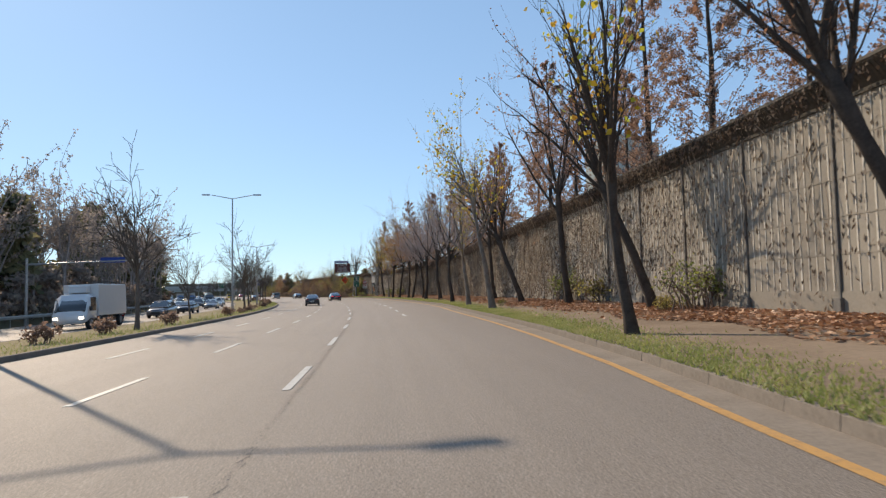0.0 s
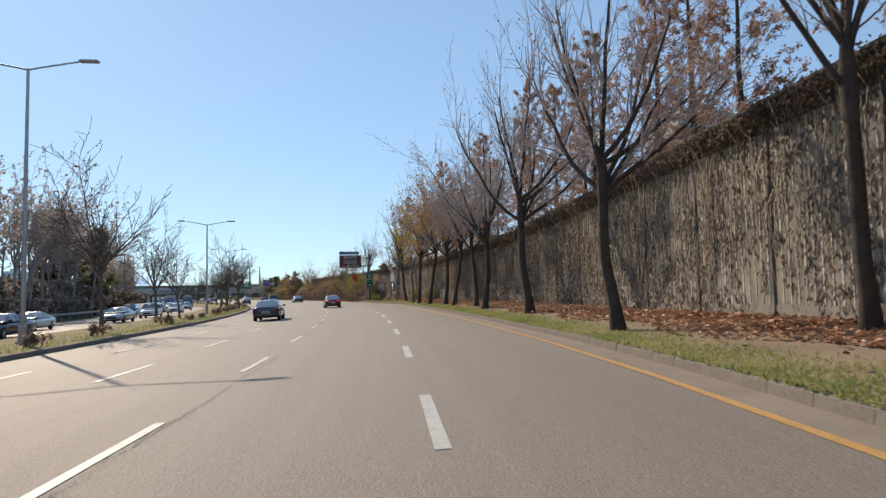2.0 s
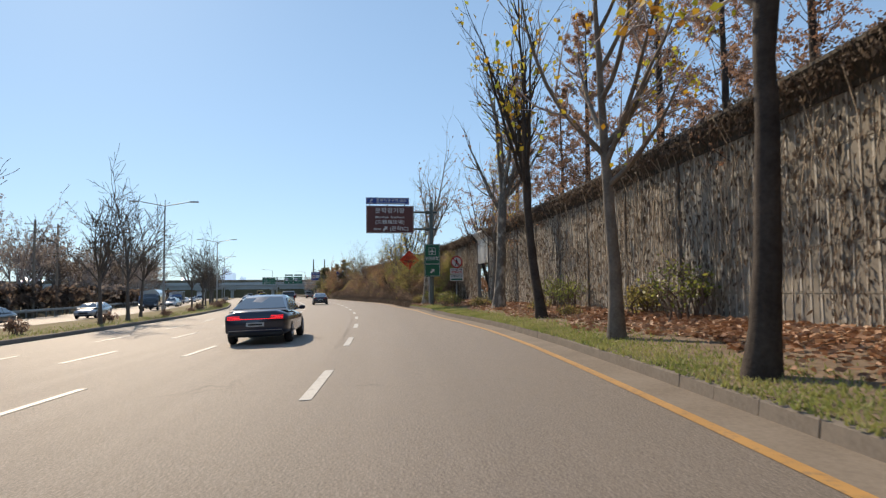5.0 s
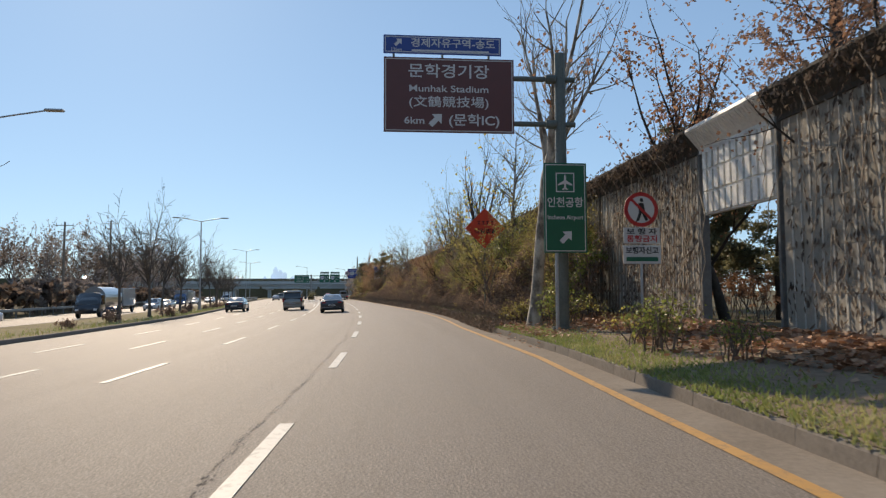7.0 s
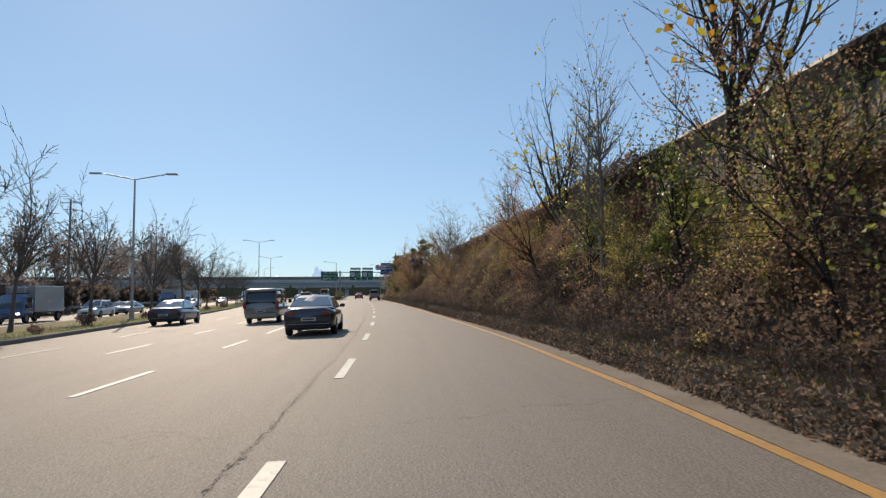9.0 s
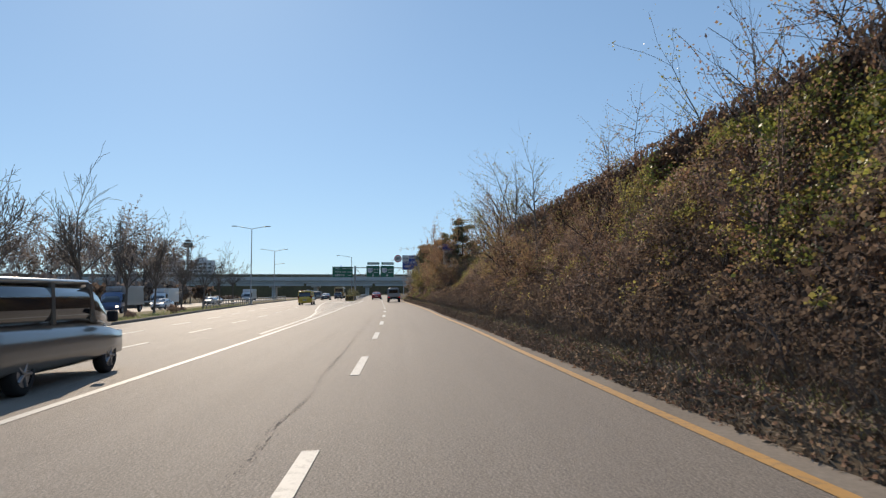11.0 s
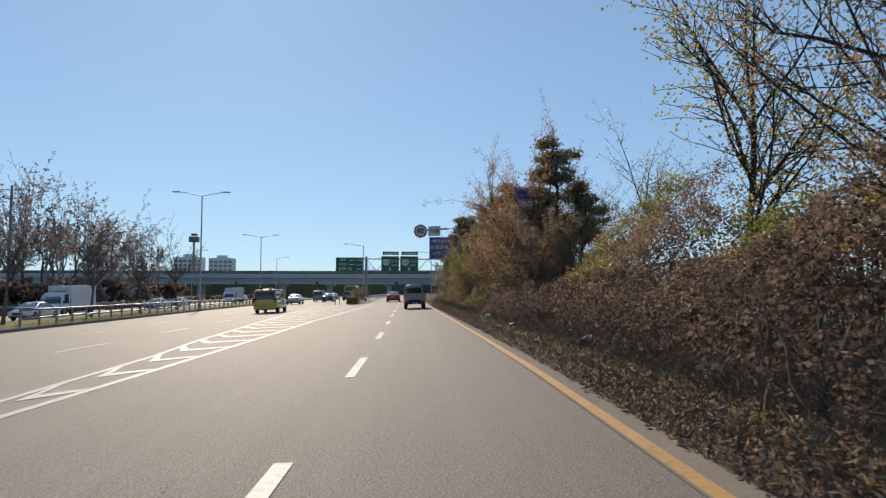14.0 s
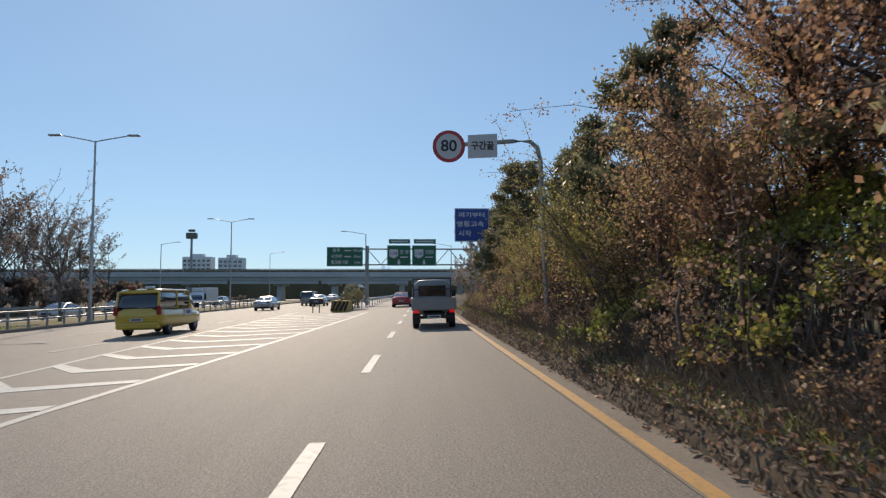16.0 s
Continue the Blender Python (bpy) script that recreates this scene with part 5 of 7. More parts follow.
def board(name, x0, x1, z0, z1, face, parent, label, y=0.0, border=0.04):
    """A panel with a white border line and a folded metal back."""
    b = flat(name, rect(x0, x1, z0, z1), y, 0.03, face, parent, label)
    flat("stiffener", rect(x0 + 0.1, x1 - 0.1, (z0 + z1) / 2 - 0.05, (z0 + z1) / 2 + 0.05), y + 0.07, 0.065, M_SIGNBACK, b)
    if border:
        i, t = border, 0.022
        for q in (rect(x0 + i, x1 - i, z0 + i, z0 + i + t), rect(x0 + i, x1 - i, z1 - i - t, z1 - i), rect(x0 + i, x0 + i + t, z0 + i + t, z1 - i - t), rect(x1 - i - t, x1 - i, z0 + i + t, z1 - i - t)):
            flat("border", q, y - 0.03, 0.003, M_SIGNW, b)
    return b


def pipe(name, pts, r, material, parent, label="", n=10):
    v, f = bent(pts, r, n)
    return raw(name, v, f, material, parent, label, smooth=True)


def T(x, z, y=-0.032):
    return Matrix.Translation((x, y, z))


# the direction sign on a cantilever pole: local x = offset d from the road's line
def direction_sign():
    root = tagged(new("direction_sign"), "brown and blue road direction signs on a dark cantilever pole", "road sign", "road signs")
    root.matrix_basis = stand(152.1, 0.0, 0.0)
    g = float(verge_z(152.1, 5.98))
    part("pole", rods(((5.98, 0.22, g - 0.2), (5.98, 0.22, 8.3), 0.17, 0.15), ((5.98, 0.22, g), (5.98, 0.22, g + 0.12), 0.3), n=14), M_DARKPOLE, root)
    for z in (7.55, 6.25):
        part("arm", rods(((2.2, 0.22, z), (6.4, 0.22, z), 0.075), ((5.55, 0.22, z), (5.85, 0.22, z), 0.13), n=12), M_DARKPOLE, root)
    b = board("brown_panel", 0.98, 4.60, 5.9, 8.0, M_BROWN, root, "brown panel with white lettering")
    letters("lettering", "문학경기장", 0.42, T(2.78, 7.60), M_SIGNW, b, 0.004, 2.25)
    letters("lettering", "Munhak Stadium", 0.26, T(2.78, 7.12), M_SIGNW, b, 0.002, 2.2)
    letters("lettering", "(文鶴競技場)", 0.33, T(2.78, 6.74), M_SIGNW, b, 0.002, 2.2)
    letters("lettering", "6km", 0.27, T(1.82, 6.22), M_SIGNW, b, 0.003, 0.55)
    letters("lettering", "(문학IC)", 0.36, T(3.48, 6.24), M_SIGNW, b, 0.004, 1.4)
    flat("arrow", arrow(2.42, 6.26, 0.45), -0.032, 0.004, M_SIGNW, b)
    u = board("blue_panel", 0.97, 4.25, 8.1, 8.62, M_BLUE, root, "blue panel with white lettering")
    letters("lettering", "경제자유구역-송도", 0.27, T(2.9, 8.40), M_SIGNW, u, 0.004, 2.35)
    letters("lettering", "12km", 0.14, T(1.32, 8.20), M_SIGNW, u, 0.002)
    flat("small_bar", rect(1.75, 3.9, 8.17, 8.22), -0.032, 0.003, M_SIGNW, u)
    flat("arrow", arrow(1.38, 8.42, 0.26), -0.032, 0.004, M_SIGNW, u)
    for x in (1.25, 2.6, 3.9):
        part("bracket", boxes((x - 0.03, x + 0.03, 0.0, 0.05, 7.95, 8.15)), M_DARKPOLE, root)


def airport_sign():
    root = tagged(new("airport_sign"), "green airport direction sign on a grey post", "road sign", "road signs")
    root.matrix_basis = stand(151.9, 0.0, 0.0)
    g = float(verge_z(152, 5.75))
    part("post", rods(((5.72, 0.06, g - 0.2), (5.72, 0.06, 5.0), 0.05), n=12), M_GALV, root)
    b = board("green_panel", 5.36, 6.56, 2.58, 5.06, M_GREEN, root, "green panel with an aircraft emblem")
    for q in (rect(5.70, 6.22, 4.76, 4.79), rect(5.70, 6.22, 4.25, 4.28), rect(5.70, 5.73, 4.28, 4.76), rect(6.19, 6.22, 4.28, 4.76)):
        flat("emblem_frame", q, -0.032, 0.004, M_SIGNW, b)
    plane = [(0, 0.22), (0.03, 0.16), (0.03, 0.06), (0.2, -0.05), (0.2, -0.09), (0.03, -0.04), (0.025, -0.14), (0.08, -0.19), (0.08, -0.21), (0, -0.19)]
    flat("aircraft_emblem", [(5.96 + x, 4.52 + z) for x, z in plane] + [(5.96 - x, 4.52 + z) for x, z in plane[-2:0:-1]], -0.032, 0.004, M_SIGNW, b)
    letters("lettering", "인천공항", 0.30, T(5.96, 3.95), M_SIGNW, b, 0.004, 1.0)
    letters("lettering", "Incheon Airport", 0.16, T(5.96, 3.55), M_SIGNW, b, 0.002, 1.0)
    flat("arrow", arrow(5.98, 3.02, 0.42), -0.032, 0.004, M_SIGNW, b)


def walker_sign():
    """The round ban on walking, over two white plates."""
    root = tagged(new("prohibition_sign"), "round red-edged no-walking sign over two white plates", "road sign", "road signs")
    root.matrix_basis = stand(150.7, 0.0, 0.0)
    g = float(verge_z(150.7, 7.6))
    part("post", rods(((7.62, 0.05, g - 0.2), (7.62, 0.05, 4.0), 0.035), n=10), M_GALV, root)
    f = flat("face", disc(7.62, 3.63, 0.45), 0.0, 0.02, M_SIGNRED, root, "white disc with a red rim")
    flat("field", disc(7.62, 3.63, 0.35), -0.021, 0.004, M_SIGNW, f)
    for q in ([(7.60, 3.92), (7.66, 3.92), (7.68, 3.84), (7.64, 3.82), (7.58, 3.85)], [(7.55, 3.80), (7.68, 3.80), (7.72, 3.60), (7.62, 3.52), (7.55, 3.58)],
              [(7.57, 3.58), (7.64, 3.56), (7.56, 3.34), (7.46, 3.30)], [(7.62, 3.56), (7.69, 3.58), (7.80, 3.36), (7.73, 3.33)]):
        flat("emblem", q, -0.026, 0.004, M_BLACK, f)
    c = math.sqrt(0.5)
    flat("slash", [(7.62 + a * c - b * c, 3.63 + a * -c - b * c) for a, b in ((-0.36, -0.035), (0.36, -0.035), (0.36, 0.035), (-0.36, 0.035))], -0.031, 0.004, M_SIGNRED, f)
    p = flat("upper_plate", rect(7.14, 8.10, 2.75, 3.16), 0.0, 0.02, M_SIGNW, root)
    letters("lettering", "보 행 자", 0.17, T(7.62, 3.05, -0.024), M_BLACK, p, 0.004, 0.8)
    letters("lettering", "통행금지", 0.19, T(7.62, 2.86, -0.024), M_SIGNRED, p, 0.004, 0.8)
    p = flat("lower_plate", rect(7.12, 8.12, 2.23, 2.70), 0.0, 0.02, M_SIGNW, root)
    letters("lettering", "보행자신고", 0.19, T(7.62, 2.56, -0.024), M_BLACK, p, 0.004, 0.86)
    flat("bar", rect(7.2, 8.04, 2.29, 2.40), -0.021, 0.004, M_GREEN, p)


def warning_sign():
    root = tagged(new("warning_sign"), "orange-red diamond warning sign half hidden by branches", "road sign", "road signs")
    root.matrix_basis = stand(163.7, 0.0, 0.0)
    g = float(verge_z(163.7, 5.7))
    part("post", rods(((5.7, 0.05, g - 0.2), (5.7, 0.05, 4.6), 0.04), n=10), M_DARKPOLE, root)
    f = flat("face", [(5.7, 3.5), (6.62, 4.42), (5.7, 5.34), (4.78, 4.42)], 0.0, 0.02, M_ORANGE, root, "orange-red diamond face")
    letters("lettering", "갓길없음", 0.24, T(5.72, 4.28, -0.024), M_BLACK, f, 0.006, 1.05)
    for k in range(4):
        x = 5.36 + k * 0.2
        for q in (rect(x, x + 0.13, 4.72, 4.75), rect(x, x + 0.13, 4.60, 4.63), rect(x + 0.05, x + 0.08, 4.63, 4.72)):
            flat("bar", q, -0.021, 0.004, M_BLACK, f)


def limit_sign():
    root = tagged(new("speed_limit_sign"), "round 80 speed limit sign and plate on a bent pole", "road sign", "road signs")
    root.matrix_basis = stand(271.0, 0.0, 0.0, 0.0, 1.055)
    g = float(verge_z(269, 4.2))
    pipe("pole", [(4.3, 0.1, g - 0.2), (4.22, 0.1, 2.5), (4.14, 0.1, 4.9), (4.06, 0.1, 5.25), (3.86, 0.1, 5.42), (3.4, 0.1, 5.42), (1.5, 0.1, 5.28)], 0.06, M_POLE, root)
    f = flat("face", disc(1.7, 5.25, 0.43), 0.02, 0.02, M_SIGNRED, root, "white disc with a red rim")
    flat("field", disc(1.7, 5.25, 0.335), -0.001, 0.004, M_SIGNW, f)
    letters("lettering", "80", 0.42, T(1.7, 5.25, -0.008), M_BLACK, f, 0.008, 0.42)
    p = flat("plate", [(2.2, 4.93), (2.98, 4.97), (2.98, 5.60), (2.2, 5.55)], 0.02, 0.02, M_SIGNW, root, "white plate with a dark edge")
    letters("lettering", "구간끝", 0.24, T(2.59, 5.26, -0.004), M_BLACK, p, 0.006, 0.6)


def blue_sign():
    root = tagged(new("blue_road_sign"), "blue road sign partly covered by pine branches", "road sign", "road signs")
    root.matrix_basis = stand(301.0, 0.0, 0.0)
    part("post", rods(((5.6, 0.1, 0.1), (5.6, 0.1, 7.6), 0.09), n=12), M_GALV, root)
    part("arm", rods(((3.4, 0.1, 7.0), (5.6, 0.1, 7.0), 0.06), ((3.4, 0.1, 5.9), (5.6, 0.1, 5.9), 0.06)), M_GALV, root)
    b = board("blue_panel", 3.45, 6.0, 5.15, 7.6, M_BLUE, root, "blue panel with white lettering")
    letters("lettering", "여기부터", 0.42, T(4.7, 7.1), M_SIGNW, b, 0.006, 1.9)
    letters("lettering", "영동고속", 0.45, T(4.6, 6.42), M_SIGNW, b, 0.006, 2.0)
    letters("lettering", "시작", 0.45, T(4.2, 5.72), M_SIGNW, b, 0.006, 0.95)


def hidden_sign():
    root = tagged(new("roadside_sign"), "blue and white sign standing among branches", "road sign", "road signs")
    root.matrix_basis = stand(257.3, 0.0, 0.0)
    part("post", rods(((6.85, 0.1, 0.1), (6.85, 0.1, 6.1), 0.05), n=10), M_GALV, root)
    board("blue_panel", 5.95, 7.55, 5.75, 6.4, M_BLUE, root, "faded blue panel")
    p = flat("white_panel", rect(6.05, 7.5, 4.0, 5.7), 0.0, 0.03, M_SIGNW, root)
    for i in range(3):
        flat("bar", rect(6.3, 7.35 - 0.15 * i, 4.55 + i * 0.3, 4.63 + i * 0.3), -0.031, 0.003, M_BLUE, p)


def gantry():
    root = tagged(new("sign_gantry"), "steel truss gantry carrying green motorway signs", "sign gantry", "road signs")
    root.matrix_basis = stand(332.2, 0.0, 0.0)
    part("post", rods(((-5.6, 0.5, -0.6), (-5.6, 0.5, 7.0), 0.2), n=12), M_POLE, root)
    part("post", rods(((7.6, 0.5, -0.2), (7.6, 0.5, 7.0), 0.2), n=12), M_POLE, root)
    for z in (6.62, 4.72):
        part("chord", rods(((-10.2, 0.5, z), (7.6, 0.5, z), 0.09)), M_POLE, root)
    for i in range(8):
        x = -5.6 + i * 1.65
        part("brace", rods(((x, 0.5, 4.72 if i % 2 else 6.62), (x + 1.65, 0.5, 6.62 if i % 2 else 4.72), 0.045), n=8), M_POLE, root)
    b = board("green_panel", -10.4, -6.1, 4.5, 6.82, M_GREEN, root, "green panel with place names and distances")
    for i, (t, km) in enumerate((("광주", "130 km"), ("서안산", "12 km"), ("월곶분기점", "5 km"))):
        letters("lettering", t, 0.5, T(-9.25 if i < 2 else -8.9, 6.4 - i * 0.72), M_SIGNW, b, 0.008, (0.95, 1.35, 2.0)[i])
        letters("lettering", km, 0.42, T(-6.75, 6.4 - i * 0.72), M_SIGNW, b, 0.006, (1.0, 0.8, 0.7)[i])
        if i < 2:
            flat("bar", rect(-8.3, -7.5, 6.32 - i * 0.72, 6.46 - i * 0.72), -0.032, 0.003, M_SIGNW, b)
    for x0, x1, t in ((-3.17, -0.35, "안 양"), (-0.16, 2.73, "인천항")):
        b = board("green_panel", x0, x1, 4.58, 7.04, M_GREEN, root, "green panel with a route shield and arrow")
        c = (x0 + x1) / 2
        flat("route_shield", [(c - 1.15, 6.55), (c - 0.1, 6.55), (c - 0.1, 5.75), (c - 0.62, 5.45), (c - 1.15, 5.75)], -0.032, 0.004, M_SIGNW, b)
        letters("lettering", "110", 0.5, T(c - 0.62, 6.03, -0.04), M_BLUE, b, 0.008, 0.8)
        letters("lettering", t, 0.5, T(c + 0.65, 6.2), M_SIGNW, b, 0.006, 1.05)
        flat("bar", rect(c + 0.15, c + 1.1, 5.55, 5.68), -0.032, 0.003, M_SIGNW, b)
        flat("arrow", arrow(c + 0.0, 5.0, 0.6, 180), -0.032, 0.004, M_SIGNW, b)
        p = board("green_plate", x0 + 0.2, x1 - 0.05, 7.25, 7.79, M_GREEN, root, "small green plate")
        flat("bar", rect(x0 + 0.45, x1 - 0.3, 7.42, 7.6), -0.032, 0.003, M_SIGNW, p)


for fn in (direction_sign, airport_sign, walker_sign, warning_sign, limit_sign, blue_sign, hidden_sign, gantry):
    fn()


def street_lamp(s, d, h, arms=(-1, 1), turn=0.0, reach=2.6):
    """A tapered pole with rising arms and flat lamp heads."""
    base = FALL * d + 0.17
    root = tagged(new("street_lamp"), "tall grey street lamp with two rising arms" if len(arms) == 2 else "tall grey street lamp with one arm", "street lamp", "street lamps")
    root.matrix_basis = stand(s, d, base, turn)
    part("pole", rods(((0, 0, -0.1), (0, 0, h), 0.11, 0.06), n=12), M_GALV, root)
    part("base", boxes((-0.2, 0.2, -0.2, 0.2, -0.05, 0.1), (-0.14, 0.14, -0.12, 0.12, 0.1, 0.75), bevel=0.02), M_GALV, root)
    for k in arms:
        a = pipe("arm", [(0, 0, h - 0.06), (k * 0.5, 0, h + 0.05), (k * (reach - 0.5), 0, h + 0.34)], 0.04, M_GALV, root, n=8)
        bm = bmesh.new()
        box(bm, k * reach - 0.5, k * reach + 0.35, -0.15, 0.15, h + 0.31, h + 0.43, bevel=0.05)
        part("lamp_head", bm, M_GALV, a, "flat grey lamp head")


for s, d, h in ((24.0, -15.2, 12.8), (71.7, -15.7, 11.9), (117.9, -16.6, 9.8), (165.9, -16.5, 9.9), (211.7, -17.0, 10.0), (297.0, -20.75, 12.0), (338, -23.5, 11)):
    street_lamp(s, d, h)
for s, d, h, k in ((345.5, -6.9, 9.6, -1), (375, 6.4, 9.6, -1), (405, -34, 11, 1), (370, -45, 11, 1), (338, -45, 11, 1)):
    street_lamp(s, d, h, (k,), reach=3.0)


def power_pole(s, d, h):
    root = tagged(new("power_pole"), "concrete power pole with steel crossarms", "power pole", "power poles")
    root.matrix_basis = stand(s, d, float(ground_z(s, d)) - 0.1)
    part("pole", rods(((0, 0, -0.2), (0, 0, h), 0.19, 0.12), n=12), M_CONC, root)
    for z, w in ((h - 0.5, 1.2), (h - 1.4, 0.9)):
        part("crossarm", boxes((-w, w, -0.06, 0.06, z - 0.05, z + 0.05), bevel=0.01), M_GALV, root)
    for x in (-1.05, -0.4, 0.4, 1.05):
        part("insulator", rods(((x, 0, h - 0.45), (x, 0, h - 0.2), 0.045, 0.03), n=8), M_SIGNW, root)


for s, d, top in ((192.2, -36.5, 10.9), (202.5, -37.0, 11.4), (254.5, -39.0, 14.0), (160.0, -36.0, 11.0), (232.0, -38.5, 11.5), (300.0, -42.0, 13.0)):
    power_pole(s, d, top - float(ground_z(s, d)))


def traffic_mast():
    """A mast whose arm reaches over the opposite carriageway."""
    root = tagged(new("traffic_mast"), "steel mast with a long arm over the opposite carriageway", "traffic mast")
    root.matrix_basis = stand(66.0, -33.2, -1.0)
    part("mast", rods(((0, 0, -0.2), (0, 0, 6.2), 0.14, 0.11), n=12), M_GALV, root)
    a = part("arm", rods(((0, 0, 5.6), (10.5, 0, 5.95), 0.09, 0.06)), M_GALV, root)
    part("camera_box", boxes((9.6, 10.2, -0.2, 0.25, 5.45, 5.85), bevel=0.03), M_SIGNBACK, a, "grey camera box")
    part("sign_board", boxes((6.4, 8.6, -0.03, 0.03, 5.7, 6.2), bevel=0.01), M_BLUE, a, "blue sign board")


traffic_mast()


def rail_run(name, s0, s1, step, d_of, height, label, category, beam=True, metal=None):
    metal = metal or M_GALV
    root = tagged(new(name), label, category)
    s = np.arange(s0, s1 + 0.1, step)
    me = None
    for q in s:
        d = float(d_of(q))
        if me is None:
            ob = part("post", boxes((-0.05, 0.05, -0.05, 0.05, -0.2, height), bevel=0.008), metal, root)
            me = ob.data
        else:
            ob = new("post", me)
            ob.parent = root
        ob.matrix_local = stand(q, d, float(ground_z(q, d)) + (0.1 if d < 0 else 0))
    ss = np.arange(s0, s1, 2.0)
    dd = np.array([float(d_of(q)) for q in ss])
    zz = np.array([float(ground_z(a, b)) for a, b in zip(ss, dd)]) + (0.1 if dd[0] < 0 else 0)
    for k, (lo, hi) in enumerate(((height - 0.32, height),) if beam else ((height - 0.1, height), (height * 0.5 - 0.05, height * 0.5 + 0.05))):
        mid = (lo + hi) / 2
        v = np.stack([at(ss, dd + 0.06 + o, zz + z) for o, z in ((0.0, lo), (0.05, lo + (mid - lo) * 0.5), (0.0, mid), (0.05, hi - (hi - mid) * 0.5), (0.0, hi))], 1)
        i = np.arange((len(ss) - 1) * 5).reshape(len(ss) - 1, 5)[:, :-1].ravel()
        ob = raw("rail", v.reshape(-1, 3), np.stack([i, i + 1, i + 6, i + 5], 1), metal, root)
        mod = ob.modifiers.new("thick", "SOLIDIFY")
        mod.thickness = 0.012
    return root


rail_run("guard_rail", 10, 330, 4.0, lambda s: prof(FAR, s) - 0.9, 0.85, "steel guard rail beyond the opposite carriageway", "guard rail", metal=M_POLE)
rail_run("median_railing", 262, 345, 2.0, lambda s: prof(MED_R, s) - 0.5, 1.0, "low steel railing along the median", "railing", beam=False, metal=M_POLE)
rail_run("ramp_guard_rail", 312, 400, 4.0, lambda s: np.interp(s, [300, 330, 400], [-5.3, -4.9, -4.6]), 0.8, "steel guard rail beside the ramp", "guard rail")


def crash_cushion():
    root = tagged(new("crash_cushion"), "yellow and black striped crash cushion at the ramp's nose", "crash cushion")
    root.matrix_basis = stand(306.0, -5.6, FALL * -5.6)
    bm = bmesh.new()
    rod(bm, (0, 0.7, 0), (0, 0.7, 0.95), 0.7, n=20)
    box(bm, -0.6, 0.6, 0.7, 4.6, 0, 0.9, bevel=0.05)
    part("body", bm, paint("cushion_yellow", (0.50, 0.30, 0.05), 0.5), root)
    for i in range(5):
        a = -1.1 + i * 0.5
        bm = bmesh.new()
        box(bm, -0.1, 0.1, -0.02, 0.02, -0.42, 0.42, m=Matrix.Translation((0, 0.7, 0.48)) @ Matrix.Rotation(a, 4, "Z") @ Matrix.Translation((0, -0.7, 0)) @ Matrix.Rotation(0.5, 4, "Y"))
        part("stripe", bm, M_BLACK, root)
    for x in (-1.4, -1.9):
        part("marker_post", rods(((x, -1.0, 0), (x, -1.0, 0.8), 0.04), n=8), M_TRIM, root)


crash_cushion()
for i, (s, dz) in enumerate(((311.5, 0.0), (314.5, 0.1))):
    plant([shrub("gore_bush", 97 + i, 2.6, 2.4, 16, 1000, L_PINE, 0.12)], "dense dark bush behind the crash cushion", "shrub", "bushes in the gore", [(s, -5.2, 0.8 + dz)], 20 + i)

# ---- green mesh fence behind the bank ----
M_FENCE = paint("green_fence_paint", (0.10, 0.15, 0.11), 0.5)
fence = rail_run("mesh_fence", 238, 276, 2.0, lambda s: 10.4, 1.9, "dull green bar fence behind the thicket", "fence", beam=False, metal=M_FENCE)
bm = bmesh.new()
for s in np.arange(238, 275.9, 0.14):
    q = at(s, 10.44, float(ground_z(s, 10.4)))
    box(bm, q[0] - 0.012, q[0] + 0.012, q[1] - 0.012, q[1] + 0.012, q[2], q[2] + 1.86)
tagged(part("picket", bm, M_FENCE, fence), kind="stuff")


# ---- rubbish on the verge ----
def sack(name, s, d, size, seed, material, label):
    rng = np.random.default_rng(seed)
    bm = bmesh.new()
    bmesh.ops.create_icosphere(bm, subdivisions=3, radius=size)
    for q in bm.verts:
        k = 1 + 0.22 * noise.noise(q.co * (3.0 / size) * 0.5 + Vector((seed, 0, 0)))
        q.co *= k
        q.co.z = max(q.co.z * 0.62, -size * 0.35)
    ob = part(name, bm, material)
    ob.matrix_basis = stand(s, d, float(ground_z(s, d)) + size * 0.33 + 0.06, rng.uniform(0, 360))
    tagged(ob, label, "rubbish")


M_BAG = surface("pale_plastic", (0.5, 0.5, 0.48), (0.75, 0.75, 0.73), 3, 20, 0.45, 0.5)
sack("plastic_bag", 239.3, 4.5, 0.25, 3, M_BAG, "crumpled white plastic bag in the scrub")
sack("plastic_bag", 252.8, 4.15, 0.2, 4, M_BAG, "white plastic sheet on the kerb")
sack("plastic_bag", 189.5, 6.2, 0.24, 5, M_BAG, "grey plastic bag at the thicket's foot")
sack("black_bag", 246.0, 4.05, 0.2, 6, M_TRIM, "dark rubbish heap on the kerb")


# ---- far distance ----
def tower_block(name, s, d, w, dep, h, floors, bays, material, label="pale apartment block far beyond the road"):
    root = tagged(new(name), label, "building", "far buildings")
    root.matrix_basis = stand(s, d, -2.0)
    part("wall", boxes((-w / 2, w / 2, 0, dep, 0, h), (-w / 5, w / 5, dep * 0.2, dep * 0.7, h, h + 3)), material, root)
    me = None
    for i in range(floors):
        for j in range(bays):
            x, z = -w / 2 + (j + 0.5) * w / bays, 3 + i * (h - 4) / floors
            if me is None:
                ob = part("window", boxes((-w / bays * 0.32, w / bays * 0.32, -0.15, 0.1, 0, (h - 4) / floors * 0.55)), M_GLASS, root)
                me = ob.data
            else:
                ob = new("window", me)
                ob.parent = root
            ob.matrix_local = Matrix.Translation((x, 0, z))


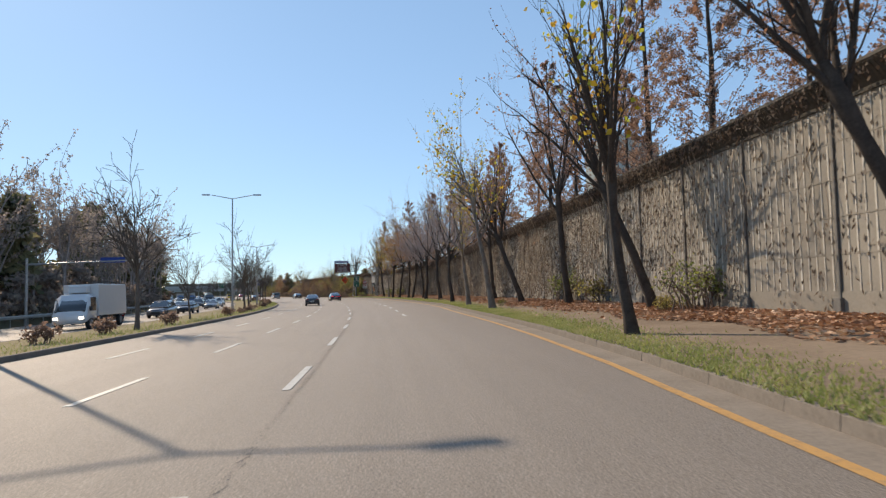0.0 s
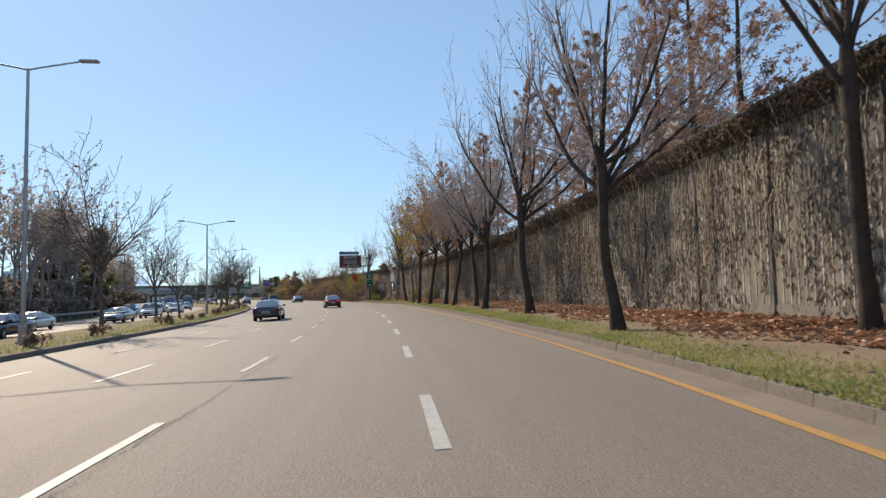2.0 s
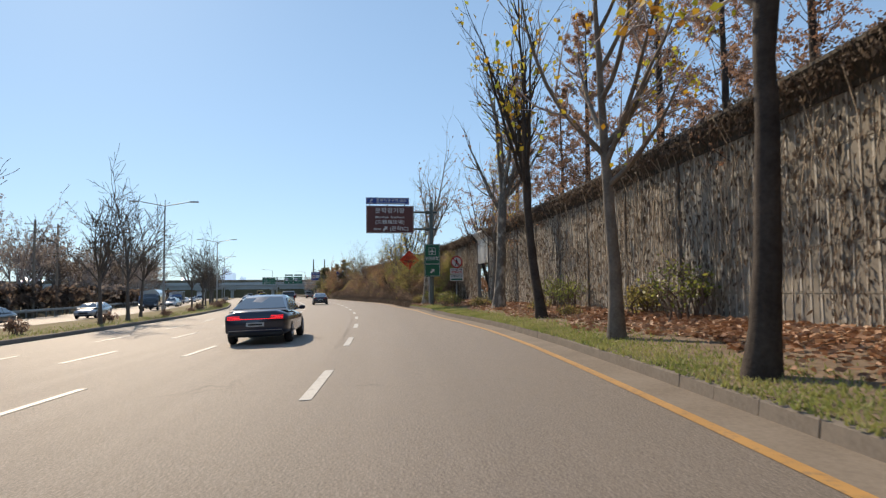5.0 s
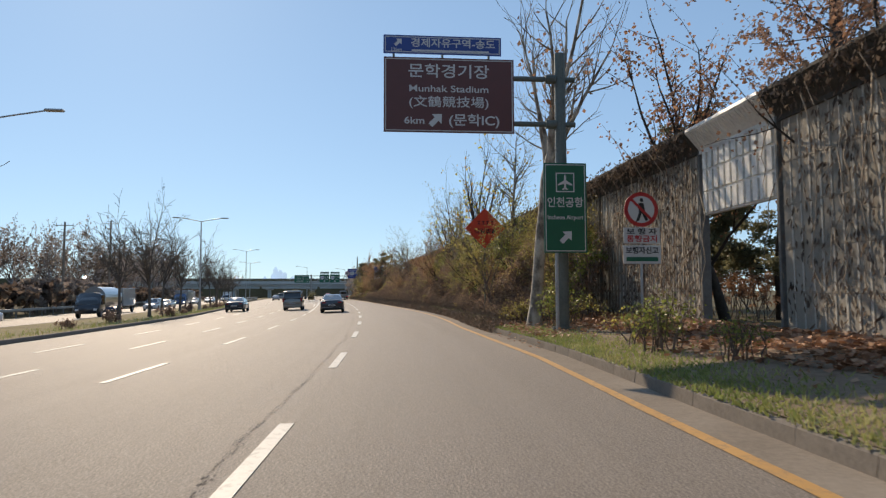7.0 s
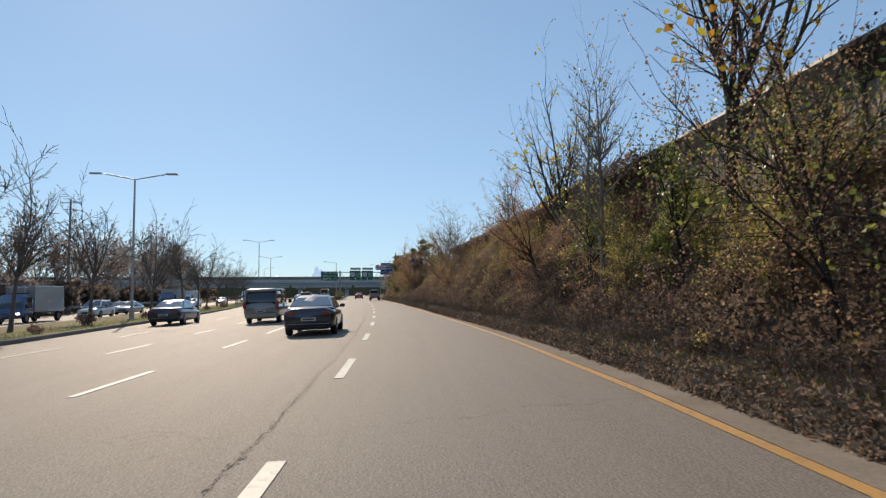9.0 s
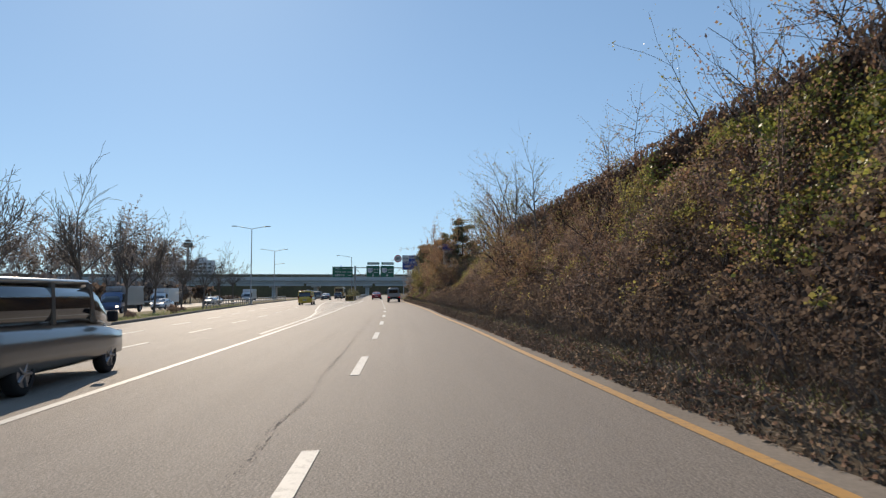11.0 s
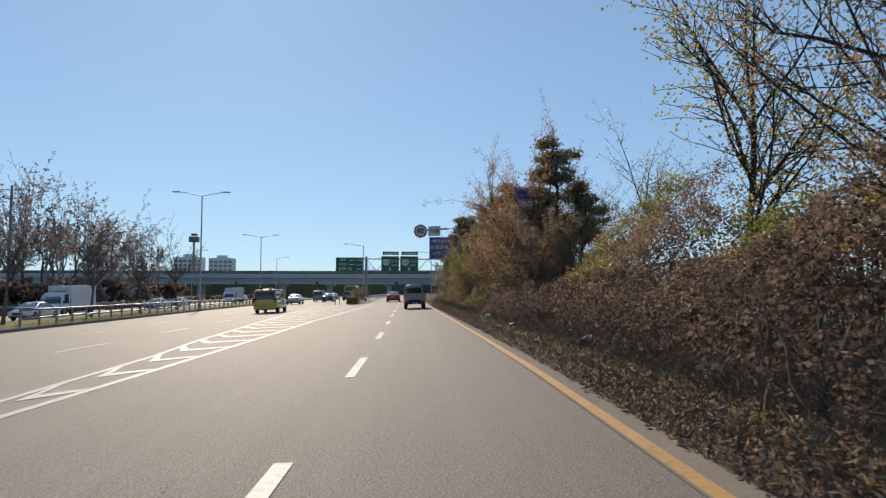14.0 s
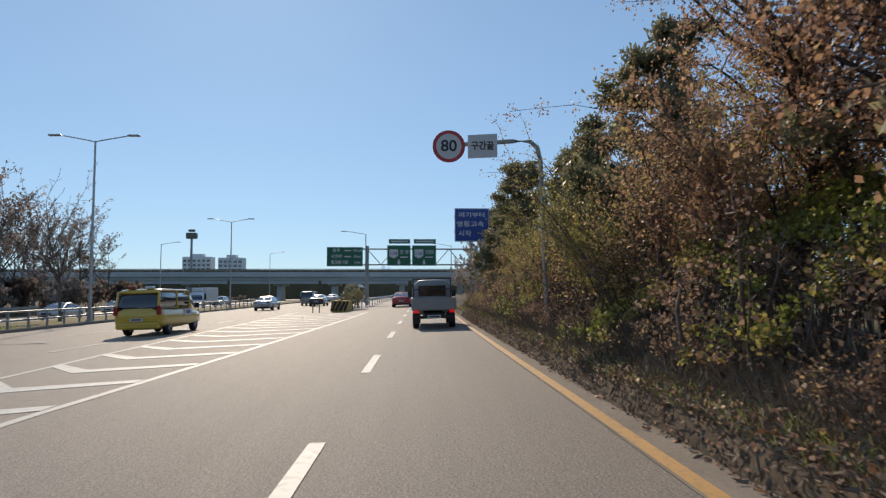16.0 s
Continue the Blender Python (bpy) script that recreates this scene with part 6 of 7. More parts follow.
tower_block("apartment_block", 916, -225, 28, 14, 38, 8, 6, M_BUILD)
tower_block("apartment_block", 914, -191, 24, 14, 37, 8, 5, M_BUILD)
tower_block("apartment_block", 213, 137, 25, 16, 62, 18, 5, M_BUILDG, "pale green apartment tower rising behind the wall")


def flood_tower():
    root = tagged(new("floodlight_tower"), "tall floodlight tower far across the road", "tower")
    root.matrix_basis = stand(537, -98, -2)
    part("mast", rods(((0, 0, 0), (0, 0, 27), 0.7, 0.45), n=12), M_POLE, root)
    part("lamp_ring", boxes((-2.2, 2.2, -1.2, 1.2, 26, 28.6), (-1.4, 1.4, -0.8, 0.8, 29, 30), bevel=0.3), M_DARKPOLE, root)


flood_tower()


def skyline():
    rng = np.random.default_rng(8)
    root = tagged(new("city_skyline"), "hazy towers on the horizon", "skyline")
    for i in range(11):
        s, d = 2400, -60 - i * 16 + rng.uniform(-6, 6)
        h, w = 48 + 45 * math.exp(-((i - 3.5) / 2.2) ** 2) * rng.uniform(0.6, 1.1), rng.uniform(11, 18)
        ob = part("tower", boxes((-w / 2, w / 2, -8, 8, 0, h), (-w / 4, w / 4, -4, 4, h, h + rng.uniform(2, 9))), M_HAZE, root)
        ob.matrix_local = stand(s, d, -4)
    return root


# Distance haze is put into this material as pale blue with a glow.
M_HAZE = glow("haze_glow_blue", (0.44, 0.56, 0.70), 0.62)
skyline()


def far_hill(name, s, d0, d1, h, seed):
    rng = np.random.default_rng(seed)
    d = np.linspace(d0, d1, 60)
    u = (d - d0) / (d1 - d0)
    top = h * np.sin(u * math.pi) ** 0.8 * (0.75 + 0.25 * np.convolve(rng.normal(size=60), np.ones(9) / 3, "same"))
    v = np.concatenate([at(np.full(60, s - 150.0), d, -6), at(np.full(60, float(s)), d, np.maximum(top, 1) - 3), at(np.full(60, s + 200.0), d, -6)])
    i = np.concatenate([np.arange(59), np.arange(59) + 60])
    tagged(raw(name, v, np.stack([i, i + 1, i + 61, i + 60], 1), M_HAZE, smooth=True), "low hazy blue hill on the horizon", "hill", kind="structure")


far_hill("backdrop_hill", 2300, -420, -110, 62, 2)
far_hill("backdrop_hill", 2350, -900, -350, 60, 3)
far_hill("backdrop_ridge", 1500, -700, 500, 22, 4)


def radio_masts():
    for d in (9.0, 15.0):
        root = tagged(new("lattice_mast"), "thin lattice mast beyond the trees", "mast", "lattice masts")
        root.matrix_basis = stand(470, d + 8, -1)
        part("mast", rods(((0, 0, 0), (0, 0, 21), 0.9, 0.2), n=4), M_DARKPOLE, root)


radio_masts()


def overpass():
    root = tagged(new("overpass"), "grey-green concrete road bridge crossing ahead", "bridge", kind="structure")
    root.matrix_basis = stand(440, 0, 0)
    part("deck", boxes((-130, 75, 0, 11, 4.6, 6.1), (-130, 75, -0.9, 0, 5.5, 6.15), bevel=0.05), M_BRIDGE, root)
    for k in range(8):
        part("girder", boxes((-130 + k * 25.6, -105 + k * 25.6 - 0.4, 0.4, 1.0, 3.6, 4.6)), M_BRIDGE, root)
    part("parapet", boxes((-130, 75, -0.9, -0.6, 6.15, 6.9)), M_BRIDGE, root)
    for x in (-118, -92, -66, -40, -24.5, -5.0, 12, 38, 62):
        part("pier", boxes((x - 0.7, x + 0.7, 3, 8, -3, 3.9), (x - 1.6, x + 1.6, 2, 9, 3.1, 3.9), bevel=0.1), M_BRIDGE, root)
    me = None
    for k in range(68):
        x = -129 + k * 3
        if me is None:
            ob = part("rail_post", boxes((-0.05, 0.05, -0.8, -0.7, 6.9, 7.8)), M_GALV, root)
            me = ob.data
        else:
            ob = new("rail_post", me)
            ob.parent = root
        ob.matrix_local = Matrix.Translation((x, 0, 0))
    part("rail", boxes((-130, 75, -0.8, -0.7, 7.75, 7.85), (-130, 75, -0.8, -0.7, 7.3, 7.36)), M_GALV, root)
    tagged(raw("backdrop_embankment", [(-160, 60, -4), (-160, 40, 9), (90, 40, 9), (90, 60, -4), (-160, 38, -4), (90, 38, -4)], [(0, 1, 2, 3), (1, 4, 5, 2)], M_GROUND, root), "brown embankment behind the bridge")


overpass()


# ---- vehicles ----
def loft(name, rings, material, parent, label="", caps=True):
    """A skin over rounded rings: each ring (y, half width, z low, z high, round)."""
    v, f = [], []
    n = 16
    for y, w, z0, z1, r in rings:
        c, h = (z0 + z1) / 2, (z1 - z0) / 2
        for i in range(n):
            a = 2 * math.pi * (i + 0.5) / n
            x, z = math.cos(a), math.sin(a)
            k = 1 / max((abs(x) ** r + abs(z) ** r) ** (1 / r), 1e-6)
            v.append((x * k * w, y, c + z * k * h))
    for j in range(len(rings) - 1):
        for i in range(n):
            i2 = (i + 1) % n
            f.append((j * n + i, j * n + i2, (j + 1) * n + i2, (j + 1) * n + i))
    if caps:
        f.append(tuple(range(n))[::-1])
        f.append(tuple(range((len(rings) - 1) * n, len(rings) * n)))
    ob = raw(name, v, f, material, parent, label, smooth=True)
    return ob


WHEEL = {}


def wheel(parent, x, y, r, w):
    key = (round(r, 2), round(w, 2))
    if key not in WHEEL:
        v, f = [], []
        prof_ = [(-w / 2, r * 0.62), (-w / 2, r * 0.9), (-w * 0.38, r), (w * 0.38, r), (w / 2, r * 0.9), (w / 2, r * 0.62)]
        n = 20
        for px, pr in prof_:
            v += [(px, pr * math.cos(2 * math.pi * i / n), pr * math.sin(2 * math.pi * i / n)) for i in range(n)]
        for j in range(5):
            f += [(j * n + i, j * n + (i + 1) % n, (j + 1) * n + (i + 1) % n, (j + 1) * n + i) for i in range(n)]
        t = raw("tyre", v, f, M_TYRE, None, smooth=True)
        bm = bmesh.new()
        rod(bm, (-w * 0.42, 0, 0), (w * 0.42, 0, 0), r * 0.63, n=20)
        for i in range(5):
            a = i * 2 * math.pi / 5
            for sx in (-1, 1):
                rod(bm, (sx * w * 0.45, 0, 0), (sx * w * 0.45, r * 0.6 * math.cos(a), r * 0.6 * math.sin(a)), r * 0.1, n=6)
        q = part("rim", bm, M_RIM)
        WHEEL[key] = (t.data, q.data)
        bpy.data.objects.remove(t)
        bpy.data.objects.remove(q)
    e = new("wheel", WHEEL[key][0])
    e.parent = parent
    e.matrix_local = Matrix.Translation((x, y, r))
    o = new("rim", WHEEL[key][1])
    o.parent = e


def small(name, parent, material, *specs, bevel=0.01, label=""):
    return part(name, boxes(*specs, bevel=bevel), material, parent, label)


def plate(parent, y, z, back=True):
    k = -1 if back else 1
    p = small("number_plate", parent, M_SIGNW, (-0.26, 0.26, min(y, y + k * 0.02), max(y, y + k * 0.02), z, z + 0.12), bevel=0)
    small("bar", p, M_BLACK, (-0.2, 0.2, min(y + k * 0.02, y + k * 0.024), max(y + k * 0.02, y + k * 0.024), z + 0.035, z + 0.085), bevel=0)


def cabin(rings, wb, wt, z0, body, parent):
    """A car's upper body over (y, height) stations, with windscreen, rear and side windows set in."""
    v, f = [], []
    for y, z in rings:
        k = min(max((z - z0) / 0.3, 0.02), 1.0)
        a = wb + (wt + 0.03 - wb) * k
        v += [(-wb, y, z0), (-a, y, z0 + (z - z0) * 0.82), (-a + 0.13 * k, y, z), (0, y, z + 0.02 * k), (a - 0.13 * k, y, z), (a, y, z0 + (z - z0) * 0.82), (wb, y, z0)]
    for j in range(len(rings) - 1):
        f += [(j * 7 + i, j * 7 + i + 1, j * 7 + i + 8, j * 7 + i + 7) for i in range(6)]
    raw("upper_body", v, f, body, parent, smooth=False)

    def pane(name, pts):
        p = np.array(pts, float)
        n = np.cross(p[1] - p[0], p[2] - p[0])
        n /= np.linalg.norm(n)
        c = np.array([0, 0.0, 1.1])
        n = n if np.dot(n, p.mean(0) - c) > 0 else -n
        q = np.concatenate([p - n * 0.03, p + n * 0.012])
        k = len(p)
        fs = [tuple(range(k, 2 * k)), tuple(range(k))[::-1]] + [(i, (i + 1) % k, k + (i + 1) % k, k + i) for i in range(k)]
        raw(name, q, fs, M_GLASS, parent)

    def slant(a, b, name):
        (ya, za), (yb, zb) = a, b
        y0, z_0, y1, z_1 = ya + (yb - ya) * 0.14, za + (zb - za) * 0.14, ya + (yb - ya) * 0.93, za + (zb - za) * 0.93
        w0, w1 = wb * 0.9, wt * 0.86
        pane(name, [(-w0, y0, z_0), (w0, y0, z_0), (w1, y1, z_1), (-w1, y1, z_1)])

    slant(rings[0], rings[1], "rear_window")
    slant(rings[-1], rings[-2], "windscreen")
    top = max(z for y, z in rings)
    lo, hi = z0 + 0.04, z0 + (top - z0) * 0.78
    xs = lambda z: wb + (wt + 0.03 - wb) * min((z - z0) / ((top - z0) * 0.82), 1)
    ra, rb, fa, fb = rings[0][0], rings[1][0], rings[-2][0], rings[-1][0]
    mid = (rb + fa) / 2 + 0.05
    for x in (-1, 1):
        back = [(ra + (rb - ra) * 0.35, lo), (mid - 0.05, lo), (mid - 0.05, hi), (ra + (rb - ra) * 0.95, hi)]
        fore = [(mid + 0.05, lo), (fa + (fb - fa) * 0.72, lo), (fa + (fb - fa) * 0.12, hi), (mid + 0.05, hi)]
        for q in (back, fore):
            pane("side_window", [(x * xs(z), y, z) for y, z in q])


def sedan(name, body, label, lit=False, L=4.85, W=1.86, H=1.46, suv=0.0):
    """Origin under the middle; y points ahead."""
    r = tagged(new(name), label, "car", "cars on the road")
    h, w = L / 2, W / 2
    s = suv
    loft("body", [(-h, w * 0.84, 0.36, 0.92 + s * .5, 6), (-h + 0.06, w * 0.92, 0.27, 0.99 + s * .6, 7), (-h + 0.35, w * 0.98, 0.22, 1.02 + s * .6, 7), (-h + 1.0, w, 0.2, 1.01 + s * .3, 7), (-0.3, w, 0.19, 0.98 + s * .2, 7), (0.8, w, 0.19, 0.96 + s * .2, 7),
                  (h - 1.3, w * 0.99, 0.2, 0.93 + s * .25, 7), (h - 0.55, w * 0.96, 0.22, 0.86 + s * .3, 7), (h - 0.12, w * 0.90, 0.26, 0.76 + s * .3, 6), (h, w * 0.76, 0.34, 0.66 + s * .3, 5)], body, r)
    tail = -h + (0.62 if not s else 0.08)
    run = 1.15 if not s else 0.45
    belt = 0.95 + s * 0.2
    cabin([(tail, belt + 0.05), (tail + run, H - 0.06), (-0.3, H), (0.35, H - 0.03), (1.42, belt + 0.03)], w * 0.93, w * 0.70, belt, body, r)
    for x in (-1, 1):
        small("mirror", r, body, (x * (w + 0.055) - 0.1, x * (w + 0.055) + 0.1, 0.86, 0.98, 0.95 + s * .2, 1.08 + s * .2), bevel=0.03)
        if lit:
            small("tail_lamp", r, M_TAIL_ON, (x * w * 0.66 - w * 0.19, x * w * 0.66 + w * 0.19, -h - 0.012, -h + 0.10, 0.80, 0.82), (x * w * 0.66 - w * 0.19, x * w * 0.66 + w * 0.19, -h - 0.012, -h + 0.10, 0.85, 0.865), bevel=0.004)
        else:
            small("tail_lamp", r, M_TAIL, (x * w * 0.66 - w * 0.17, x * w * 0.66 + w * 0.17, -h - 0.012, -h + 0.10, 0.76 + s * .35, 0.88 + s * .45), bevel=0.02)
        small("head_lamp", r, M_HEAD, (x * w * 0.6 - 0.2, x * w * 0.6 + 0.2, h - 0.2, h - 0.02, 0.60 + s * .25, 0.70 + s * .3), bevel=0.02)
        for y in (-h + 0.98, h - 0.92):
            wheel(r, x * (w - 0.11), y, 0.34 + 0.03 * (s > 0), 0.22)
    if lit:
        small("lamp_strip", r, M_TAIL_ON, (-w * 0.85, w * 0.85, -h - 0.016, -h + 0.05, 0.765, 0.78), bevel=0.003)
    small("rear_bumper", r, M_TRIM, (-w * 0.84, w * 0.84, -h - 0.025, -h + 0.2, 0.27, 0.40), bevel=0.04)
    small("bumper_trim", r, M_RIM, (-w * 0.8, w * 0.8, -h - 0.03, -h, 0.43, 0.45), bevel=0.004)
    small("front_bumper", r, M_TRIM, (-w * 0.75, w * 0.75, h - 0.2, h + 0.02, 0.25, 0.38), bevel=0.04)
    small("grille", r, M_TRIM, (-0.42, 0.42, h - 0.1, h + 0.012, 0.42, 0.62), bevel=0.02)
    plate(r, -h - 0.02, 0.55 + s * .1)
    return r


def van(name, body, label, L=5.1, W=1.9, H=1.93, lamps=False):
    r = tagged(new(name), label, "van", "cars on the road")
    h, w = L / 2, W / 2
    loft("body", [(-h, w * 0.86, 0.42, 1.1, 5), (-h + 0.08, w * 0.96, 0.3, 1.16, 5), (-h + 0.5, w, 0.25, 1.16, 5), (0.8, w, 0.25, 1.12, 5), (h - 1.0, w, 0.25, 1.05, 5), (h - 0.3, w * 0.95, 0.27, 0.93, 5), (h, w * 0.82, 0.36, 0.75, 5)], body, r)
    loft("glasshouse", [(-h + 0.03, w * 0.88, 1.05, 1.2, 6), (-h + 0.16, w * 0.88, 1.05, H - 0.14, 6), (-h + 0.5, w * 0.90, 1.05, H - 0.06, 6), (0.9, w * 0.90, 1.03, H - 0.07, 6), (1.25, w * 0.89, 1.0, H - 0.25, 6), (h - 0.65, w * 0.86, 0.95, 1.04, 6)], M_GLASS, r)
    loft("roof", [(-h + 0.12, w * 0.84, H - 0.2, H - 0.1, 4), (-h + 0.5, w * 0.87, H - 0.14, H, 4), (0.9, w * 0.86, H - 0.14, H - 0.01, 4), (1.2, w * 0.8, H - 0.2, H - 0.16, 4)], body, r)
    for x in (-1, 1):
        for y, y2 in ((-h + 0.06, -h + 0.2), (-0.5, -0.5), (1.0, 0.9)):
            part("pillar", rods(((x * w * 0.89, y, 1.08), (x * w * 0.855, y2, H - 0.1), 0.06), n=6), body, r)
        small("tail_lamp", r, M_TAIL, (x * w * 0.9 - 0.09, x * w * 0.9 + 0.09, -h - 0.02, -h + 0.14, 0.86, 1.22), bevel=0.02)
        small("mirror", r, M_TRIM, (x * (w + 0.12) - 0.1, x * (w + 0.12) + 0.1, 1.3, 1.42, 1.05, 1.28), bevel=0.03)
        small("head_lamp", r, M_HEAD, (x * w * 0.66 - 0.16, x * w * 0.66 + 0.16, h - 0.22, h - 0.02, 0.68, 0.84), bevel=0.02)
        for y in (-h + 1.05, h - 0.95):
            wheel(r, x * (w - 0.14), y, 0.34, 0.22)
    small("bumper", r, body, (-w * 0.9, w * 0.9, -h - 0.05, -h + 0.2, 0.3, 0.55), bevel=0.05)
    if lamps:
        small("roof_lamp", r, M_TAIL, (-0.55, -0.2, -h + 0.3, -h + 0.5, H - 0.01, H + 0.1), bevel=0.03)
        small("roof_lamp", r, M_HEAD, (0.2, 0.55, -h + 0.3, -h + 0.5, H - 0.01, H + 0.1), bevel=0.03)
        for x in (-1, 1):
            p = small("side_panel", r, M_SIGNW, (x * (w + 0.004) - 0.006, x * (w + 0.004) + 0.006, 0.1, 1.0, 0.75, 1.02), bevel=0, label="white panel with a blue device")
            small("device", p, M_BLUE, (x * (w + 0.012) - 0.004, x * (w + 0.012) + 0.004, 0.3, 0.75, 0.83, 0.95), bevel=0)
    plate(r, -h - 0.055, 0.62)
    return r


def truck(name, label, kind, body, load):
    """kind: pickup (flat bed), box (closed body) or tank."""
    r = tagged(new(name), label, "truck", "trucks on the road")
    big = kind != "pickup"
    L, W, H = (5.2, 1.76, 1.98) if not big else (7.2, 2.2, 2.35)
    h, w = L / 2, W / 2
    front = h - (1.55 if not big else 1.9)
    loft("cab", [(front, w * 0.97, 0.55, H - 0.06, 6), (front + 0.12, w, 0.45, H, 6), (h - 0.75, w, 0.4, H - 0.03, 6), (h - 0.25, w * 0.98, 0.38, 1.25, 6), (h, w * 0.92, 0.4, 1.05, 6)], body, r)
    loft("windscreen", [(h - 0.72, w * 0.86, 1.2, H - 0.14, 6), (h - 0.22, w * 0.86, 1.14, 1.28, 6)], M_GLASS, r)
    small("rear_window", r, M_GLASS, (-w * 0.7, w * 0.7, front - 0.02, front + 0.06, 1.25, H - 0.25), bevel=0.02)
    for x in (-1, 1):
        small("side_window", r, M_GLASS, (x * w - 0.02, x * w + 0.015, front + 0.3, h - 0.75, 1.2, H - 0.25), bevel=0.01)
        small("mirror", r, M_TRIM, (x * (w + 0.14) - 0.09, x * (w + 0.14) + 0.09, h - 0.45, h - 0.35, 1.2, 1.5), bevel=0.02)
        small("head_lamp", r, M_HEAD_ON if kind == "box" else M_HEAD, (x * w * 0.72 - 0.15, x * w * 0.72 + 0.15, h - 0.06, h + 0.02, 0.68, 0.86), bevel=0.02)
        small("tail_lamp", r, M_TAIL_DIM if not big else M_TAIL, (x * w * 0.8 - 0.11, x * w * 0.8 + 0.11, -h - 0.03, -h + 0.04, 0.62, 0.74), bevel=0.01)
        small("mud_flap", r, M_TRIM, (x * (w - 0.2) - 0.14, x * (w - 0.2) + 0.14, -h + 0.35, -h + 0.37, 0.22, 0.6), bevel=0)
        for y in (-h + 0.95, h - 0.85):
            wheel(r, x * (w - 0.15), y, 0.33 if not big else 0.42, 0.24)
    part("chassis", boxes((-w * 0.5, w * 0.5, -h + 0.05, front + 0.6, 0.42, 0.62), (-w * 0.85, w * 0.85, -h - 0.02, -h + 0.1, 0.4, 0.52), bevel=0.02), M_TRIM, r)
    if kind == "pickup":
        part("bed_floor", boxes((-w, w, -h, front - 0.08, 0.72, 0.8), bevel=0.01), load, r)
        for q, n in (((-w, -w + 0.04, -h, front - 0.08, 0.8, 1.2), "side_board"), ((w - 0.04, w, -h, front - 0.08, 0.8, 1.2), "side_board"), ((-w, w, -h - 0.03, -h + 0.01, 0.76, 1.2), "tailgate")):
            o = small(n, r, load, q, bevel=0.008)
            for k in range(3):
                small("rib", o, load, (q[0] - 0.012, q[1] + 0.012, q[2] - 0.012, q[3] + 0.012, 0.86 + k * 0.12, 0.89 + k * 0.12), bevel=0)
        part("rack", rods(((-w + 0.05, front - 0.15, 0.8), (-w + 0.05, front - 0.15, H + 0.08), 0.03), ((w - 0.05, front - 0.15, 0.8), (w - 0.05, front - 0.15, H + 0.08), 0.03),
                          ((-w + 0.05, front - 0.15, H + 0.05), (w - 0.05, front - 0.15, H + 0.05), 0.03), ((-w + 0.05, front - 0.15, 1.55), (w - 0.05, front - 0.15, 1.55), 0.025), n=6), M_TRIM, r)
    elif kind == "box":
        part("cargo_box", boxes((-w * 1.03, w * 1.03, -h, front - 0.12, 0.85, 3.0), bevel=0.03), load, r, "white closed cargo box")
        small("cooler", r, load, (-0.6, 0.6, front - 0.1, front + 0.45, 2.4, 2.9), bevel=0.05)
        for x in (-1, 1):
            small("door_bar", r, M_GALV, (x * 0.35 - 0.02, x * 0.35 + 0.02, -h - 0.03, -h, 0.95, 2.9), bevel=0)
    else:
        bm = bmesh.new()
        bmesh.ops.create_cone(bm, cap_ends=True, segments=24, radius1=1.02, radius2=1.02, depth=L - 2.2, matrix=Matrix.Translation((0, (-h + front) / 2 - 0.05, 1.9)) @ Matrix.Rotation(radians(90), 4, "X"))
        part("tank", bm, load, r, "round steel tank")
    plate(r, -h - 0.06, 0.42)
    return r


def bus():
    r = tagged(new("bus"), "yellow-brown city bus far down the road", "bus", "cars on the road")
    b = paint("bus_ochre", (0.42, 0.27, 0.10), 0.35, coat=0.5)
    loft("body", [(-5.4, 1.15, 0.45, 2.95, 8), (-5.3, 1.24, 0.35, 3.05, 8), (5.2, 1.24, 0.35, 3.05, 8), (5.4, 1.18, 0.4, 2.95, 8)], b, r)
    small("rear_window", r, M_GLASS, (-1.0, 1.0, -5.43, -5.38, 1.75, 2.6), bevel=0.01)
    for x in (-1, 1):
        for k in range(6):
            small("side_window", r, M_GLASS, (x * 1.24 - 0.015, x * 1.24 + 0.015, -4.7 + k * 1.6, -3.3 + k * 1.6, 1.5, 2.5), bevel=0.01)
        small("tail_lamp", r, M_TAIL, (x * 1.0 - 0.1, x * 1.0 + 0.1, -5.44, -5.38, 0.8, 1.2), bevel=0.01)
        for y in (-3.4, 2.9):
            wheel(r, x * 1.05, y, 0.48, 0.28)
    plate(r, -5.43, 0.7)
    return r


def car_paint(name, col, metal=0.35):
    return paint(name, col, 0.28, metal, 1.0, 0.12)


P_BLACK, P_GREY, P_SILVER = car_paint("paint_black", (0.028, 0.032, 0.042)), car_paint("paint_grey", (0.10, 0.10, 0.11)), car_paint("paint_silver", (0.42, 0.43, 0.44), 0.6)
P_WHITE, P_RED, P_NAVY = car_paint("paint_white", (0.72, 0.72, 0.72), 0.0), car_paint("paint_red", (0.42, 0.012, 0.016), 0.1), car_paint("paint_navy", (0.015, 0.022, 0.045))
P_YELLOW, P_BLUE, P_BED = car_paint("paint_yellow", (0.62, 0.40, 0.03), 0.0), car_paint("paint_blue", (0.05, 0.10, 0.22), 0.2), paint("truck_bed_grey", (0.34, 0.34, 0.33), 0.5, 0.1, 0.2, 0.3)
P_CHAMP = car_paint("paint_champagne", (0.26, 0.24, 0.21), 0.5)
black_car = sedan("sedan", P_NAVY, "near-black sedan with lit red tail lamps", True, 4.99, 1.92, 1.47)
dark_car = sedan("sedan", P_BLACK, "black sedan seen from behind")
silver_car = sedan("sedan", P_SILVER, "silver sedan in sunlight")
white_car = sedan("sedan", P_WHITE, "white sedan in sunlight")
red_car = sedan("sedan", P_RED, "red sedan driving ahead")
grey_suv = sedan("suv", P_GREY, "dark grey sport utility car", False, 4.6, 1.88, 1.68, 0.22)
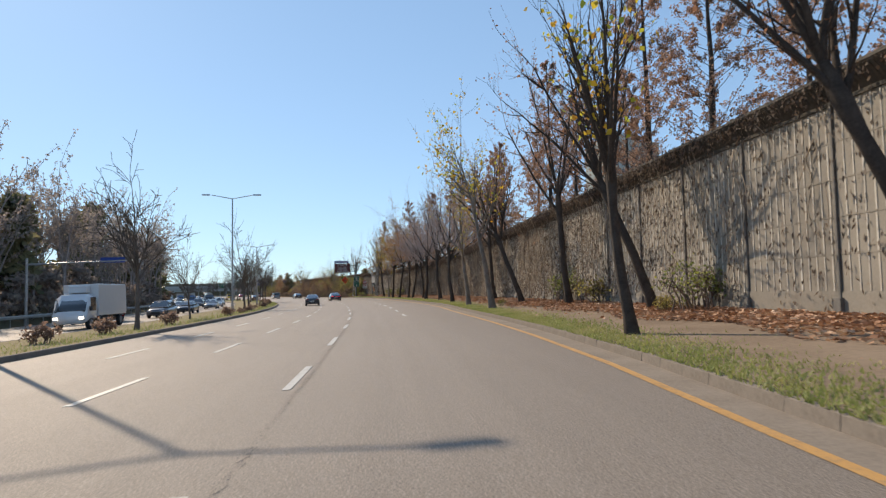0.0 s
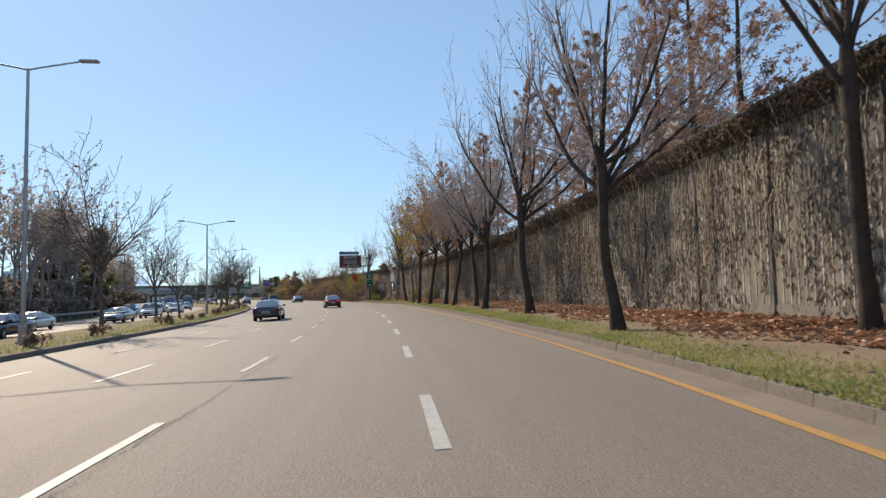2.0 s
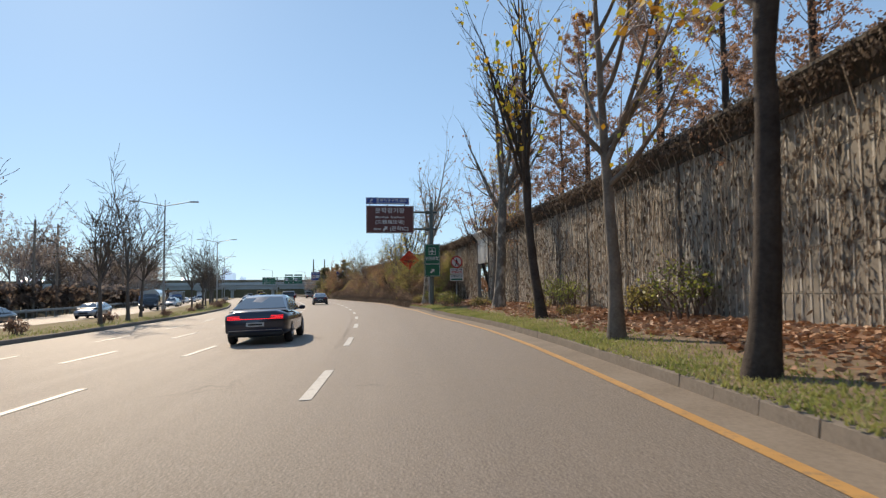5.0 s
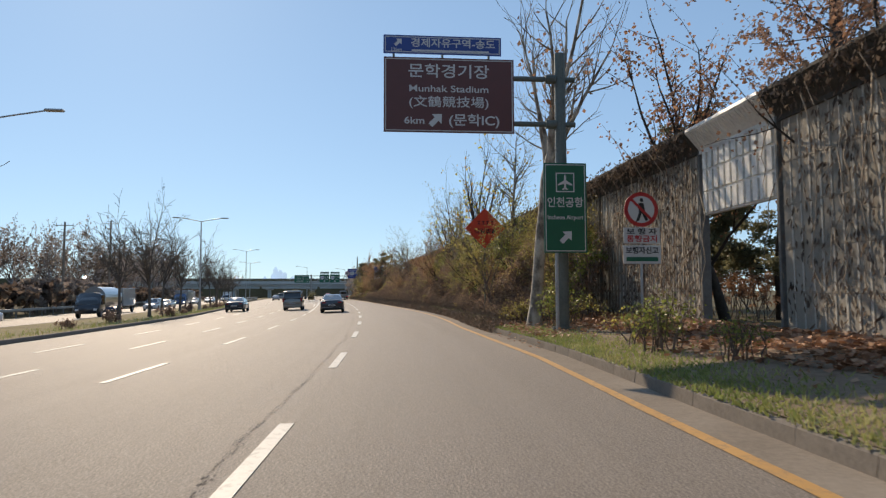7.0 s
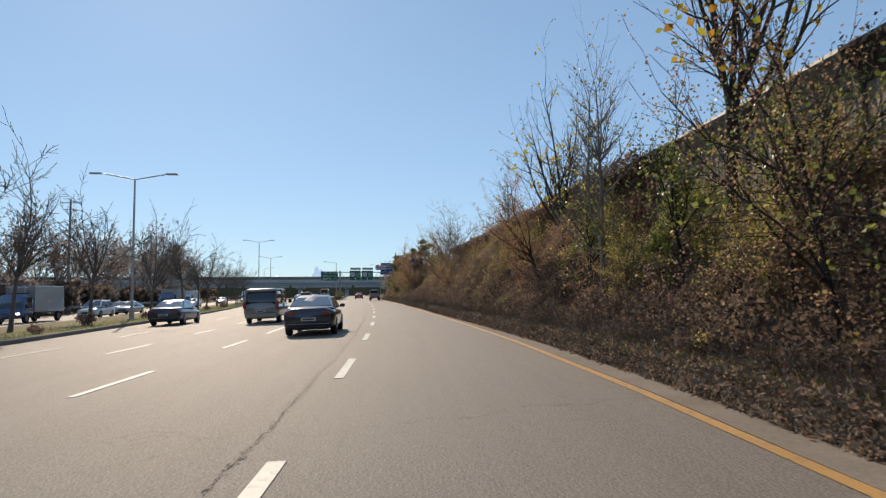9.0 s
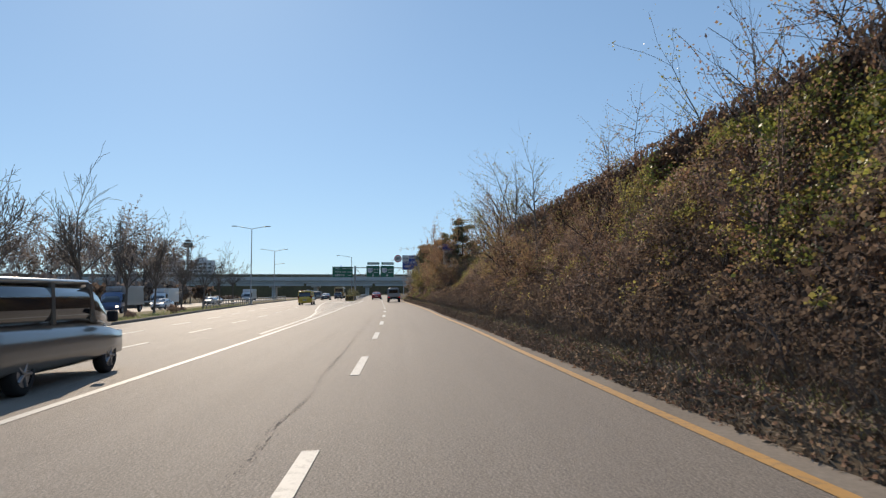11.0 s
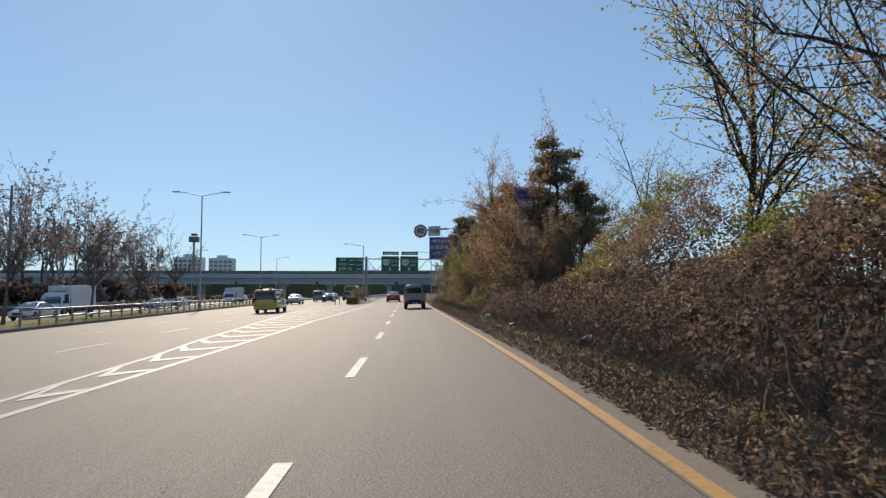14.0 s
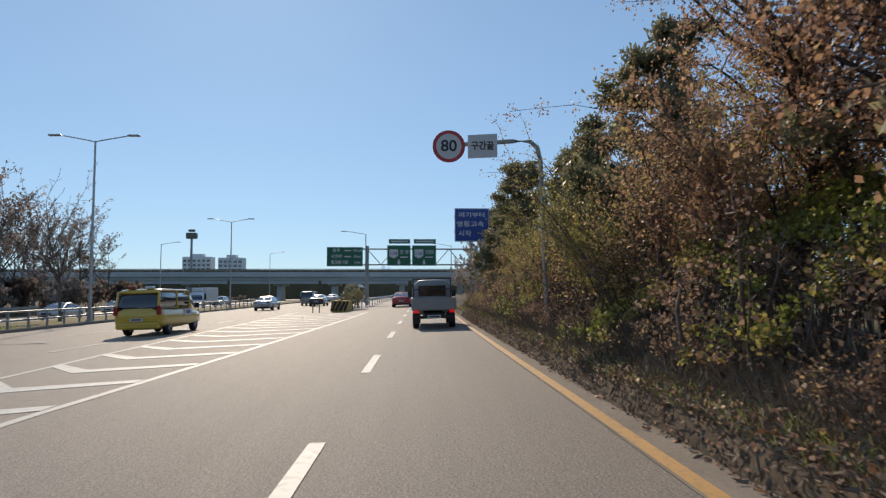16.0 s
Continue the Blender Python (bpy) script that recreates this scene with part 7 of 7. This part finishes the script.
white_suv = sedan("suv", P_WHITE, "white sport utility car", False, 4.6, 1.88, 1.68, 0.22)
yellow_van = van("van", P_YELLOW, "yellow van with roof lamps and a white side panel", lamps=True)
grey_van = van("van", P_CHAMP, "champagne grey van seen from behind")
pickup = truck("pickup_truck", "grey flatbed truck with lit tail lamps", "pickup", P_BED, P_BED)
box_truck = truck("box_truck", "white box truck with lit headlamps", "box", P_WHITE, P_WHITE)
blue_truck = truck("box_truck", "blue cab truck with a pale cargo box", "box", P_BLUE, P_SILVER)
tank_truck = truck("tank_truck", "dark tank truck on the opposite carriageway", "tank", P_BLACK, P_SILVER)
city_bus = bus()


def park(ob, s, d, back=False, slew=0.0, copy=False):
    m = stand(s, d, FALL * d + 0.004, (180.0 if back else 0.0) + slew) @ Matrix.Rotation(-math.atan(FALL) * (-1 if back else 1), 4, "Y")
    if ob.get("used") or copy:
        copy_thing(ob, m).matrix_basis = m
    else:
        ob.matrix_basis = m
        ob["used"] = 1


for ob, s, d in ((black_car, 125.0, -2.75), (dark_car, 91.5, -8.0), (grey_van, 202.5, -6.1), (dark_car, 189.5, -2.1), (dark_car, 204.5, -11.9), (pickup, 281.4, 1.55), (yellow_van, 282.5, -10.4), (red_car, 318.5, -0.9),
                 (silver_car, 322.0, -15.0), (dark_car, 337.0, -12.0), (grey_suv, 356.0, -10.5), (white_car, 372.0, -15.0), (grey_van, 345.0, -14.5), (city_bus, 372.0, -11.0)):
    park(ob, s, d)
for ob, s, d in ((white_suv, 30.0, -20.6), (box_truck, 49.0, -21.4), (box_truck, 60.5, -25.0), (grey_suv, 69.0, -22.0), (dark_car, 84.0, -22.6), (white_car, 97.0, -26.3), (silver_car, 108.0, -23.0), (white_suv, 124.0, -23.4), (grey_suv, 131.0, -27.0),
                 (white_car, 146.0, -23.6), (dark_car, 158.0, -27.2), (silver_car, 171.0, -24.0), (white_car, 186.0, -27.5), (tank_truck, 203.0, -24.6), (blue_truck, 222.0, -28.6), (white_suv, 229.0, -26.0), (silver_car, 241.0, -27.0), (dark_car, 250.0, -31.0),
                 (blue_truck, 268.0, -29.5), (white_car, 283.0, -29.8), (box_truck, 296.0, -33.6), (silver_car, 312.0, -30.6), (white_car, 330.0, -34.0), (box_truck, 352.0, -31.5), (white_suv, 372.0, -35.0)):
    park(ob, s, d, True)


# ---- pieces: kerb stones, wall bays, road markings ----
def kerb_stone():
    bm = bmesh.new()
    v = [(0, -0.12), (0.03, 0.16), (0.06, 0.19), (0.23, 0.2), (0.23, -0.12)]
    a = [bm.verts.new((x, 0.002, z)) for x, z in v]
    b = [bm.verts.new((x, 0.998, z)) for x, z in v]
    for i in range(5):
        bm.faces.new((a[i], a[(i + 1) % 5], b[(i + 1) % 5], b[i]))
    bm.faces.new(a[::-1])
    bm.faces.new(b)
    bmesh.ops.recalc_face_normals(bm, faces=bm.faces)
    return bm


kerb = tagged(new("kerb"), "weathered concrete kerb stones along the verge", "kerb", kind="structure")
krng = random.Random(4)
stone = part("kerb_stone", kerb_stone(), M_KERB, kerb).data
first = bpy.data.objects["kerb_stone"]
for i in range(292):
    s = -12.0 + i
    ob = first if i == 0 else new("kerb_stone", stone)
    ob.parent = kerb
    a, b = Vector(at(s, prof(KERB, s))), Vector(at(s + 1, prof(KERB, s + 1)))
    ob.matrix_local = Matrix.Translation((a.x, a.y, FALL * prof(KERB, s) + krng.uniform(-0.006, 0.006))) @ Matrix.Rotation(math.atan2(-(b.x - a.x), b.y - a.y) + krng.uniform(-0.008, 0.008), 4, "Z")
tagged(strip("kerb_far_run", 280, 420, 2.0, shift(KERB, 0.0), shift(KERB, 0.23), 0.19, M_KERB), "grey concrete kerb running on ahead", "kerb", kind="structure")


def washed_soil():
    """Earth that has slid over the kerb under the thicket, with a ragged edge."""
    s = np.arange(157.0, 300.0, 0.3)
    k = prof(KERB, s)
    rag = field2(s * 0.9, s * 0 + 3.3, 51) * 0.10 + field2(s * 2.6, s * 0 + 1.7, 52) * 0.07
    rise = np.clip((s - 157) / 4, 0.1, 1)
    rows = [(k - 0.02 - rag * rise, road_z(k) + 0.004), (k - 0.01 - 0.55 * rag * rise, road_z(k) + 0.09 * rise), (k + 0.02, road_z(k) + 0.19 + 0.03 * rise), (k + 0.12, verge_z(s, k + 0.12) + 0.045)]
    v = np.stack([at(s, d, z) for d, z in rows], 1).reshape(-1, 3)
    i = np.arange((len(s) - 1) * 4).reshape(-1, 4)[:, :-1].ravel()
    return tagged(raw("washed_soil", v, np.stack([i, i + 1, i + 5, i + 4], 1), M_HUMUS, smooth=True), "dark soil washed over the kerb stones", "soil", kind="structure")


washed_soil()

for s in bay_at:
    wall_piece("panel", "panel", panel_mesh, M_PANEL, s)
    wall_piece("rib_panel", "rib", rib_mesh, M_RIB, s, label="pale upright concrete ribs")
    pale = 173 < s < 179
    wall_piece("hood", "hood_pale" if pale else "hood", lambda: hood_section(BAY), M_HOODPALE if pale else M_HOOD, s, label="pale leaning hood on the wall's head" if pale else "dark leaning hood on the wall's head")
    wall_piece("post", "post", lambda: boxes((-0.05, 0.2, -0.045, 0.045, -0.3, 5.3), (-0.13, 0.24, -0.13, 0.13, -0.3, 0.5), bevel=0.012), M_POST, s, label="dark steel post")
wall_piece("post", "post", None, M_POST, GAP0, label="dark steel post")
wall_piece("post", "post", None, M_POST, 234.3, label="dark steel post")


def lintel_mesh():
    bm = boxes((0.0, 0.12, 0.08, GAP1 - GAP0 - 0.08, 3.5, 5.25))
    for i in range(3):
        for j in range(11):
            y = 0.16 + j * 0.29
            box(bm, -0.05, 0.0, y, y + 0.19, 3.55 + i * 0.57, 4.05 + i * 0.57)
    return bm


wall_piece("lintel_panel", "lintel", lintel_mesh, M_STEELPANEL, GAP0, label="bright ribbed panel over the opening")
wall_piece("hood", "hood_gap", lambda: hood_section(GAP1 - GAP0), M_STEELPANEL, GAP0, label="pale leaning hood over the opening")


def dash_mesh(w, length):
    bm = bmesh.new()
    box(bm, -w / 2, w / 2, 0, length, 0.0, 0.008)
    return bm


def dashes(name, d_of, first_s, last_s, width):
    data = None
    for s in np.arange(first_s, last_s, 9.045):
        d = float(d_of(s))
        if data is None:
            ob = part(name, dash_mesh(width, 3.4), M_WHITE, road)
            data = ob.data
        else:
            ob = new(name, data)
            ob.parent = road
        ob.matrix_local = stand(s, d, FALL * d + 0.002) @ Matrix.Rotation(math.atan(FALL) * -1, 4, "Y")


dashes("lane_dash", lambda s: 0.0, 39.2, 420, 0.17)
dashes("lane_dash", lambda s: np.interp(s, [0, 30, 60, 90, 150, 200], [-3.2, -3.15, -3.7, -4.0, -4.05, -4.1]), -16.0, 188, 0.14)
dashes("lane_dash", lambda s: np.interp(s, [0, 40, 90, 160, 210, 240, 300], [-6.5, -6.35, -6.9, -6.75, -7.8, -8.9, -11]), -16.3, 300, 0.14)
dashes("lane_dash", lambda s: np.interp(s, [0, 90, 160, 210, 240, 300], [-9.4, -9.5, -9.6, -10.8, -12.4, -15]), -16.3, 300, 0.14)


def line_on(name, table, s0, s1, width, material, step=1.0, lift=0.007):
    ob = strip(name, s0, s1, step, shift(table, -width / 2), shift(table, width / 2), lift, material)
    ob.parent = road
    return ob


line_on("edge_line", YELLOW, -60, 400, 0.15, M_YELLOW)
GORE_R = [(190, -4.1), (205, -4.18), (230, -4.2), (262, -4.1), (270, -3.8), (287, -3.35), (304, -3.1)]
GORE_L = [(190, -4.25), (205, -4.45), (222, -4.65), (230, -4.72), (234, -4.85), (244, -5.5), (249, -6.1), (262, -7.05), (271, -7.7), (285, -8.5), (310, -9.6)]
line_on("gore_line", GORE_R, 190, 304, 0.17, M_WHITE)
line_on("gore_line", GORE_L, 216, 310, 0.15, M_WHITE)


def gore_stripe(s):
    """A bent stripe between the two lines, slanting back."""
    dl, dr = float(prof(GORE_L, s + 1.4)) + 0.1, float(prof(GORE_R, s)) - 0.1
    dm = dl + (dr - dl) * 0.35
    p = [(s + 1.0, dl), (s - 0.5, dm), (s + 0.3, dr), (s + 0.75, dr), (s + 0.15, dm), (s + 1.5, dl)]
    v = [tuple(at(a, b, FALL * b + h)) for h in (0.002, 0.009) for a, b in p]
    f = [(6, 7, 10, 11), (7, 8, 9, 10), (0, 1, 7, 6), (1, 2, 8, 7), (3, 4, 10, 9), (4, 5, 11, 10)]
    return raw("gore_stripe", v, f, M_WHITE, road)


for s in np.arange(229, 303, 2.75):
    gore_stripe(float(s))


def seam(name, s0, s1, d0, amp, width, seed, each=110):
    """A worn joint: a loose band of crumbled dark spots along a wandering line."""
    rng = np.random.default_rng(seed)
    g = np.arange(s0 - 1, s1 + 1, 0.35)
    wander = np.convolve(rng.normal(size=len(g)), np.ones(7) / 7, "same") * amp
    dense = np.clip(np.convolve(rng.normal(size=len(g)), np.ones(9) / 3, "same") * 0.22 + 0.6, 0.3, 1)
    s = rng.uniform(s0, s1, int((s1 - s0) * each))
    s = s[rng.uniform(size=len(s)) < np.interp(s, g, dense)]
    n = len(s)
    d = np.interp(s, *zip(*d0)) + np.interp(s, g, wander) + rng.normal(size=n) * width
    r, q = rng.uniform(0.004, 0.012, n), rng.uniform(0.01, 0.04, n)
    h = rng.uniform(0.003, 0.006, n)
    k = [(s + q * x + rng.normal(size=n) * 0.005, d + r * y + rng.normal(size=n) * 0.003) for x, y in ((-1, -0.2), (-0.3, 1), (0.9, 0.5), (0.6, -0.9))]
    v = np.stack([at(a, b, road_z(b) + h) for a, b in k], 1).reshape(-1, 3)
    i = np.arange(n) * 4
    return raw(name, v, np.stack([i + 3, i + 2, i + 1, i], 1), M_SEAL, road)


seam("joint", -10, 60, [(-10, -2.9), (10, -2.95), (60, -3.4)], 0.05, 0.03, 1, 70)
seam("joint", 120, 232, [(120, -0.25), (160, -0.3), (200, -0.55), (232, -0.75)], 0.09, 0.028, 2, 60)
